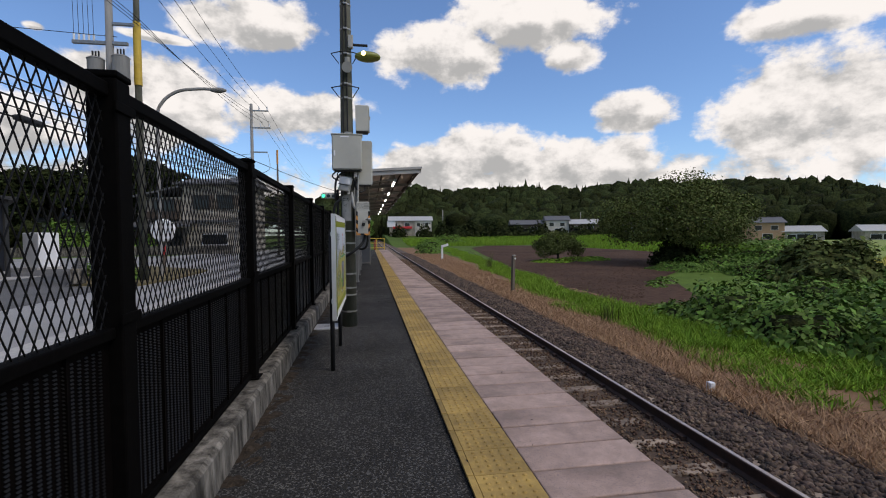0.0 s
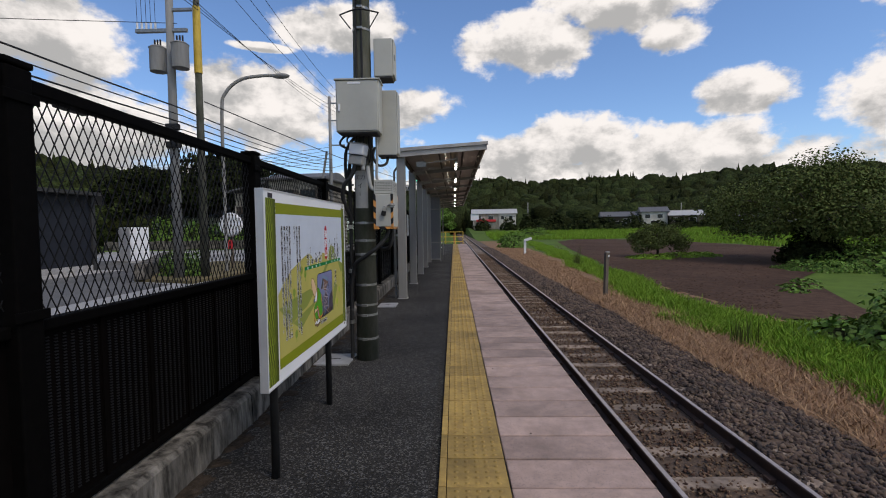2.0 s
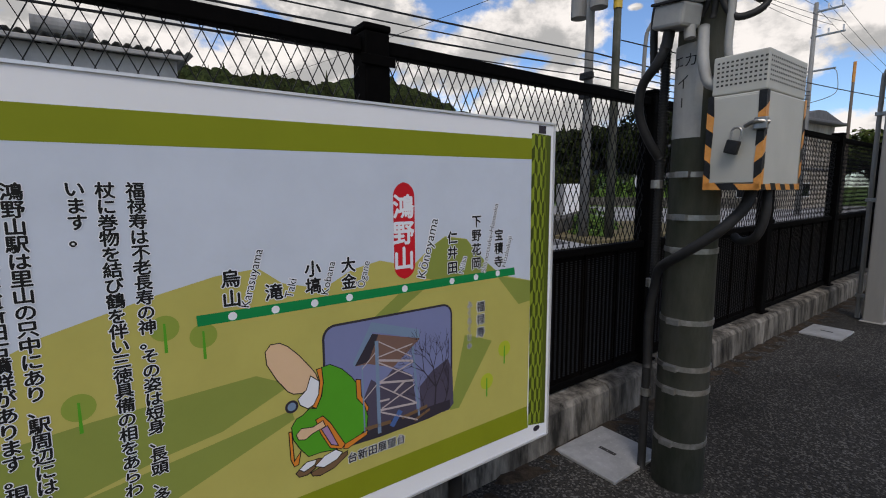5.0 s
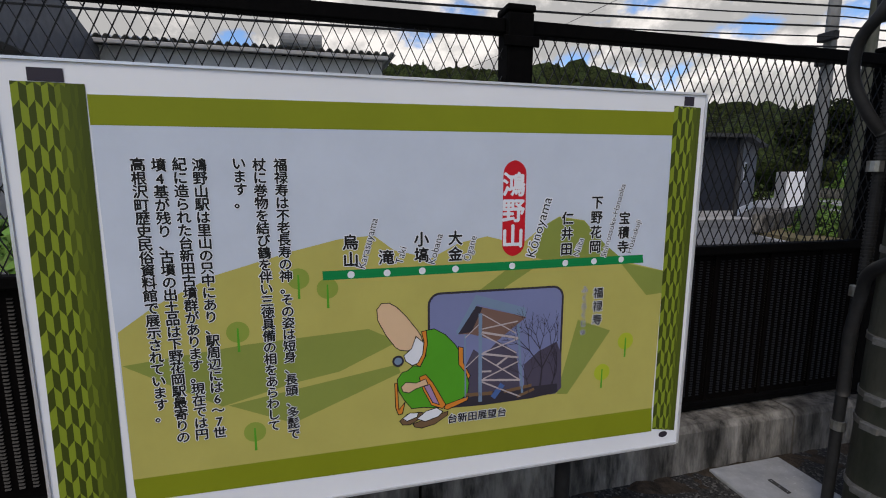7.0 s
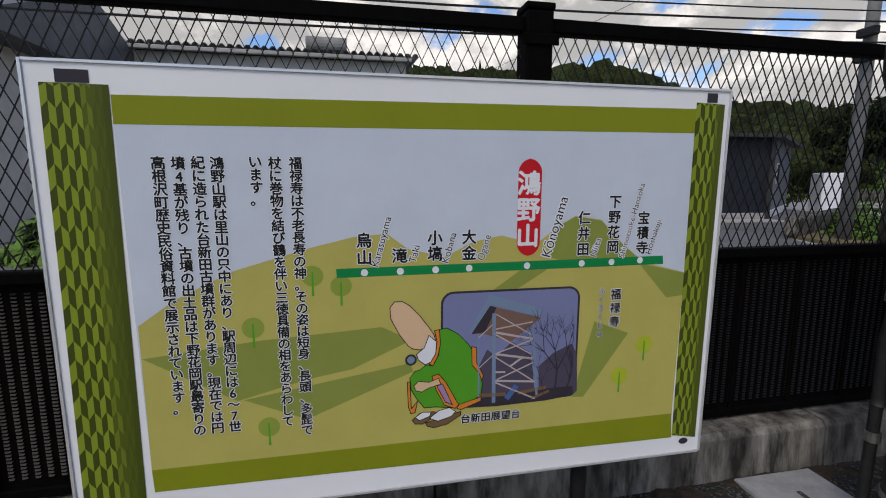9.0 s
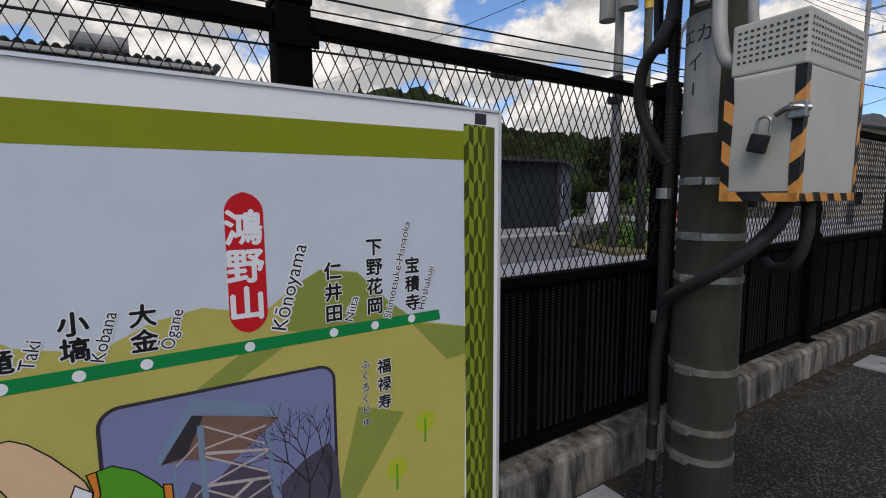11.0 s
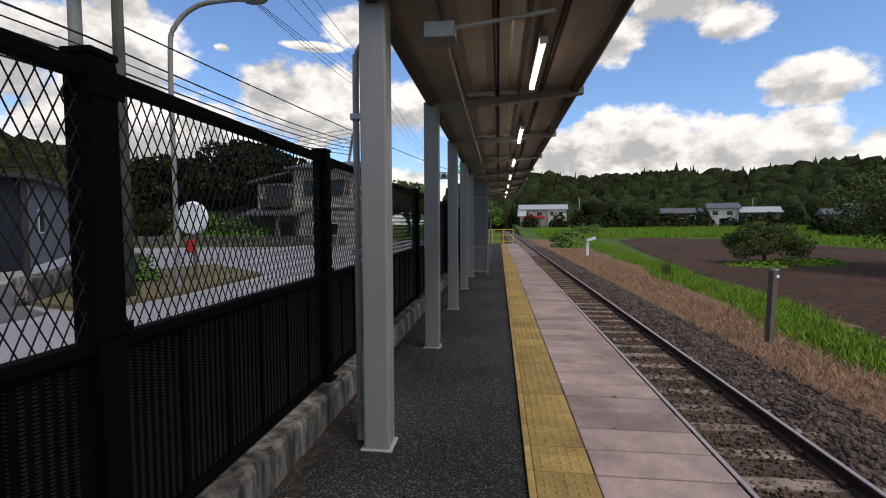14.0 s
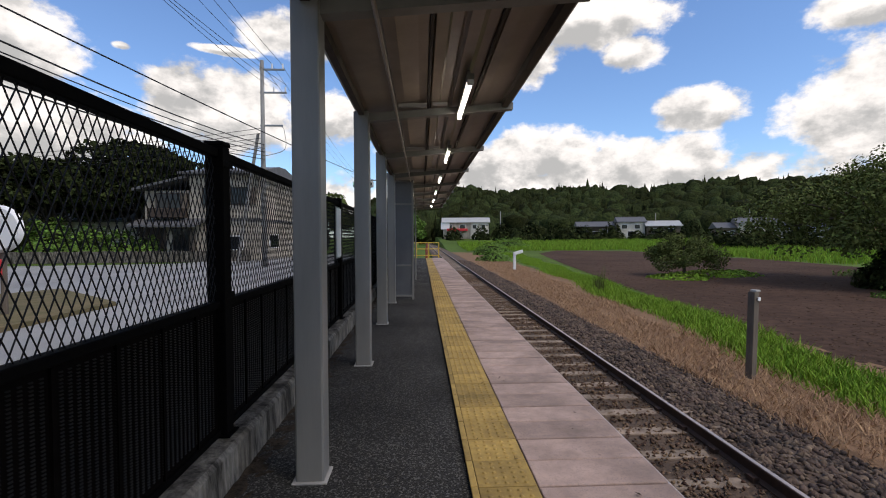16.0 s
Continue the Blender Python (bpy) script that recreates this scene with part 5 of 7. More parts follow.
frost = material("frosted_panel", (0.10, 0.105, 0.12), (0.085, 0.09, 0.105), 3, 0.3)
for z0, z1 in ((0.11, 0.79), (0.83, 2.24), (2.28, 2.78)):
    part("panel", box((-0.465, 22.57, z0), (0.035, 22.58, z1)), frost, sh, "dark frosted panel")
    part("panel", box((-0.495, 22.6, z0), (-0.485, 27.55, z1)), frost, sh, "dark frosted panel")
bench = thing("bench", "long pale bench inside the waiting shelter", "bench", at=(0, 0, 0))
for k in range(4):
    part("seat_slat", box((-0.38 + k * 0.1, 23.2, 0.42), (-0.30 + k * 0.1, 26.8, 0.45), 0.006), M["white"], bench)
for y in (23.5, 25.0, 26.5):
    part("leg", box((-0.36, y - 0.02, 0), (-0.03, y + 0.02, 0.42), 0.005), M["greysteel"], bench)
notice = thing("notice_panel", "white notice panel fixed to the fence behind the columns", "notice", at=(0, 0, 0))
part("sheet", box((-0.935, 18.2, 1.2), (-0.92, 18.5, 1.9), 0.003), M["white"], notice)
part("backing", box((-0.945, 18.18, 1.18), (-0.936, 18.52, 1.92), 0.002), M["greysteel"], notice)

# barrier at the platform's end
gate = thing("end_barrier", "yellow pipe barrier at the platform's end", "barrier", at=(0, 0, 0))
for x in (-0.95, -0.1, 0.75, 1.45):
    part("upright", cyl((x, 44.0, 0), (x, 44.0, 1.1), 0.035, n=12), M["yellow"], gate)
for z in (0.2, 0.65, 1.08):
    part("bar", cyl((-0.95, 44.0, z), (1.45, 44.0, z), 0.03, n=10), M["yellow"], gate)
ramp = thing("ramp_rail", "red-painted handrail of the ramp beyond the platform", "handrail", at=(0, 0, 0))
for k in range(4):
    part("upright", cyl((0.65, 46 + 4 * k, -0.9), (0.65, 46 + 4 * k, 0.95 - 0.2 * k), 0.05, n=8), M["rust"], ramp)
part("bar", cyl((0.65, 46, 0.93), (0.65, 58, 0.33), 0.05, n=8), M["rust"], ramp)
part("bar", cyl((0.65, 46, 0.45), (0.65, 58, -0.1), 0.05, n=8), M["rust"], ramp)


# ---- west side: yard, houses, poles ----
def house(name, label, x, y, z, w, d, h, turn, wall, roof, pitch=0.45, over=0.5, windows=(), hip=False, group=""):
    """A house of width w (its x), depth d, wall height h; windows: (face, centre along it, sill, width, height)."""
    t = thing(name, label, "house", group, (x, y, z))
    t.rotation_euler = (0, 0, radians(turn))
    part("wall", box((-w / 2, -d / 2, 0), (w / 2, d / 2, h), 0.02), M[wall], t)
    bm = bmesh.new()
    rh = pitch * d / 2
    W, D, e = w / 2 + over, d / 2 + over, (d / 2 if hip else 0)
    lo = [bm.verts.new(p) for p in ((-W, -D, h - 0.12), (W, -D, h - 0.12), (W, D, h - 0.12), (-W, D, h - 0.12))]
    md = [bm.verts.new(p) for p in ((-W, -D, h + 0.02), (W, -D, h + 0.02), (W, D, h + 0.02), (-W, D, h + 0.02))]
    r0, r1 = bm.verts.new((-W + e, 0, h + rh)), bm.verts.new((W - e, 0, h + rh))
    for k in range(4):
        bm.faces.new((lo[k], lo[(k + 1) % 4], md[(k + 1) % 4], md[k]))
    bm.faces.new(lo[::-1])
    bm.faces.new((md[0], md[1], r1, r0))
    bm.faces.new((md[2], md[3], r0, r1))
    bm.faces.new((md[1], md[2], r1))
    bm.faces.new((md[3], md[0], r0))
    ro = part("roof", bm, M[roof], t)
    part("ridge", box((-W + e, -0.12, h + rh - 0.05), (W - e, 0.12, h + rh + 0.08), 0.03), M[roof], ro)
    for f, c, s, ww, wh in windows:
        if f == "s":
            g, fr = ((c - ww / 2, -d / 2 - 0.03, s), (c + ww / 2, -d / 2 - 0.005, s + wh)), ((c - ww / 2 - 0.07, -d / 2 - 0.05, s - 0.07), (c + ww / 2 + 0.07, -d / 2 - 0.001, s + wh + 0.07))
        else:
            g, fr = ((w / 2 + 0.005, c - ww / 2, s), (w / 2 + 0.03, c + ww / 2, s + wh)), ((w / 2 + 0.001, c - ww / 2 - 0.07, s - 0.07), (w / 2 + 0.05, c + ww / 2 + 0.07, s + wh + 0.07))
        bm = box(*fr)
        wn = part("window", bm, M["white"], t)
        sh_ = 0.04
        gl = ((g[0][0] + (0 if f == "s" else 0.03), g[0][1] - (sh_ if f == "s" else 0), g[0][2]), (g[1][0] + (0 if f == "s" else 0.035), g[1][1] - (0.03 if f == "s" else 0), g[1][2]))
        part("pane", box(*gl), M["glass_dark"], wn)
    return t


hs = house("house", "old two-storey cream house with flat dark eaves beside the road", -17.2, 52.5, -0.3, 9.6, 7.0, 3.2, -6, "oldplaster", "rooftile", 0.02, 0.1,
           [("s", 2.2, 0.9, 2.4, 1.0), ("e", -1.0, 1.0, 1.6, 1.0)])
part("upper_wall", box((-0.9, -3.5, 3.25), (4.8, 3.5, 6.75), 0.03), M["oldplaster"], hs, "cream upper storey")
part("wing_wall", box((-4.8, -3.3, 3.25), (-0.92, 3.5, 5.6), 0.03), M["oldplaster"], hs)
part("upper_roof", box((-1.5, -4.2, 6.76), (5.5, 4.2, 6.98), 0.05), M["rooftile"], hs, "flat dark eaves")
part("hip_roof", prism([(-4.0, 6.99), (4.0, 6.99), (0.6, 7.75), (-0.6, 7.75)], "x", -1.2, 5.2), M["rooftile"], hs)
part("wing_roof", prism([(-5.3, 5.55), (-0.92, 6.5), (-0.92, 6.68), (-5.3, 5.75)], "y", -4.1, 4.0), M["rooftile"], hs, "grey tiled roof sloping down from the block")
part("string_course", box((-0.95, -3.62, 3.12), (4.9, -3.5, 3.34), 0.02), M["rooftile"], hs)
part("porch_roof", prism([(-5.0, 2.65), (-3.5, 3.15), (-3.5, 3.32), (-5.0, 2.8)], "x", -5.2, 0.4), M["rooftile"], hs, "dark lean-to roof over the porch")
part("porch_wall", box((-4.7, -3.56, 0.2), (-2.9, -3.5, 2.6), 0.01), M["darkwood"], hs, "dark boarded porch wall")
part("balcony", box((-3.9, -4.3, 3.4), (-1.2, -3.35, 4.15), 0.03), M["darkwood"], hs, "weathered balcony railing")
for c_, s_, w_, h_ in ((1.0, 4.45, 1.5, 1.25), (3.3, 4.45, 1.5, 1.25), (-2.6, 4.2, 2.0, 1.1), (-1.6, 0.5, 1.3, 2.0)):
    wn = part("window", box((c_ - w_ / 2 - 0.08, -3.60, s_ - 0.08), (c_ + w_ / 2 + 0.08, -3.505 if s_ != 4.2 else -3.305, s_ + h_ + 0.08), 0.01), M["darkwood"], hs)
    for k_ in (0, 1):
        part("pane", box((c_ - w_ / 2 + k_ * w_ / 2 + 0.03, -3.63, s_), (c_ - w_ / 2 + (k_ + 1) * w_ / 2 - 0.03, -3.602, s_ + h_)), M["glass_dark"], wn)
    part("shutter_box", box((c_ + w_ / 2 + 0.1, -3.66, s_ - 0.05), (c_ + w_ / 2 + 0.5, -3.505 if s_ != 4.2 else -3.305, s_ + h_ + 0.05), 0.01), M["wood"], wn, "brown shutter box")
house("house", "grey low house behind the yard", -30.0, 58, -0.3, 9, 7, 3.4, 10, "plaster", "rooftile", 0.5, 0.6, [("s", -1, 1.0, 2, 1.3)])
ga = house("house", "white house with dark eaves across the yard", -16.8, -8.3, -0.3, 10, 9, 5.2, 90, "plaster", "rooftile", 0.5, 0.9, [("e", 1.5, 1.2, 1.2, 1.3), ("e", -1.5, 3.6, 1.2, 1.0)])


def warehouse():
    t = thing("warehouse", "pale ribbed metal warehouse with a corrugated roof edge", "warehouse", at=(-19.5, 3.8, -0.3))
    part("wall", box((-8, -7.9, 0), (0, 4.1, 6.45), 0.02), M["metalroof"], t)
    V, F = [], []
    y = -8.1
    while y < 4.3:
        b = len(V)
        V.extend([(0.45, y, 6.62), (0.45, y + 0.1, 6.74), (0.45, y + 0.2, 6.74), (0.45, y + 0.3, 6.62), (-8.2, y, 7.2), (-8.2, y + 0.1, 7.32), (-8.2, y + 0.2, 7.32), (-8.2, y + 0.3, 7.2)])
        F.extend([(b + k, b + k + 1, b + k + 5, b + k + 4) for k in range(3)])
        if b:
            F.append((b - 5, b, b + 4, b - 1))
        y += 0.31
    raw("roof", V, F, M["metalroof"], t)
    part("gutter", box((0.3, -8.1, 6.42), (0.46, 4.3, 6.58), 0.03), M["rooftrim"], t)
    for y in range(-7, 5):
        part("rib", box((0.001, y - 0.02, 0), (0.03, y + 0.02, 6.4)), M["metalroof"], t)
    part("downpipe", cyl((0.1, -6.9, 0), (0.1, -6.9, 6.4), 0.05, n=10), M["pvc"], t)


warehouse()
tank = thing("roof_tank", "weathered solar water tank behind the warehouse roof", "water tank", at=(-22.0, 4.6, 6.6))
part("tank", cyl((0, -0.9, 0.75), (0, 0.9, 0.75), 0.35, n=16), M["pole_grey"], tank)
part("collector", box((-0.2, -0.9, 0.0), (1.0, 0.9, 0.1), 0.01, m=pose(0, 0, 0.2, 0, 20, 0)), M["glass_dark"], tank)


def slab_wall(p, q, z0, z1, th, lean=0.0):
    """An upright wall panel from p to q in plan."""
    d = Vector((q[0] - p[0], q[1] - p[1], 0))
    m = Matrix.Translation((p[0], p[1], 0)) @ Matrix.Rotation(math.atan2(d.y, d.x), 4, "Z")
    return box((0, -th / 2, z0), (d.length, th / 2, z1), 0.01, m=m)


def shed():
    t = thing("navy_shed", "navy-sided low shed with an open bay and pale metal roof", "shed", at=(0, 0, -0.3))
    A, B, C = (-15.6, 22.5), (-16.0, 17.8), (-20.5, 28.8)
    part("front_wall", slab_wall(A, B, 0.3, 3.35, 0.14), M["navy"], t)
    part("plinth", slab_wall((-15.58, 22.5), (-15.98, 17.8), 0, 0.3, 0.2), M["kerbstone"], t, "pale concrete plinth")
    part("end_wall", slab_wall(C, A, 0.35, 3.4, 0.14), M["navygrey"], t, "grey clad end wall")
    part("end_plinth", slab_wall(C, A, 0, 0.35, 0.22), M["white"], t, "white painted plinth")
    part("back_wall", slab_wall((-24.5, 24.0), (-24.5, 8.0), 0, 3.3, 0.2), M["navy"], t)
    part("far_wall", slab_wall(C, (-24.5, 24.0), 0, 3.3, 0.2), M["navy"], t)
    part("side_wall", slab_wall((-24.5, 8.0), (-18.9, 8.0), 0, 3.3, 0.2), M["navy"], t)
    part("inner_wall", slab_wall((-19.6, 8.1), (-19.6, 18.0), 0, 3.2, 0.16), M["navy"], t)
    part("front_panel", slab_wall((-18.8, 8.0), (-18.8, 13.6), 0.3, 3.2, 0.16), M["navy"], t)
    outline = [(-15.1, 22.6), (-20.4, 29.5), (-25.2, 24.4), (-25.2, 7.4), (-18.0, 7.4), (-15.5, 14.0)]
    part("roof", prism(outline, "z", 3.35, 3.5), M["boxdark"], t, "dark flat roof edge")
    part("bay_post", box((-16.1, 17.55, 0), (-15.9, 17.8, 3.35), 0.01), M["navygrey"], t, "grey bay post")
    part("corner_post", box((-15.68, 22.4, 0), (-15.46, 22.62, 3.38), 0.01), M["boxdark"], t)
    bm = bmesh.new()
    lo, hi = [], []
    for x, y, z in ((-16.2, 9.0, 3.5), (-16.2, 19.6, 3.5), (-21.5, 19.6, 4.15), (-21.5, 9.0, 4.15)):
        lo.append(bm.verts.new((x, y, z)))
        hi.append(bm.verts.new((x, y, z + 0.12)))
    bm.faces.new(hi)
    bm.faces.new(lo[::-1])
    for k in range(4):
        bm.faces.new((lo[k], lo[(k + 1) % 4], hi[(k + 1) % 4], hi[k]))
    part("lean_roof", bm, M["metalroof"], t, "pale sloping metal roof")
    for y in range(10, 20):
        part("seam", box((0, -0.03, 0), (5.4, 0.03, 0.05), 0.01, m=Matrix.Translation((-16.2, y - 0.4, 3.62)) @ Matrix.Rotation(radians(180), 4, "Z") @ Matrix.Rotation(-math.atan2(0.65, 5.3), 4, "Y")), M["metalroof"], t)
    d = (Vector((*A, 0)) - Vector((*C, 0))).normalized()
    w0, w1 = Vector((*A, 0)) - d * 2.6, Vector((*A, 0)) - d * 1.9
    nrm = Vector((-d.y, d.x, 0)) * 0.08
    wn = part("window", slab_wall((w0 + nrm)[:2], (w1 + nrm)[:2], 1.5, 2.4, 0.06), M["white"], t, "small white-framed window")
    part("pane", slab_wall((w0 + nrm * 1.4 + d * 0.06)[:2], (w1 + nrm * 1.4 - d * 0.06)[:2], 1.56, 2.34, 0.03), M["glass_dark"], wn)
    part("ramp", prism([(-15.45, 22.4), (-15.8, 15.0), (-14.6, 15.0), (-14.3, 22.6)], "z", 0.0, 0.06), M["kerbstone"], t, "pale concrete apron")


shed()
tk = thing("oil_tank", "white upright storage cabinet beside the navy shed", "cabinet", at=(-17.9, 28.4, -0.3))
tk.rotation_euler = (0, 0, radians(-30))
part("cabinet", box((-0.7, -0.5, 0.12), (0.7, 0.5, 2.0), 0.04), M["white"], tk)
part("base", box((-0.9, -0.7, 0), (0.9, 0.7, 0.12), 0.02), M["kerbstone"], tk)


def car():
    """A white compact hatchback seen side on, nose towards +y."""
    t = thing("car", "white compact hatchback parked in the yard", "car", at=(-17.6, 14.0, -0.28))
    t.rotation_euler = (0, 0, radians(-14))
    side = [(-1.95, 0.32), (-1.98, 0.75), (-1.9, 0.98), (-1.72, 1.42), (-1.5, 1.5), (-0.2, 1.53), (0.35, 1.45), (1.15, 1.0), (1.75, 0.86), (1.95, 0.68), (1.98, 0.32)]
    bm = prism(side, "x", -0.83, 0.83)
    for v in bm.verts:
        if v.co.z > 0.95:
            v.co.x *= 1 - 0.32 * (v.co.z - 0.95)
        if abs(v.co.y) > 1.7:
            v.co.x *= 0.9
    bmesh.ops.bevel(bm, geom=bm.edges[:], offset=0.05, segments=2, affect="EDGES")
    part("body", bm, M["carwhite"], t)
    for s in (-1, 1):
        for y0, y1, ztop in ((-1.55, -0.75, 1.40), (-0.68, 0.12, 1.41), (0.18, 0.85, 1.38)):
            bm = bmesh.new()
            xo = s * 0.835
            xi = s * (0.83 * (1 - 0.32 * (ztop - 0.95)) + 0.006)
            taper = 0.42 if y0 > 0.1 else 0.0
            vs = [bm.verts.new(p) for p in ((xo, y0, 0.98), (xo, y1, 0.98), (xi, y1 - taper, ztop), (xi, y0 + (0.12 if y0 < -1 else 0), ztop))]
            bm.faces.new(vs)
            part("side_window", bm, M["glass_dark"], t)
        for y in (-1.2, 1.25):
            w = part("wheel", cyl((s * 0.62, y, 0.3), (s * 0.85, y, 0.3), 0.3, n=24), M["tyre"], t)
            part("rim", cyl((s * 0.851, y, 0.3), (s * 0.86, y, 0.3), 0.19, n=12), M["steel"], w)
        part("headlight", box((s * 0.45, 1.72, 0.66), (s * 0.76, 1.86, 0.80), 0.03), M["steel"], t)
        part("mirror", box((s * 0.85, 0.62, 0.98), (s * 0.98, 0.76, 1.10), 0.03), M["carwhite"], t)
        part("tail_light", box((s * 0.6, -1.96, 0.8), (s * 0.78, -1.86, 1.15), 0.02), M["red"], t)
    bm = bmesh.new()
    vs = [bm.verts.new(p) for p in ((-0.68, 1.16, 1.02), (0.68, 1.16, 1.02), (0.58, 0.42, 1.44), (-0.58, 0.42, 1.44))]
    bm.faces.new(vs)
    part("windscreen", bm, M["glass_dark"], t)


car()


def utility(name, label, x, y, h, r, mat="pole_grey"):
    t = thing(name, label, "utility pole", "poles along the road", (x, y, -0.3))
    part("shaft", cyl((0, 0, 0), (0, 0, h), r, r * 0.62, 20), M[mat], t, "", True)
    return t


p1 = utility("utility_pole", "grey concrete utility pole carrying two transformers", -9.15, 18.4, 12.3, 0.17)
for dx, dy in ((-0.52, 0.1), (0.45, -0.2)):
    tr = part("transformer", cyl((dx, dy, 7.3), (dx, dy, 8.1), 0.27, 0.27, 20), M["pole_grey"], p1, "grey steel transformer drum")
    part("lid", cyl((dx, dy, 8.1), (dx, dy, 8.17), 0.29, 0.2, 20), M["pole_grey"], tr)
    for a in range(3):
        part("bushing", cyl((dx - 0.1 + 0.1 * a, dy, 8.15), (dx - 0.1 + 0.1 * a, dy, 8.4), 0.03, n=8), M["cable"], tr)
part("beam", box((-1.2, -0.06, 8.6), (0.6, 0.06, 8.72), 0.01), M["steel"], p1)
part("beam", box((-0.1, -0.05, 9.3), (0.8, 0.05, 9.4), 0.01), M["steel"], p1)
part("beam", box((-0.1, -0.05, 11.0), (0.8, 0.05, 11.1), 0.01), M["steel"], p1)
for k in range(5):
    part("insulator", cyl((-1.15 + 0.16 * k, 0, 8.72), (-1.15 + 0.16 * k, 0, 8.95), 0.035, n=8), M["white"], p1)
    part("drop_wire", cyl((-1.15 + 0.16 * k, 0, 8.95), (-1.25 + 0.16 * k, 0.1, 11.6), 0.008, n=5), M["cable"], p1)
for zz in (4.6, 5.2):
    part("cable_box", box((-0.1, -0.35, zz), (0.35, -0.17, zz + 0.22), 0.03), M["cable"], p1)
p2 = utility("utility_pole", "brown-stained utility pole with a yellow guard", -8.4, 18.75, 11.5, 0.15, "pole")
part("guard", cyl((0, 0, 7.3), (0, 0, 9.6), 0.135, 0.125, 20), M["yellow"], p2, "yellow cable guard")
p3 = utility("utility_pole", "far grey utility pole with cross-arms", -9.7, 40.5, 12.6, 0.17)
for z, w in ((12.0, 1.0), (10.6, 1.1), (8.6, 0.9)):
    part("cross_arm", box((-0.15, -0.05, z), (w * 1.35, 0.05, z + 0.1), 0.01), M["steel"], p3)
for z, xs in ((12.1, (-0.1, 0.6, 1.25)), (10.7, (0.1, 0.7, 1.4))):
    for x in xs:
        part("insulator", cyl((x, 0, z), (x, 0, z + 0.3), 0.05, n=8), M["white"], p3)
part("loop", tube([(1.15, 0, 8.6), (1.3, 0, 8.3), (1.3, 0, 7.2), (0.1, 0, 6.8)], 0.02, 6), M["steel"], p3)
p4 = utility("utility_pole", "dark wooden pole with an orange band", -8.1, 42.5, 9.2, 0.11, "wood")
part("band", cyl((0, 0, 8.0), (0, 0, 9.2), 0.085, n=12), M["tape_orange"], p4)
p5 = thing("guy_pole", "leaning grey stay pole beside the far utility pole", "utility pole", at=(-10.6, 40.8, -0.3))
part("shaft", cyl((-0.9, 0, 0), (0.5, 0, 8.2), 0.12, 0.09, 14), M["pole_grey"], p5)

sl = thing("street_lamp", "tall grey street lamp with a curved arm", "street lamp", at=(-8.6, 20.7, -0.3))
part("mast", tube([(0, 0, 0), (0, 0, 3), (0, 0, 6.4), (0.15, 0.05, 7.2), (0.7, 0.2, 7.75), (1.5, 0.4, 7.95), (1.95, 0.5, 7.98)], 0.065, 12), M["pole_grey"], sl, "", True)
bm = bmesh.new()
bmesh.ops.create_uvsphere(bm, u_segments=16, v_segments=10, radius=1, matrix=Matrix.Translation((2.2, 0.55, 7.97)) @ Matrix.Diagonal((0.36, 0.15, 0.11, 1)))
part("head", bm, M["pole_grey"], sl, "", True)
tm = thing("traffic_mirror", "round pale back of a roadside traffic mirror", "traffic mirror", at=(-9.05, 22.0, -0.3))
part("disc", cyl((0, 0.03, 2.0), (0, -0.06, 2.0), 0.52, 0.46, 28), M["white"], tm)
part("stake", cyl((0, 0.09, 0), (0, 0.09, 2.0), 0.06, n=12), M["wood"], tm)
part("emblem", box((-0.12, -0.15, 0.95), (0.14, -0.09, 1.35), 0.04), M["red"], tm, "red and white plate")


def wire(a, b, sag, r=0.012):
    a, b = Vector(a), Vector(b)
    pts = [a + (b - a) * (k / 12) - Vector((0, 0, sag * 4 * (k / 12) * (1 - k / 12))) for k in range(13)]
    tagged(link("overhead_wire", tube(pts, r, 5, smooth=0), M["cable"]), "thin black overhead wire between the utility poles", "wire", "overhead wires")


for dx in (0.5, 1.1, 1.7):
    wire((-9.7 + dx - 0.6, 40.5, 12.2), (-8.9 + dx, 18.4, 11.2 + 0.1 * dx), 0.35)
    wire((-8.9 + dx, 18.4, 11.2 + 0.1 * dx), (-8.4 + dx * 1.1, -25, 11.6), 0.6)
    wire((-9.7 + dx - 0.6, 40.5, 12.2), (-13 + dx, 95, 12.0), 0.6)
for k in range(3):
    wire((-9.4 + 0.6 * k, 40.5, 10.8), (-8.3, 18.7, 9.4 - 0.12 * k), 0.3)
    wire((-8.3, 18.7, 9.4 - 0.12 * k), (-8.2, -25, 9.5 - 0.2 * k), 0.6)
for k in range(5):
    wire((-9.6, 40.5, 6.3 + 0.22 * k), (-8.75, 18.3, 4.7 + 0.24 * k), 0.3, 0.017 if k % 2 else 0.024)
    wire((-8.75, 18.3, 4.7 + 0.24 * k), (-8.5, -25, 5.2 + 0.3 * k), 0.75, 0.017 if k % 2 else 0.024)
    wire((-9.7, 40.5, 7.0 + 0.3 * k), (-60, 62, 9 + 0.3 * k), 0.8, 0.016)
wire((-8.9, 18.4, 8.6), (-60, 12, 10.5), 0.5)
wire((-8.2, 18.7, 6.0), (-1.5, 60, 6.2), 0.4, 0.02)
cl = thing("cable_splice", "black cable splice case hanging on the overhead wires", "splice case", at=(0, 0, 0))
part("case", box((-8.72, 13.0, 4.35), (-8.5, 13.9, 4.5), 0.05), M["cable"], cl)

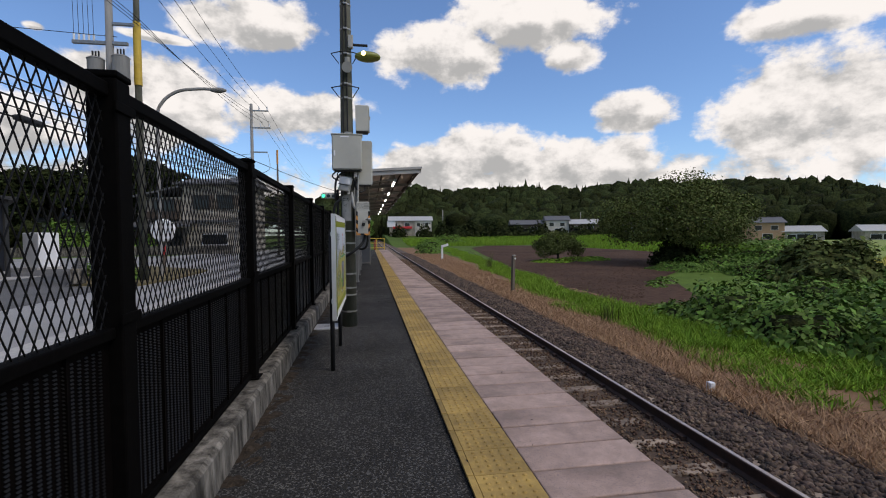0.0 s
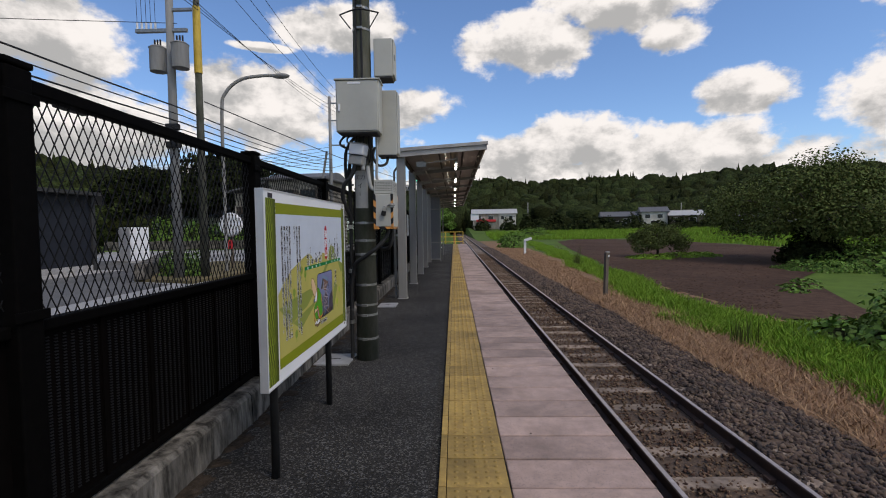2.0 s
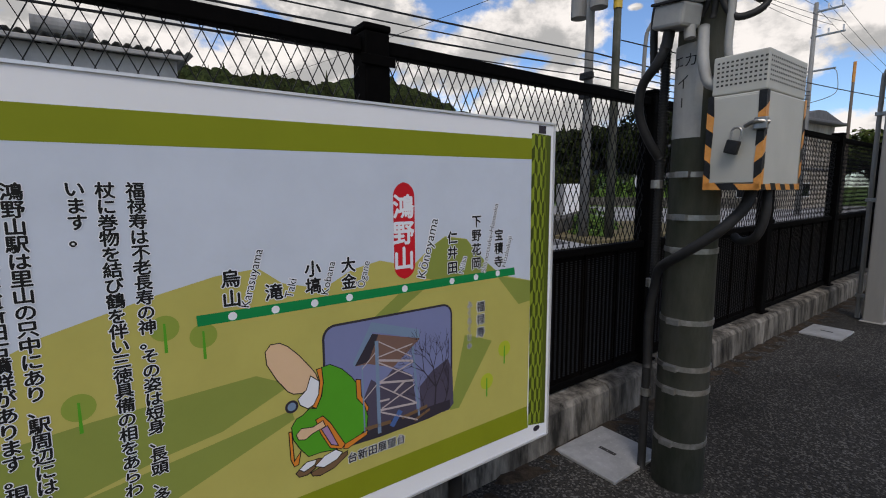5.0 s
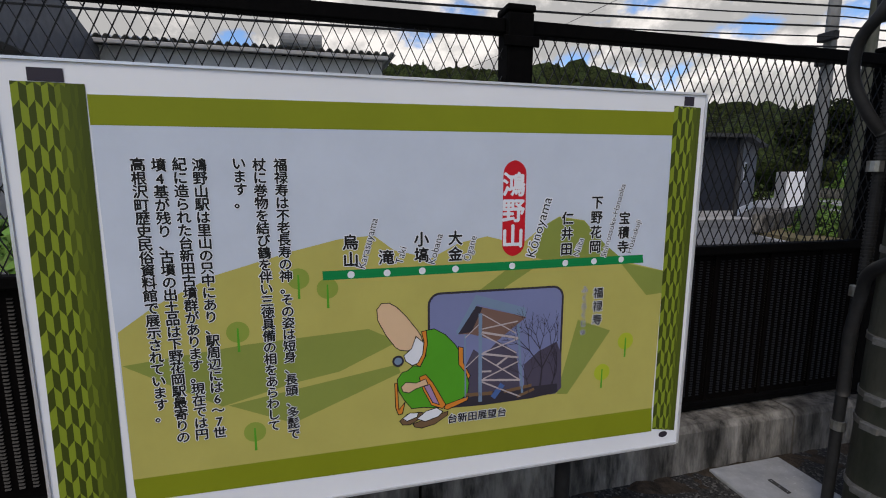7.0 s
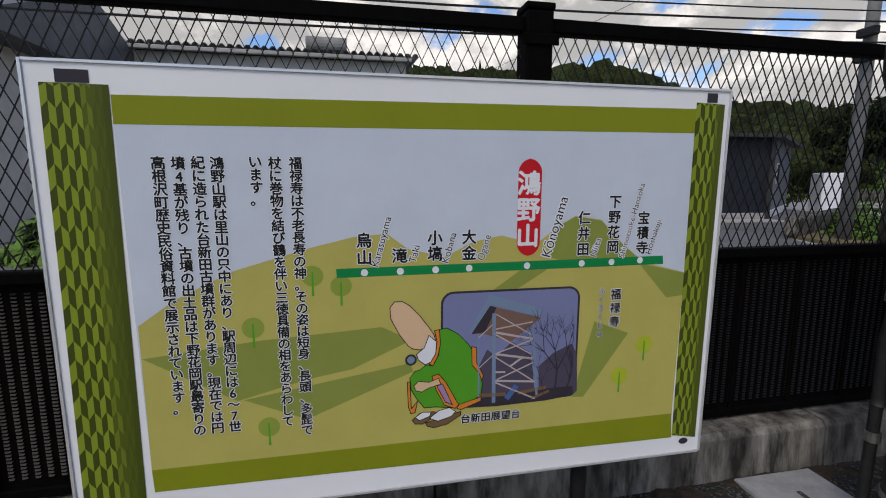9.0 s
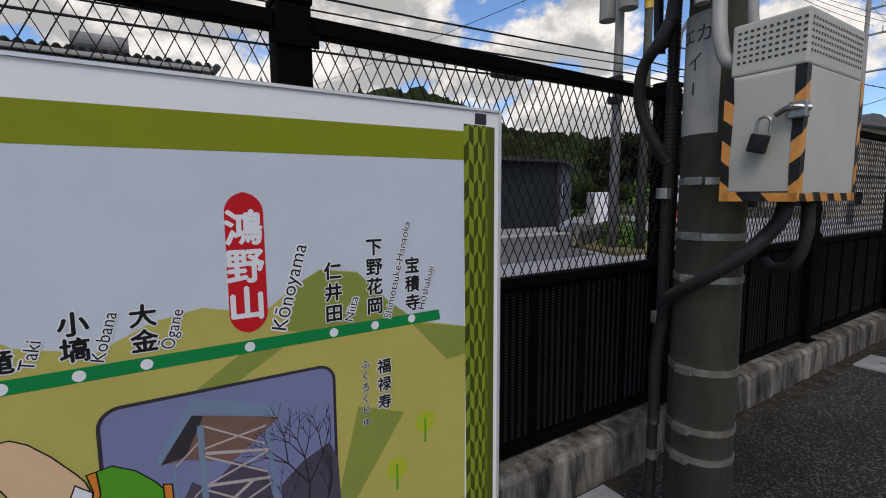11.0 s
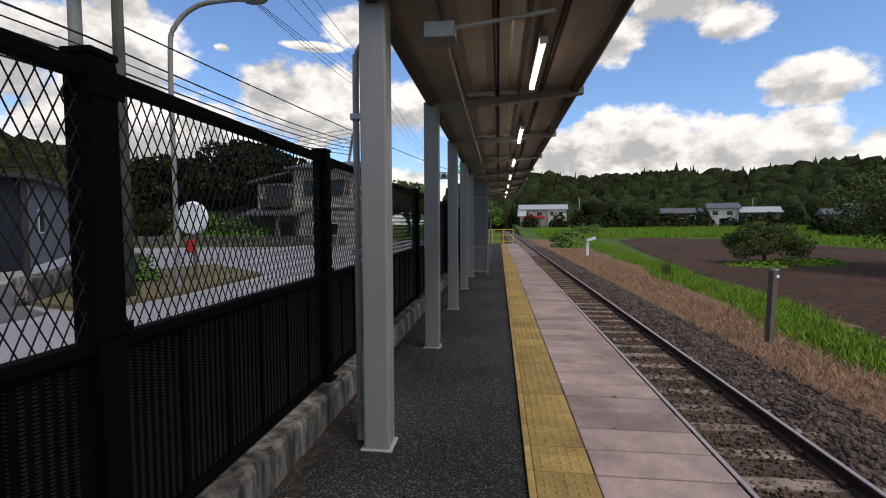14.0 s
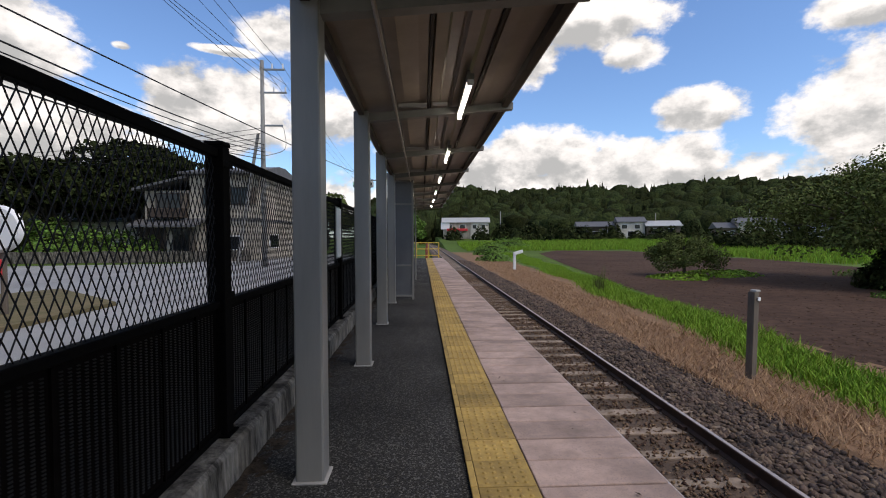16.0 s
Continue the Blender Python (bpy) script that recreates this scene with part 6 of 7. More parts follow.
# signals beyond the fence
def signal(x, y, z):
    t = thing("traffic_signal", "horizontal traffic signal showing green on a steel mast", "traffic signal", "signals at the crossing", (x, y, -0.3))
    part("mast", cyl((1.3, 0, 0), (1.3, 0, z + 0.4), 0.09, n=14), M["pole_grey"], t)
    part("arm", cyl((1.3, 0, z + 0.25), (-0.5, 0, z + 0.25), 0.04, n=10), M["pole_grey"], t)
    part("housing", box((-0.62, -0.1, z - 0.19), (0.62, 0.1, z + 0.19), 0.05), M["metalroof"], t)
    for k in range(3):
        part("lens", cyl((-0.4 + 0.4 * k, -0.1, z), (-0.4 + 0.4 * k, -0.13, z), 0.14, n=18), M["signal_green"] if k == 0 else M["glass_dark"], t, "lit green lens" if k == 0 else "")
        part("hood", cyl((-0.4 + 0.4 * k, -0.1, z + 0.02), (-0.4 + 0.4 * k, -0.32, z + 0.02), 0.165, n=18, caps=False), M["metalroof"], t)


signal(-3.55, 40.0, 5.0)
signal(-2.6, 46.0, 6.2)

# garden strip by the poles, block walls
tagged(link("garden_bed", prism([(-8.0, 17.2), (-7.7, 19.6), (-7.9, 24.0), (-12.0, 27.5), (-13.5, 24.0), (-10.5, 18.0)], "z", -0.3, -0.18), M["verge"]), "dry weedy verge round the roadside poles", "verge", kind="structure")
for k in range(9):
    a = Vector((-10.3, 18.2, -0.2)).lerp(Vector((-15.2, 27.2, -0.2)), k / 9)
    tagged(link("kerb_stone", box((-0.22, -0.5, 0), (0.22, 0.5, 0.55), 0.05, m=Matrix.Translation(a) @ pose(0, 0, 0, 0, 0, 28)), M["concrete"]), "weathered concrete kerb block of the verge", "kerb stone", "kerb blocks of the verge")


def block_wall(name, a, b, h, label):
    a, b = Vector(a), Vector(b)
    d = b - a
    w = thing(name, label, "wall", at=a, kind="structure")
    w.rotation_euler = (0, 0, math.atan2(d.y, d.x))
    n = int(d.length / 0.8)
    for k in range(n):
        part("block", box((k * 0.8 + 0.005, -0.07, 0), (k * 0.8 + 0.795, 0.07, h - 0.04 * (k % 2)), 0.012), M["concrete"], w)


block_wall("wall_north", (-33, 45.5, -0.3), (-13.0, 47.2, -0.3), 0.85, "low mossy concrete block wall along the far road edge")


# ---- vegetation ----
def ico(sub):
    bm = bmesh.new()
    bmesh.ops.create_icosphere(bm, subdivisions=sub, radius=1)
    v = np.array([p.co[:] for p in bm.verts])
    f = np.array([[x.index for x in q.verts] for q in bm.faces])
    bm.free()
    return v, f


ICO1, ICO2, ICO3 = ico(1), ico(2), ico(3)
gen = np.random.default_rng(5)


def mass(name, verts, faces, mat, label, category, parent=None, kind="stuff", smooth=False):
    me = bpy.data.meshes.new(name)
    v, f = np.concatenate(verts), np.concatenate(faces)
    me.vertices.add(len(v))
    me.vertices.foreach_set("co", v.astype(np.float32).ravel())
    k = f.shape[1]
    me.loops.add(f.size)
    me.loops.foreach_set("vertex_index", f.astype(np.int32).ravel())
    me.polygons.add(len(f))
    me.polygons.foreach_set("loop_start", (np.arange(len(f)) * k).astype(np.int32))
    me.update(calc_edges=True)
    me.validate()
    me.materials.append(mat)
    if smooth:
        me.shade_smooth()
    ob = new(name, me)
    if parent is not None:
        ob.parent = parent
        if label:
            ob["label"] = label
        return ob
    return tagged(ob, label, category, kind=kind)


class Pile:
    def __init__(self):
        self.v, self.f, self.n = [], [], 0

    def add(self, v, f):
        self.v.append(v)
        self.f.append(f + self.n)
        self.n += len(v)


def leaves(centres, normals, size, spread=0.6, aspect=0.6):
    """A leaf on each centre: a pointed fold of four corners."""
    n = len(centres)
    nn = normals + gen.normal(0, spread, (n, 3))
    nn /= np.linalg.norm(nn, axis=1, keepdims=True) + 1e-9
    t = np.cross(nn, gen.normal(0, 1, (n, 3)))
    t /= np.linalg.norm(t, axis=1, keepdims=True) + 1e-9
    b = np.cross(nn, t)
    s = size * gen.uniform(0.6, 1.3, (n, 1))
    q = np.stack([centres - t * s, centres - b * s * aspect + nn * s * 0.15, centres + t * s, centres + b * s * aspect + nn * s * 0.15], 1).reshape(-1, 3)
    return q, np.arange(4 * n).reshape(n, 4)


def blades(base, h, w, lean=0.35):
    n = len(base)
    a = gen.uniform(0, 2 * np.pi, n)
    d = np.stack([np.cos(a), np.sin(a), np.zeros(n)], 1)
    hh = (h * gen.uniform(0.5, 1.3, n))[:, None]
    tip = base + np.array([0, 0, 1]) * hh + gen.normal(0, lean, (n, 3)) * hh * [1, 1, 0.15]
    mid = base * 0.5 + tip * 0.5 + np.array([0, 0, 0.12]) * hh
    v = np.stack([base - d * w, base + d * w, mid + d * w * 0.8, tip, mid - d * w * 0.8], 1).reshape(-1, 3)
    k = np.arange(n)[:, None] * 5
    f = np.concatenate([k + np.array([[0, 1, 2, 4]]), k + np.array([[4, 2, 3, 3]])])
    return v, f[:n], k + np.array([[4, 2, 3]])


for key, lo_, hi_, hu in (("grass", 0.6, 1.3, 0.015), ("vine", 0.6, 1.35, 0.012), ("leaf", 0.55, 1.4, 0.02), ("dry", 0.65, 1.3, 0.01), ("forest", 0.55, 1.5, 0.015), ("ballast", 0.35, 1.7, 0.02), ("dirtstone", 0.4, 1.5, 0.02)):
    island_variation(M[key], lo_, hi_, hu)


def grass_patch(name, label, pts, h, w, mat, lean=0.35):
    v, f4, f3 = blades(pts, h, w, lean)
    f4t = np.concatenate([f4[:, [0, 1, 2]], f4[:, [0, 2, 3]], f3])
    return mass(name, [v], [f4t], mat, label, "grass")


def gz(p):
    return np.array([ground_height(x, y) for x, y in p])


def scatter(n, x0, x1, y0, y1, bias=2.0):
    """Points, thicker towards the near end."""
    y = y0 + (y1 - y0) * gen.uniform(0, 1, n) ** bias
    x = gen.uniform(x0, x1, n)
    return np.stack([x, y], 1)


def place(p, dz=0.0):
    return np.column_stack([p, gz(p) + dz])


# bank: dry grass beside the ballast, then fresh grass
bm = grid(4.9, 9.6, -20, 90, 18, 220, lambda x, y: ground_height(x, y) + 0.035 + 0.03 * noise.noise((x * 1.5, y * 1.5, 0)))
tagged(link("bank", bm, M["bank"]), "bare brown earth bank beside the ballast", "bank", kind="structure")
p = scatter(56000, 5.2, 7.0, 1.0, 60, 1.7)
p[:, 0] += 0.25 * np.sin(p[:, 1] * 0.9) + gen.normal(0, 0.12, len(p)) + np.maximum(0, p[:, 1] - 18) * 0.06 * (p[:, 0] - 4.9) / 2
grass_patch("dry_grass", "matted dry brown grass along the ballast", place(p), 0.15, 0.007, M["dry"], 0.9)
p = scatter(56000, 7.0, 8.7, 9.0, 85, 1.5)
p[:, 0] += np.maximum(0, p[:, 1] - 18) * 0.085 + 0.3 * np.sin(p[:, 1] * 0.5 + 1) + gen.normal(0, 0.2, len(p))
grass_patch("green_grass", "bright green grass strip along the field's edge", place(p), 0.22, 0.013, M["grass"], 0.5)
p = scatter(70000, 6.6, 13.5, 2.0, 16, 1.2)
p = p[np.array([noise.noise((a * 0.9, b * 0.9, 2.0)) + 0.25 * noise.noise((a * 3, b * 3, 5.0)) > -0.12 for a, b in p])]
p = p[(p[:, 1] < 14.6) | (p[:, 0] < 8.6)]
p[:, 0] += 0.3 * np.sin(p[:, 1] * 0.7) + gen.normal(0, 0.15, len(p))
grass_patch("tall_grass", "lush bright green grass on the bank", place(p), 0.20, 0.012, M["grass"], 0.7)
p = scatter(26000, 8, 72, 99, 128, 1.0)
grass_patch("far_grass", "tall green grass beyond the ploughed field", place(p), 0.8, 0.05, M["grass"], 0.3)
p = scatter(16000, 37, 70, 40, 98, 1.0)
p = p[p[:, 0] > 37.5 + 1.2 * np.sin(p[:, 1] * 0.4)]
grass_patch("far_grass", "tall green grass beside the ploughed field", place(p), 0.6, 0.04, M["grass"], 0.3)
p = scatter(1500, 1.7, 4.3, 1.0, 40, 1.5)
grass_patch("track_weed", "dead weeds between the sleepers", place(p, 0.02), 0.06, 0.004, M["dry"], 1.3)

# ploughed field and rice
bm = bmesh.new()
out = [(8.6, 18.5), (8.8, 15.6), (12.2, 14.9), (13.4, 17.6), (17.5, 25.5), (24, 32), (36, 46.5), (38, 60), (37, 72), (36, 95), (25, 99), (18, 84), (13.6, 56), (10.9, 36.4), (9.5, 24)]
vs = [bm.verts.new((x, y, -1.185)) for x, y in out]
bm.faces.new(vs)
bmesh.ops.triangulate(bm, faces=bm.faces[:])
tagged(link("ploughed_field", bm, M["soil"]), "bare dark brown ploughed field", "field", kind="structure")
V, F = [], []
for k in range(2600):
    y = 17 + 50 * gen.uniform() ** 1.3
    x = gen.uniform(9.0, 9.5 + (y - 15) * 0.62)
    s = gen.uniform(0.015, 0.05)
    pv = ICO1[0] * np.array([s * 1.5, s * 1.2, s * 0.6]) * gen.uniform(0.7, 1.3, (len(ICO1[0]), 1)) + [x, y, -1.185]
    F.append(ICO1[1] + len(ICO1[0]) * k)
    V.append(pv)
clod = material("soil_clod", (0.105, 0.068, 0.050), (0.065, 0.042, 0.031), 8, 0.95, spec=0.05)
mass("soil_clods", V, F, clod, "loose clods of dark soil on the field", "soil")
tagged(link("rice_field", prism([(24, 14), (26, 24), (40, 44), (90, 90), (170, 110), (170, -30), (24, -30)], "z", -1.3, -0.75), M["paddy"]), "broad green rice field", "rice field", kind="structure")
tagged(link("golden_rice", prism([(23.6, 13), (26.0, 22), (32.0, 28.5), (60, 31), (60, 8), (23.6, 8)], "z", -1.3, -0.70), M["paddy_gold"]), "ripe golden rice at the field's corner", "rice field", kind="structure")
p = scatter(9000, 24, 60, 10, 30, 1.0)
p = p[(p[:, 1] < 8 + (p[:, 0] - 18) * 1.4)]
grass_patch("rice_plant", "upright rice stalks", np.column_stack([p, np.full(len(p), -0.75)]), 0.22, 0.03, M["paddy_gold"], 0.3)


def mound(name, label, spots, n, size, mat, category="bush", core=True, group=""):
    """Undergrowth: leaves over overlapping domes (x, y, radius, height)."""
    t = thing(name, label, category, group, (spots[0][0], spots[0][1], ground_height(spots[0][0], spots[0][1])))
    o = np.array(t.location[:])
    C, Nn = [], []
    tot = sum(s[2] * s[3] for s in spots)
    pile = Pile()
    for x, y, r, h in spots:
        k = int(n * r * h / tot)
        d = gen.normal(0, 1, (k, 3))
        d[:, 2] = np.abs(d[:, 2]) * 0.9 - 0.1
        d /= np.linalg.norm(d, axis=1, keepdims=True)
        lump = 1 + 0.16 * np.sin(d[:, :1] * 7 + x) * np.sin(d[:, 1:2] * 6 + y) + 0.1 * np.sin(d[:, 2:] * 9)
        rad = gen.uniform(0.82, 1.05, (k, 1)) * lump
        z0 = ground_height(x, y)
        C.append(d * rad * [r, r, h] + [x, y, z0])
        Nn.append(d)
        # solid dark dome under the leaves stands in for shade inside the bush
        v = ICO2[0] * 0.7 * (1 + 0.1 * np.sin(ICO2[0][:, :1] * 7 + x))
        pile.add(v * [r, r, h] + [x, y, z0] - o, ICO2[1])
    q, f = leaves(np.concatenate(C), np.concatenate(Nn) + [0, 0, 0.4], size, 0.55)
    mass("foliage", [q - o], [f], mat, "", "", t)
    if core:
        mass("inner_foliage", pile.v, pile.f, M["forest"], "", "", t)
    return t


mound("vine_thicket", "dense dark green broad-leaved vine thicket", [(11.6, 7.2, 2.3, 1.1), (13.2, 9.8, 2.0, 1.2), (10.4, 5.0, 1.7, 0.95), (15.5, 7.0, 2.6, 1.5), (9.9, 8.8, 0.9, 0.5), (10.6, 11.5, 1.4, 0.7), (12.4, 13.4, 1.5, 0.75)], 20000, 0.085, M["vine"])
rv = random.Random(21)
spots = []
while len(spots) < 34:
    sx, sy = rv.uniform(9.5, 24), rv.uniform(5, 26)
    if sy > 13.5 and sx < 10 + (sy - 12) * 0.95:
        continue
    r_ = rv.uniform(0.7, 1.7)
    spots.append((sx, sy, r_, r_ * rv.uniform(0.35, 0.75)))
mound("vine_mound", "low rolling green vines over the field's bank", spots, 26000, 0.085, M["vine"])
mound("vine_mound", "low green vines round the field's tree", [(25.5, 30.5, 3.6, 1.0), (29.0, 34.0, 4.0, 1.2), (31.0, 39.0, 4.0, 0.8), (27.0, 27.0, 3.4, 1.2), (29.0, 30.0, 4.0, 2.0)], 12000, 0.13, M["vine"])
mound("grassy_bush", "tall grassy bush with drooping blades", [(22.5, 20.0, 2.6, 2.0), (24.5, 21.5, 2.2, 1.7), (20.5, 18.2, 1.6, 1.1)], 12000, 0.16, M["leaf"])
mound("weed_patch", "patch of low bright weeds under the field bush", [(16.2, 40.2, 1.7, 0.3), (20.0, 42.5, 2.3, 0.3), (22.0, 43.5, 1.2, 0.25)], 2500, 0.10, M["grass"], "weeds", False)
mound("weed_patch", "patch of low weeds in the ploughed field", [(13.6, 20.6, 0.5, 0.15), (14.8, 22.0, 0.7, 0.15), (16.2, 23.6, 0.6, 0.15), (21.5, 29.5, 2.2, 0.5)], 2500, 0.09, M["vine"], "weeds", False)
mound("dark_bush", "dark ivy-clad stump at the foot of the tree", [(23.6, 33.3, 1.6, 2.4), (24.8, 34.0, 1.6, 2.0)], 6000, 0.13, M["forest"])
mound("hedge", "tangled hedge beside the far track", [(7.5, 62, 1.6, 1.2), (12, 95, 3, 1.6), (18, 110, 4, 2.0), (9.0, 80, 1.8, 1.3)], 4000, 0.16, M["vine"])
rh_ = random.Random(4)
mound("field_hedge", "uneven dark hedge and small trees before the far houses", [(d_ * math.sin(radians(a_)), d_ * math.cos(radians(a_)), rh_.uniform(2.0, 4.5), rh_.uniform(2.2, 4.6)) for a_, d_ in [(9 + 1.7 * k + rh_.uniform(-0.6, 0.6), 141 + rh_.uniform(-5, 4)) for k in range(12)] + [(3.2, 146), (6.4, 147)] + [(30 + 1.6 * k, 119 + rh_.uniform(-4, 4)) for k in range(7)]], 9000, 0.45, M["forest"], "hedge")
mound("garden_shrub", "green shrubs round the roadside poles", [(-9.6, 19.4, 0.7, 0.7), (-8.8, 19.0, 0.4, 0.5), (-11.0, 21.5, 1.0, 0.9)], 2500, 0.07, M["vine"], "shrub")
mound("garden_shrub", "trimmed shrubs before the old house", [(-26, 48.5, 1.6, 2.6), (-23.6, 48.7, 1.4, 2.2), (-28.6, 48.2, 1.8, 3.0), (-21.6, 49.0, 1.2, 1.8)], 6000, 0.16, M["vine"], "shrub")
mound("yard_plant", "spiky agave and shrubs before the white house", [(-9.0, 1.0, 0.9, 0.9), (-9.6, 2.2, 0.7, 0.7), (-10, -0.4, 0.9, 0.8)], 1500, 0.16, M["vine"], "shrub")
mound("yard_hedge", "dark hedge along the back of the yard", [(-26, 26, 3, 2.6), (-29, 31, 3.5, 3.2), (-25, 30.5, 2.2, 2.0), (-32, 22, 3.5, 3.5), (-30, 36, 3, 2.6), (-34, 14, 4, 3.2), (-33, 8.5, 3.4, 3.0), (-27.5, 11, 1.6, 1.6)], 12000, 0.2, M["forest"], "hedge")


def tree(name, label, x, y, h, r, mat, lean=(0, 0), n=9000, size=0.14, trunk=0.25, low=0.15, gaps=0.5, seed=1):
    """Trunk, limbs and a crown of leaf clumps set on the limbs' ends."""
    rr = random.Random(seed)
    z0 = ground_height(x, y)
    t = thing(name, label, "tree", at=(x, y, z0))
    bm = tube([(0, 0, -0.1), (0.1 * r, 0.05 * r, h * 0.2), (lean[0] * 0.5, lean[1] * 0.5, h * 0.45), (lean[0], lean[1], h * 0.75)], trunk, 10)
    for v in bm.verts:
        k = max(0.25, 1 - v.co.z / (h * 0.85))
        ax = Vector((lean[0] * v.co.z / h, lean[1] * v.co.z / h, v.co.z))
        v.co = ax + (v.co - ax) * (0.35 + 0.65 * k)
    part("trunk", bm, M["bark"], t, "", True)
    C, Nn = [], []
    bml = bmesh.new()
    clumps = []
    for k in range(34):
        a = rr.uniform(0, 2 * math.pi)
        el = rr.uniform(-0.25, 1.25)
        q = rr.uniform(0.55, 1.0)
        e = Vector((lean[0] + r * q * math.cos(a) * math.cos(el), lean[1] + r * q * math.sin(a) * math.cos(el), h * (0.5 + low) + (h * (0.5 - low)) * q * math.sin(el)))
        s = Vector((lean[0] * 0.5, lean[1] * 0.5, h * rr.uniform(0.2, 0.5)))
        m_ = s.lerp(e, 0.5) + Vector((0, 0, 0.1 * r))
        tube([s, m_, e], trunk * 0.16, 5, bml, 3)
        clumps.append((e, r * rr.uniform(0.22, 0.42)))
    part("limb", bml, M["bark"], t)
    for e, cr in clumps:
        k = int(n / len(clumps))
        d = gen.normal(0, 1, (k, 3))
        d /= np.linalg.norm(d, axis=1, keepdims=True)
        C.append(np.array(e[:]) + d * (gen.uniform(gaps, 1, (k, 1)) ** 0.6) * cr * [1, 1, 0.75])
        Nn.append(d)
    q, f = leaves(np.concatenate(C), np.concatenate(Nn) + [0, 0, 0.5], size, 0.8)
    mass("crown", [q], [f], mat, "", "", t)
    return t


tree("field_tree", "wide old tree with sparse olive foliage beside the field", 26.0, 36.2, 6.6, 6.4, M["leaf"], (-0.4, -0.3), 34000, 0.105, 0.34, 0.0, 0.3, 3)
tree("field_bush", "low spreading bush on a short stem alone in the ploughed field", 17.2, 41.6, 2.7, 2.1, M["leaf"], (0.1, 0), 11000, 0.075, 0.12, -0.05, 0.3, 12)
tree("yard_tree", "dense round dark tree behind the roadside", -25.5, 54.0, 10.0, 5.2, M["forest"], (0, 0), 12000, 0.3, 0.4, 0.05, 0.6, 5)
tree("yard_tree", "dark broad tree beside the old house", -31.5, 52.0, 8.6, 5.0, M["forest"], (0, 0), 10000, 0.3, 0.4, 0.05, 0.6, 6)
tree("roadside_tree", "small green tree beyond the level crossing", -14.0, 78.0, 8.0, 4.0, M["leaf"], (0, 0), 5000, 0.3, 0.3, 0.05, 0.5, 8)
tree("roadside_tree", "bushy green tree near the end of the line", -4.0, 95.0, 6.0, 3.5, M["vine"], (0, 0), 5000, 0.28, 0.3, 0.0, 0.5, 9)


def forest(name, label, count, spot, hmin, hmax, conifers=0.3):
    """A wood of many lumpy crowns on rising ground; spot() gives a place."""
    pile = Pile()
    base, faces = ICO2
    cone_v = np.array([(math.cos(a) * r, math.sin(a) * r, z) for z, r in ((0, 0.55), (0.35, 0.62), (0.36, 0.42), (0.68, 0.4), (0.7, 0.25), (1.0, 0.02)) for a in np.linspace(0, 2 * np.pi, 8)[:-1]])
    cone_f = np.array([[7 * r + k, 7 * r + (k + 1) % 7, 7 * (r + 1) + (k + 1) % 7] for r in range(5) for k in range(7)] + [[7 * r + k, 7 * (r + 1) + (k + 1) % 7, 7 * (r + 1) + k] for r in range(5) for k in range(7)])
    for _ in range(count):
        x, y, z = spot()
        h = gen.uniform(hmin, hmax)
        if gen.uniform() < conifers:
            w = h * gen.uniform(0.28, 0.4)
            v = cone_v * [w, w, h * 1.15] * (1 + gen.uniform(-0.14, 0.14, (len(cone_v), 1)))
            pile.add(v + [x, y, z], cone_f)
        else:
            w = h * gen.uniform(0.38, 0.6)
            ph = gen.uniform(0, 9, 3)
            k = 1 + 0.2 * np.sin(base[:, :1] * 5 + ph[0]) * np.sin(base[:, 1:2] * 5 + ph[1]) + 0.14 * np.sin(base[:, 2:] * 8 + ph[2]) + gen.uniform(-0.13, 0.13, (len(base), 1))
            pile.add(base * k * [w, w, h * 0.55] + [x, y, z + h * 0.5], faces)
    return mass(name, pile.v, pile.f, M["forest"], label, "wood")


def ridge_spot(az0, az1, d0, d1, el, th):
    """A random place on a slope whose trees' tops reach the elevation el(az) in degrees."""
    def f():
        az = gen.uniform(az0, az1)
        s = gen.uniform() ** 0.8
        d = d0 + (d1 - d0) * s
        top = d1 * math.tan(radians(el(az))) + 1.4 - th
        z = max(-1.0, -0.8 + (top + 0.8) * s ** 1.15)
        return d * math.sin(radians(az)), d * math.cos(radians(az)), z
    return f


def far_el(az):
    return 5.65 + 0.25 * math.sin(az * 0.45) - 1.6 * max(0.0, (az - 40) / 14) - (0.8 * max(0, (4 - az) / 8))


def west_el(az):
    return 12.6 - 5.0 * max(0.0, (az + 62) / 24) - 1.7 * min(max((az + 54) / 6, 0.0), 1.0) + 0.4 * math.sin(az * 0.3)


def hill(name, az0, az1, d0, d1, el, th, label):
    bm = bmesh.new()
    n = 40
    rows = []
    for s in (0, 0.25, 0.5, 0.75, 1.0, 1.3):
        row = []
        for k in range(n + 1):
            az = az0 + (az1 - az0) * k / n
            d = d0 + (d1 - d0) * s
            top = d1 * math.tan(radians(el(az))) + 1.4 - th
            z = -1.3 + (top + 1.0) * min(s, 1.0) ** 1.15
            row.append(bm.verts.new((d * math.sin(radians(az)), d * math.cos(radians(az)), z)))
        rows.append(row)
    for a, b in zip(rows, rows[1:]):
        for k in range(n):
            bm.faces.new((a[k], a[k + 1], b[k + 1], b[k]))
    tagged(link(name, bm, M["forest"], smooth=True), label, "hill", kind="structure")


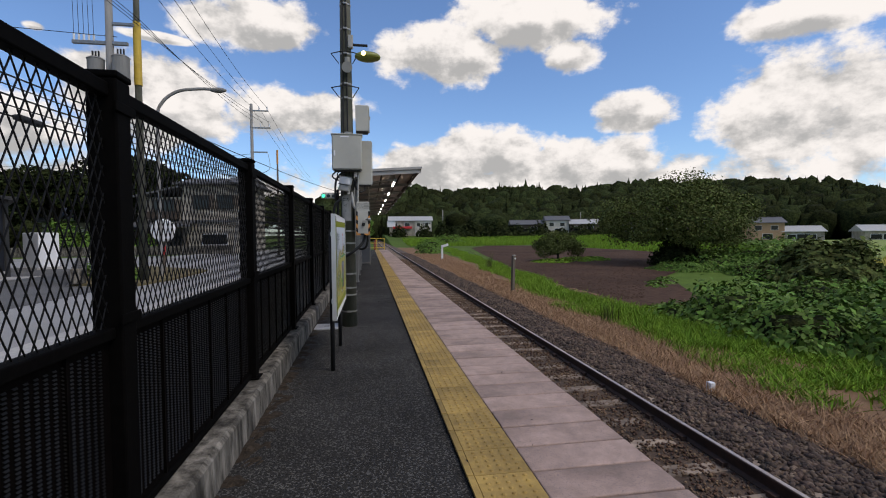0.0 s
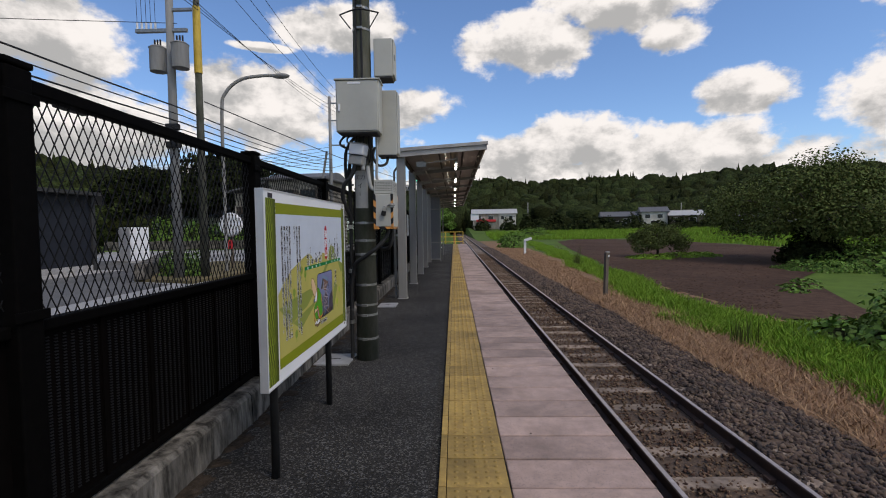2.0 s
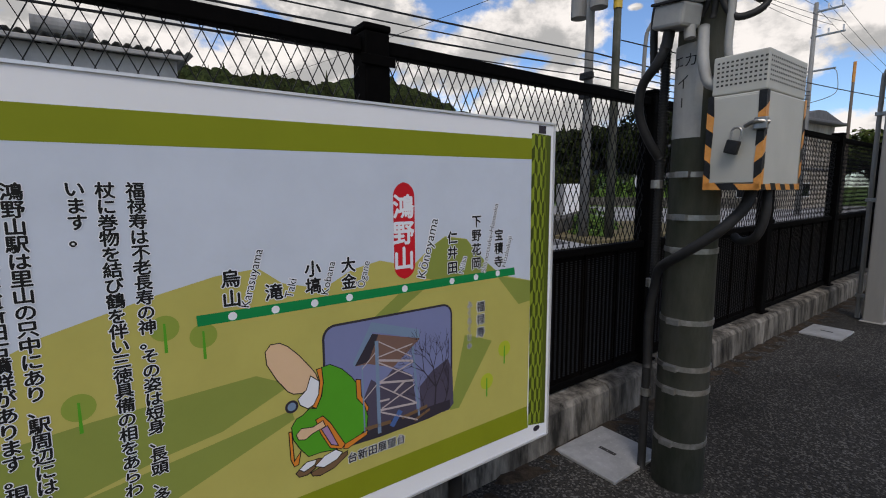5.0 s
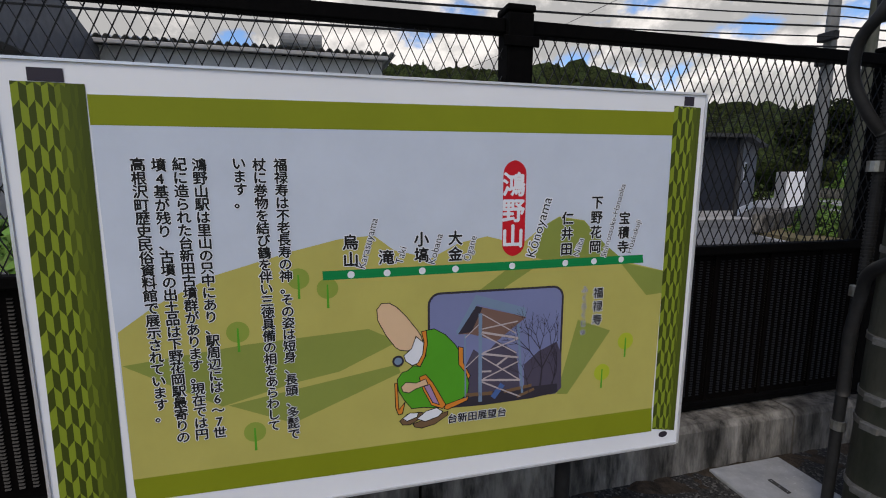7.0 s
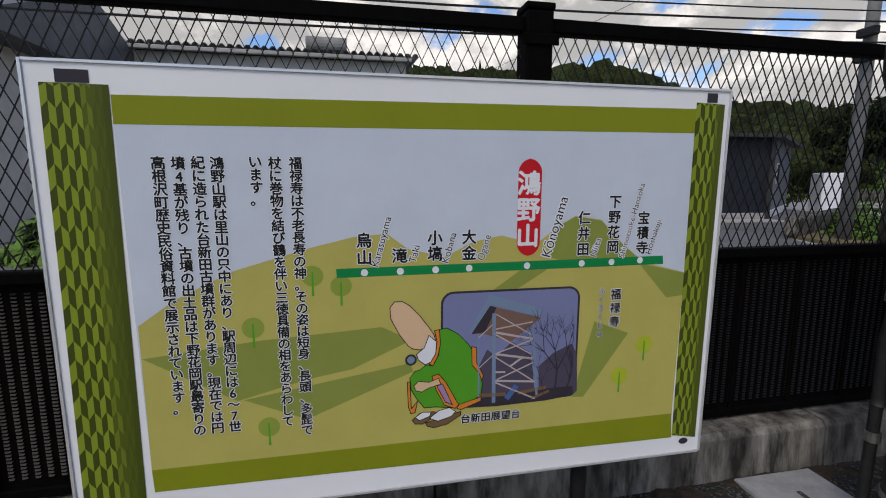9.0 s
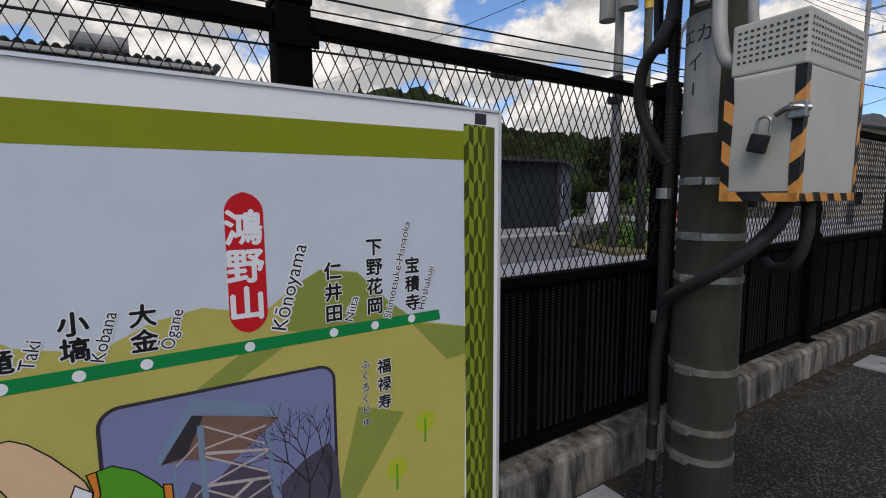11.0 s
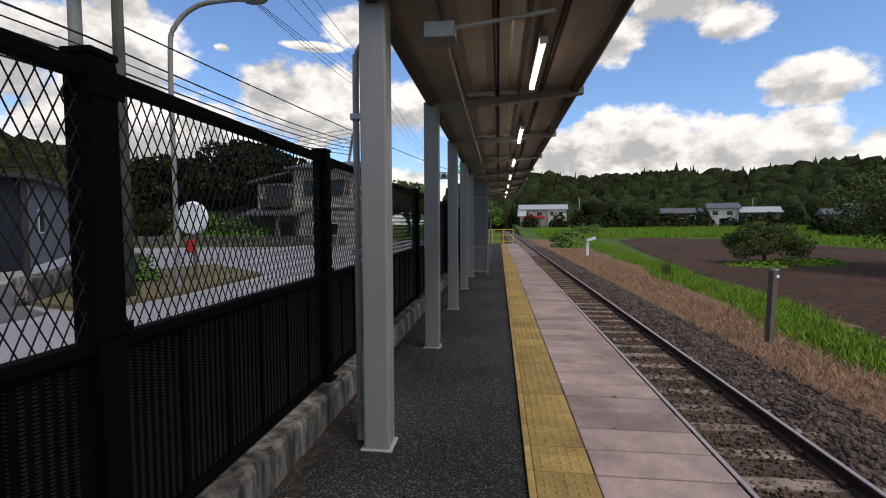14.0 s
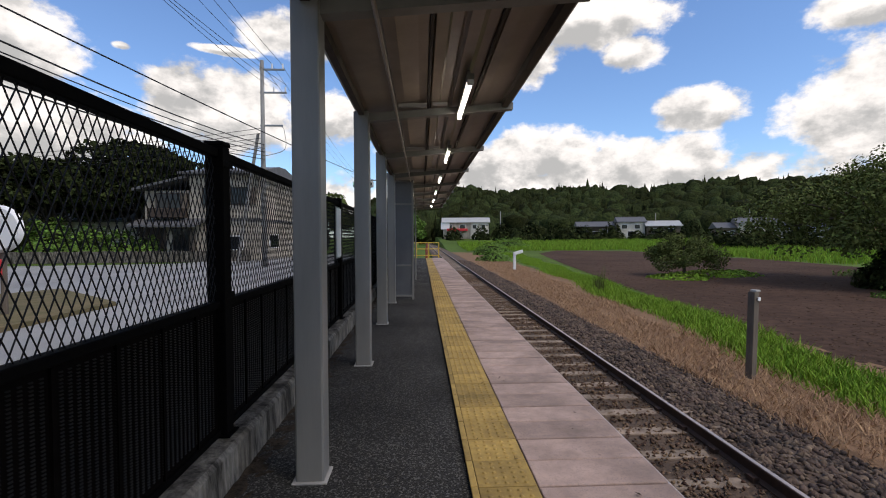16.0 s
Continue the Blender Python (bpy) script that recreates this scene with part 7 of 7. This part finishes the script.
hill("hill_east", -8, 75, 195, 330, far_el, 10, "low wooded hill beyond the fields")
forest("hill_wood", "dark mixed wood covering the low hill", 2600, ridge_spot(-6, 70, 195, 330, far_el, 9.5), 6, 11, 0.35)
forest("house_wood", "dark trees standing round the far houses", 20, ridge_spot(6, 52, 160, 180, lambda a: 1.6, 6), 4, 7.5, 0.05)
forest("foot_wood", "dark trees at the foot of the hill", 130, ridge_spot(-4, 60, 178, 196, lambda a: 2.6, 9), 6, 10, 0.1)
hill("hill_west", -100, -30, 75, 130, west_el, 8, "wooded hill behind the yard")
forest("west_wood", "dense dark green wood on the hill behind the yard", 1300, ridge_spot(-98, -32, 75, 130, west_el, 6.8), 4.5, 8, 0.2)
forest("west_tops", "dark green treetops of the wood behind the yard", 4500, ridge_spot(-98, -32, 75, 130, west_el, 2.6), 1.2, 2.8, 0.0)
forest("hill_tops", "dark treetops of the wood on the low hill", 3500, ridge_spot(-6, 70, 195, 330, far_el, 3.6), 1.8, 4.0, 0.0)

# far houses on the rise
for x, y, w, h, wall, roof, lab in ((9.7, 154.7, 8.2, 5.0, "oldplaster", "metalroof", "white roadside shop house with a red awning beyond the track"), (16.6, 154, 5.4, 5.0, "plaster", "metalroof", "white gabled house next to the shop"),
                                    (59, 143.5, 7, 4.6, "plaster", "rooftile", "pale two-storey farmhouse at the wood's edge"), (50, 147, 10, 3.4, "darkwood", "rooftile", "dark open farm shed at the wood's edge"), (66.5, 140, 8.5, 3.4, "wood", "metalroof", "weathered barn with a pale roof"),
                                    (86, 129, 9.5, 4.6, "plaster", "rooftile", "white two-storey house with a grey roof"), (93.5, 123.6, 9.5, 3.6, "metalroof", "blueroof", "low house under a bright blue roof"), (80, 133, 4.6, 3.0, "wood", "rooftile", "small dark wooden outbuilding"),
                                    (102.7, 109.3, 7.5, 4.8, "tan_wall", "rooftile", "tan two-storey house with dark roof panels"), (110, 106, 9, 2.6, "oldplaster", "metalroof", "long pale farm building"), (120, 93, 10, 2.6, "oldplaster", "metalroof", "pale metal barn by the rice field")):
    if "tan_wall" not in M:
        M["tan_wall"] = material("tan_wall", (0.42, 0.27, 0.16), (0.36, 0.23, 0.14), 1, 0.9)
    z = ground_height(x, y) - 0.05
    hh = house("house", lab, x, y, z, w, 7.0, h, -math.degrees(math.atan2(x, y)) * 0.6, wall, roof, 0.42, 0.5, [("s", -w * 0.28, h - 1.9, w * 0.2, 1.1), ("s", w * 0.2, h - 1.9, w * 0.2, 1.1), ("s", 0, 0.6, w * 0.3, 1.3)], group="far houses")
    if x < 11:
        part("awning", box((-3.0, -4.4, 2.4), (3.2, -3.5, 3.1), 0.05), M["red"], hh, "red shop awning")
        part("sign", box((-4.8, -3.75, 2.9), (-2.2, -3.6, 5.0), 0.03), M["white"], hh)
for x, y, h in ((25.5, 168, 9), (103.5, 156, 9), (78, 166, 8), (150, 140, 9.5), (158, 138, 7)):
    utility("utility_pole", "far grey utility pole among the houses", x, y, h + 1.5, 0.2)

# lineside posts
def stake(x, y, h):
    t = thing("lineside_post", "weathered square wooden lineside post with a pale cap", "post", at=(x, y, ground_height(x, y)))
    part("shaft", box((-0.065, -0.065, -0.1), (0.065, 0.065, h), 0.012, m=pose(0, 0, 0, 0, 2, 20)), M["wood"], t)
    part("cap", box((-0.06, -0.06, h), (0.06, 0.06, h + 0.035), 0.01, m=pose(0.03, 0, 0, 0, 2, 20)), M["kerbstone"], t)
    part("dial", box((-0.035, -0.085, h - 0.16), (0.035, -0.07, h - 0.09), 0.005, m=pose(0.03, 0, 0, 0, 2, 20)), M["white"], t)


stake(6.15, 19.75, 1.62)
gp = thing("gradient_post", "white gradient post with one slanted arm beside the track", "gradient post", at=(7.2, 47.8, -1.2))
part("post", box((-0.1, -0.1, 0), (0.1, 0.1, 1.45), 0.02), M["white"], gp)
part("arm", box((0.0, -0.06, -0.13), (0.75, 0.06, 0.11), 0.02, m=pose(-0.1, -0.16, 1.35, 0, -16, 0)), M["white"], gp)
tagged(link("marker_stone", box((5.35, 6.6, -1.2), (5.45, 6.7, -0.97), 0.015), M["white"]), "small white concrete marker beside the ballast", "marker")
for x, y, h in ((8.6, 33.5, 1.1), (8.8, 34.4, 0.8), (6.8, 12.5, 0.6)):
    base = place(np.column_stack([gen.normal(x, 0.12, 60), gen.normal(y, 0.12, 60)]))
    grass_patch("weed", "tall dry-stemmed weed on the bank", base, h, 0.008, M["leaf"], 0.15)

# ---- small pieces of platform and track ----
tile_bm = box((0.0, 0.0, -0.012), (0.350, 0.315, 0.0), 0.003)
tv, tf = [], []
for i in range(5):
    for j in range(5):
        cx, cy = 0.055 + i * 0.060, 0.037 + j * 0.060
        b = len(tv)
        for r, z in ((0.0150, 0.0), (0.0085, 0.008)):
            tv.extend([(cx + r * math.cos(a * math.pi / 4), cy + r * math.sin(a * math.pi / 4), z) for a in range(8)])
        tf.extend([(b + k, b + (k + 1) % 8, b + 8 + (k + 1) % 8, b + 8 + k) for k in range(8)])
        tf.append(tuple(b + 8 + k for k in range(8)))
me = bpy.data.meshes.new("tile")
tile_bm.to_mesh(me)
tile_bm.free()
b0 = [tuple(v.co) for v in me.vertices]
f0 = [tuple(p_.vertices) for p_ in me.polygons]
me.clear_geometry()
me.from_pydata(b0 + tv, [], f0 + [tuple(i + len(b0) for i in q) for q in tf])
me.materials.append(M["tactile"])
bar_bm = box((0.0, 0.0, -0.012), (0.042, 0.315, 0.006), 0.004)
bar_me = bpy.data.meshes.new("guide_bar")
bar_bm.to_mesh(bar_me)
bar_bm.free()
bar_me.materials.append(M["tactile"])
slab_bm = box((0.0, 0.0, -0.05), (0.79, 0.306, 0.0), 0.008)
slab_me = bpy.data.meshes.new("slab")
slab_bm.to_mesh(slab_me)
slab_bm.free()
slab_me.materials.append(M["slab"])
y = 12.305 - 0.3219 * 41
while y < PLAT_END - 0.3:
    jz = rng.uniform(-0.0015, 0.0015)
    o = new("tile", me)
    o.parent, o.location = TACTILE, (0.602, y, 0.004 + jz)
    o = new("guide_bar", bar_me)
    o.parent, o.location = TACTILE, (0.556, y, 0.003)
    o = new("slab", slab_me)
    o.parent, o.location = EDGE, (0.960 + rng.uniform(-0.002, 0.002), y, 0.002 + jz * 1.5)
    y += 0.3219
s_me = sleeper_mesh()
y = -2.0
while y < 150:
    o = new("sleeper", s_me)
    o.parent = TRACK
    o.matrix_local = pose(3.095 + rng.uniform(-0.04, 0.04), y, -0.966 + rng.uniform(-0.016, 0.010), 0, 0, rng.uniform(-1.2, 1.2))
    y += 0.62 if y < 60 else 0.75
# rail chairs and spikes
V, F = [], []
y = -2.0
while y < 40:
    for rx in RAILS:
        for s in (-1, 1):
            b = len(V)
            c = (rx + s * 0.075, y, -0.945)
            V.extend([(c[0] + a, c[1] + d, c[2] + e) for a in (-0.03, 0.03) for d in (-0.05, 0.05) for e in (-0.03, 0.025)])
            F.extend([(b, b + 1, b + 3, b + 2), (b + 4, b + 6, b + 7, b + 5), (b, b + 4, b + 5, b + 1), (b + 2, b + 3, b + 7, b + 6), (b + 1, b + 5, b + 7, b + 3)])
    y += 0.62
raw("rail_fastening", V, F, M["rail"], TRACK)["kind"] = "stuff"


def stones(name, label, n, x0, x1, y1, s0, s1, dz=0.0, bias=1.6, mat="ballast"):
    p = scatter(n, x0, x1, 0.5, y1, bias)
    base = np.array([(1, 0, 0), (-1, 0, 0), (0, 1, 0), (0, -1, 0), (0, 0, 1), (0, 0, -1)], float)
    fc = np.array([(0, 2, 4), (2, 1, 4), (1, 3, 4), (3, 0, 4), (2, 0, 5), (1, 2, 5), (3, 1, 5), (0, 3, 5)])
    s = gen.uniform(s0, s1, (n, 1, 1)) * (1 + p[:, 1][:, None, None] * 0.01)
    v = base[None] * s * gen.uniform(0.6, 1.3, (n, 6, 1)) + gen.normal(0, 0.2, (n, 6, 3)) * s
    v[:, :, 2] *= 0.75
    z = -0.965 - np.maximum(0, p[:, 0] - 4.3) * 0.16 + dz
    v += np.column_stack([p, z])[:, None, :]
    f = (fc[None] + 6 * np.arange(n)[:, None, None]).reshape(-1, 3)
    mass(name, [v.reshape(-1, 3)], [f], M[mat], label, "ballast")


stones("ballast", "coarse dark grey-brown ballast beside the rail", 30000, 3.80, 5.55, 60, 0.022, 0.050, 0.0, 1.5)
stones("ballast", "dirty brown ballast between and under the rails", 26000, 1.72, 3.6, 45, 0.010, 0.026, -0.004, 1.5, "dirtstone")

# dirt gathered along the foot of the low wall, and fallen leaves
bm = grid(-0.9, -0.55, -6, 44, 14, 1200, lambda x, y: 0.004 - 0.02 * max(0.0, (x + 0.82) / 0.25) + 0.016 * noise.noise((x * 9, y * 9, 0)) + 0.010 * noise.noise((x * 31, y * 31, 4)))
tagged(link("wall_foot_dirt", bm, M["litter"]), "dark dirt and leaf litter along the wall's foot", "dirt", kind="stuff")
lp = np.column_stack([gen.uniform(-0.7, 1.68, 130), gen.uniform(0.5, 26, 130), np.full(130, 0.012)])
lp[:6] = [(1.38, 12.94, 0.012), (1.22, 12.3, 0.012), (1.5, 14.1, 0.012), (1.1, 16.2, 0.012), (0.2, 9.9, 0.012), (-0.1, 11.3, 0.012)]
q, f = leaves(lp, np.tile([0.0, 0.0, 1.0], (130, 1)), 0.014, 0.25, 0.5)
q[:24] = lp[:6].repeat(4, 0) + (q[:24] - lp[:6].repeat(4, 0)) * 2.2
mass("fallen_leaf", [q], [f], M["litter"], "small dead leaves scattered on the platform", "leaves")

# ---- the roadside, the fields and the board stand half a degree off the platform's line ----
IN_LINE = {"camera", "sun", "ground", "platform", "platform_edge", "tactile_paving", "kerb_wall", "rail", "ballast_bed", "railway_track", "fence", "platform_canopy", "canopy_lamp", "column_conduit", "column_clip",
           "junction_box", "canopy_conduit", "waiting_shelter", "bench", "notice_panel", "end_barrier", "ramp_rail", "bank", "dry_grass", "ballast", "wall_foot_dirt", "fallen_leaf", "track_weed"}
for ob in [o for o in scene.objects if o.parent is None and o.name.split(".")[0] not in IN_LINE]:
    ob.matrix_basis = SITE @ ob.matrix_basis
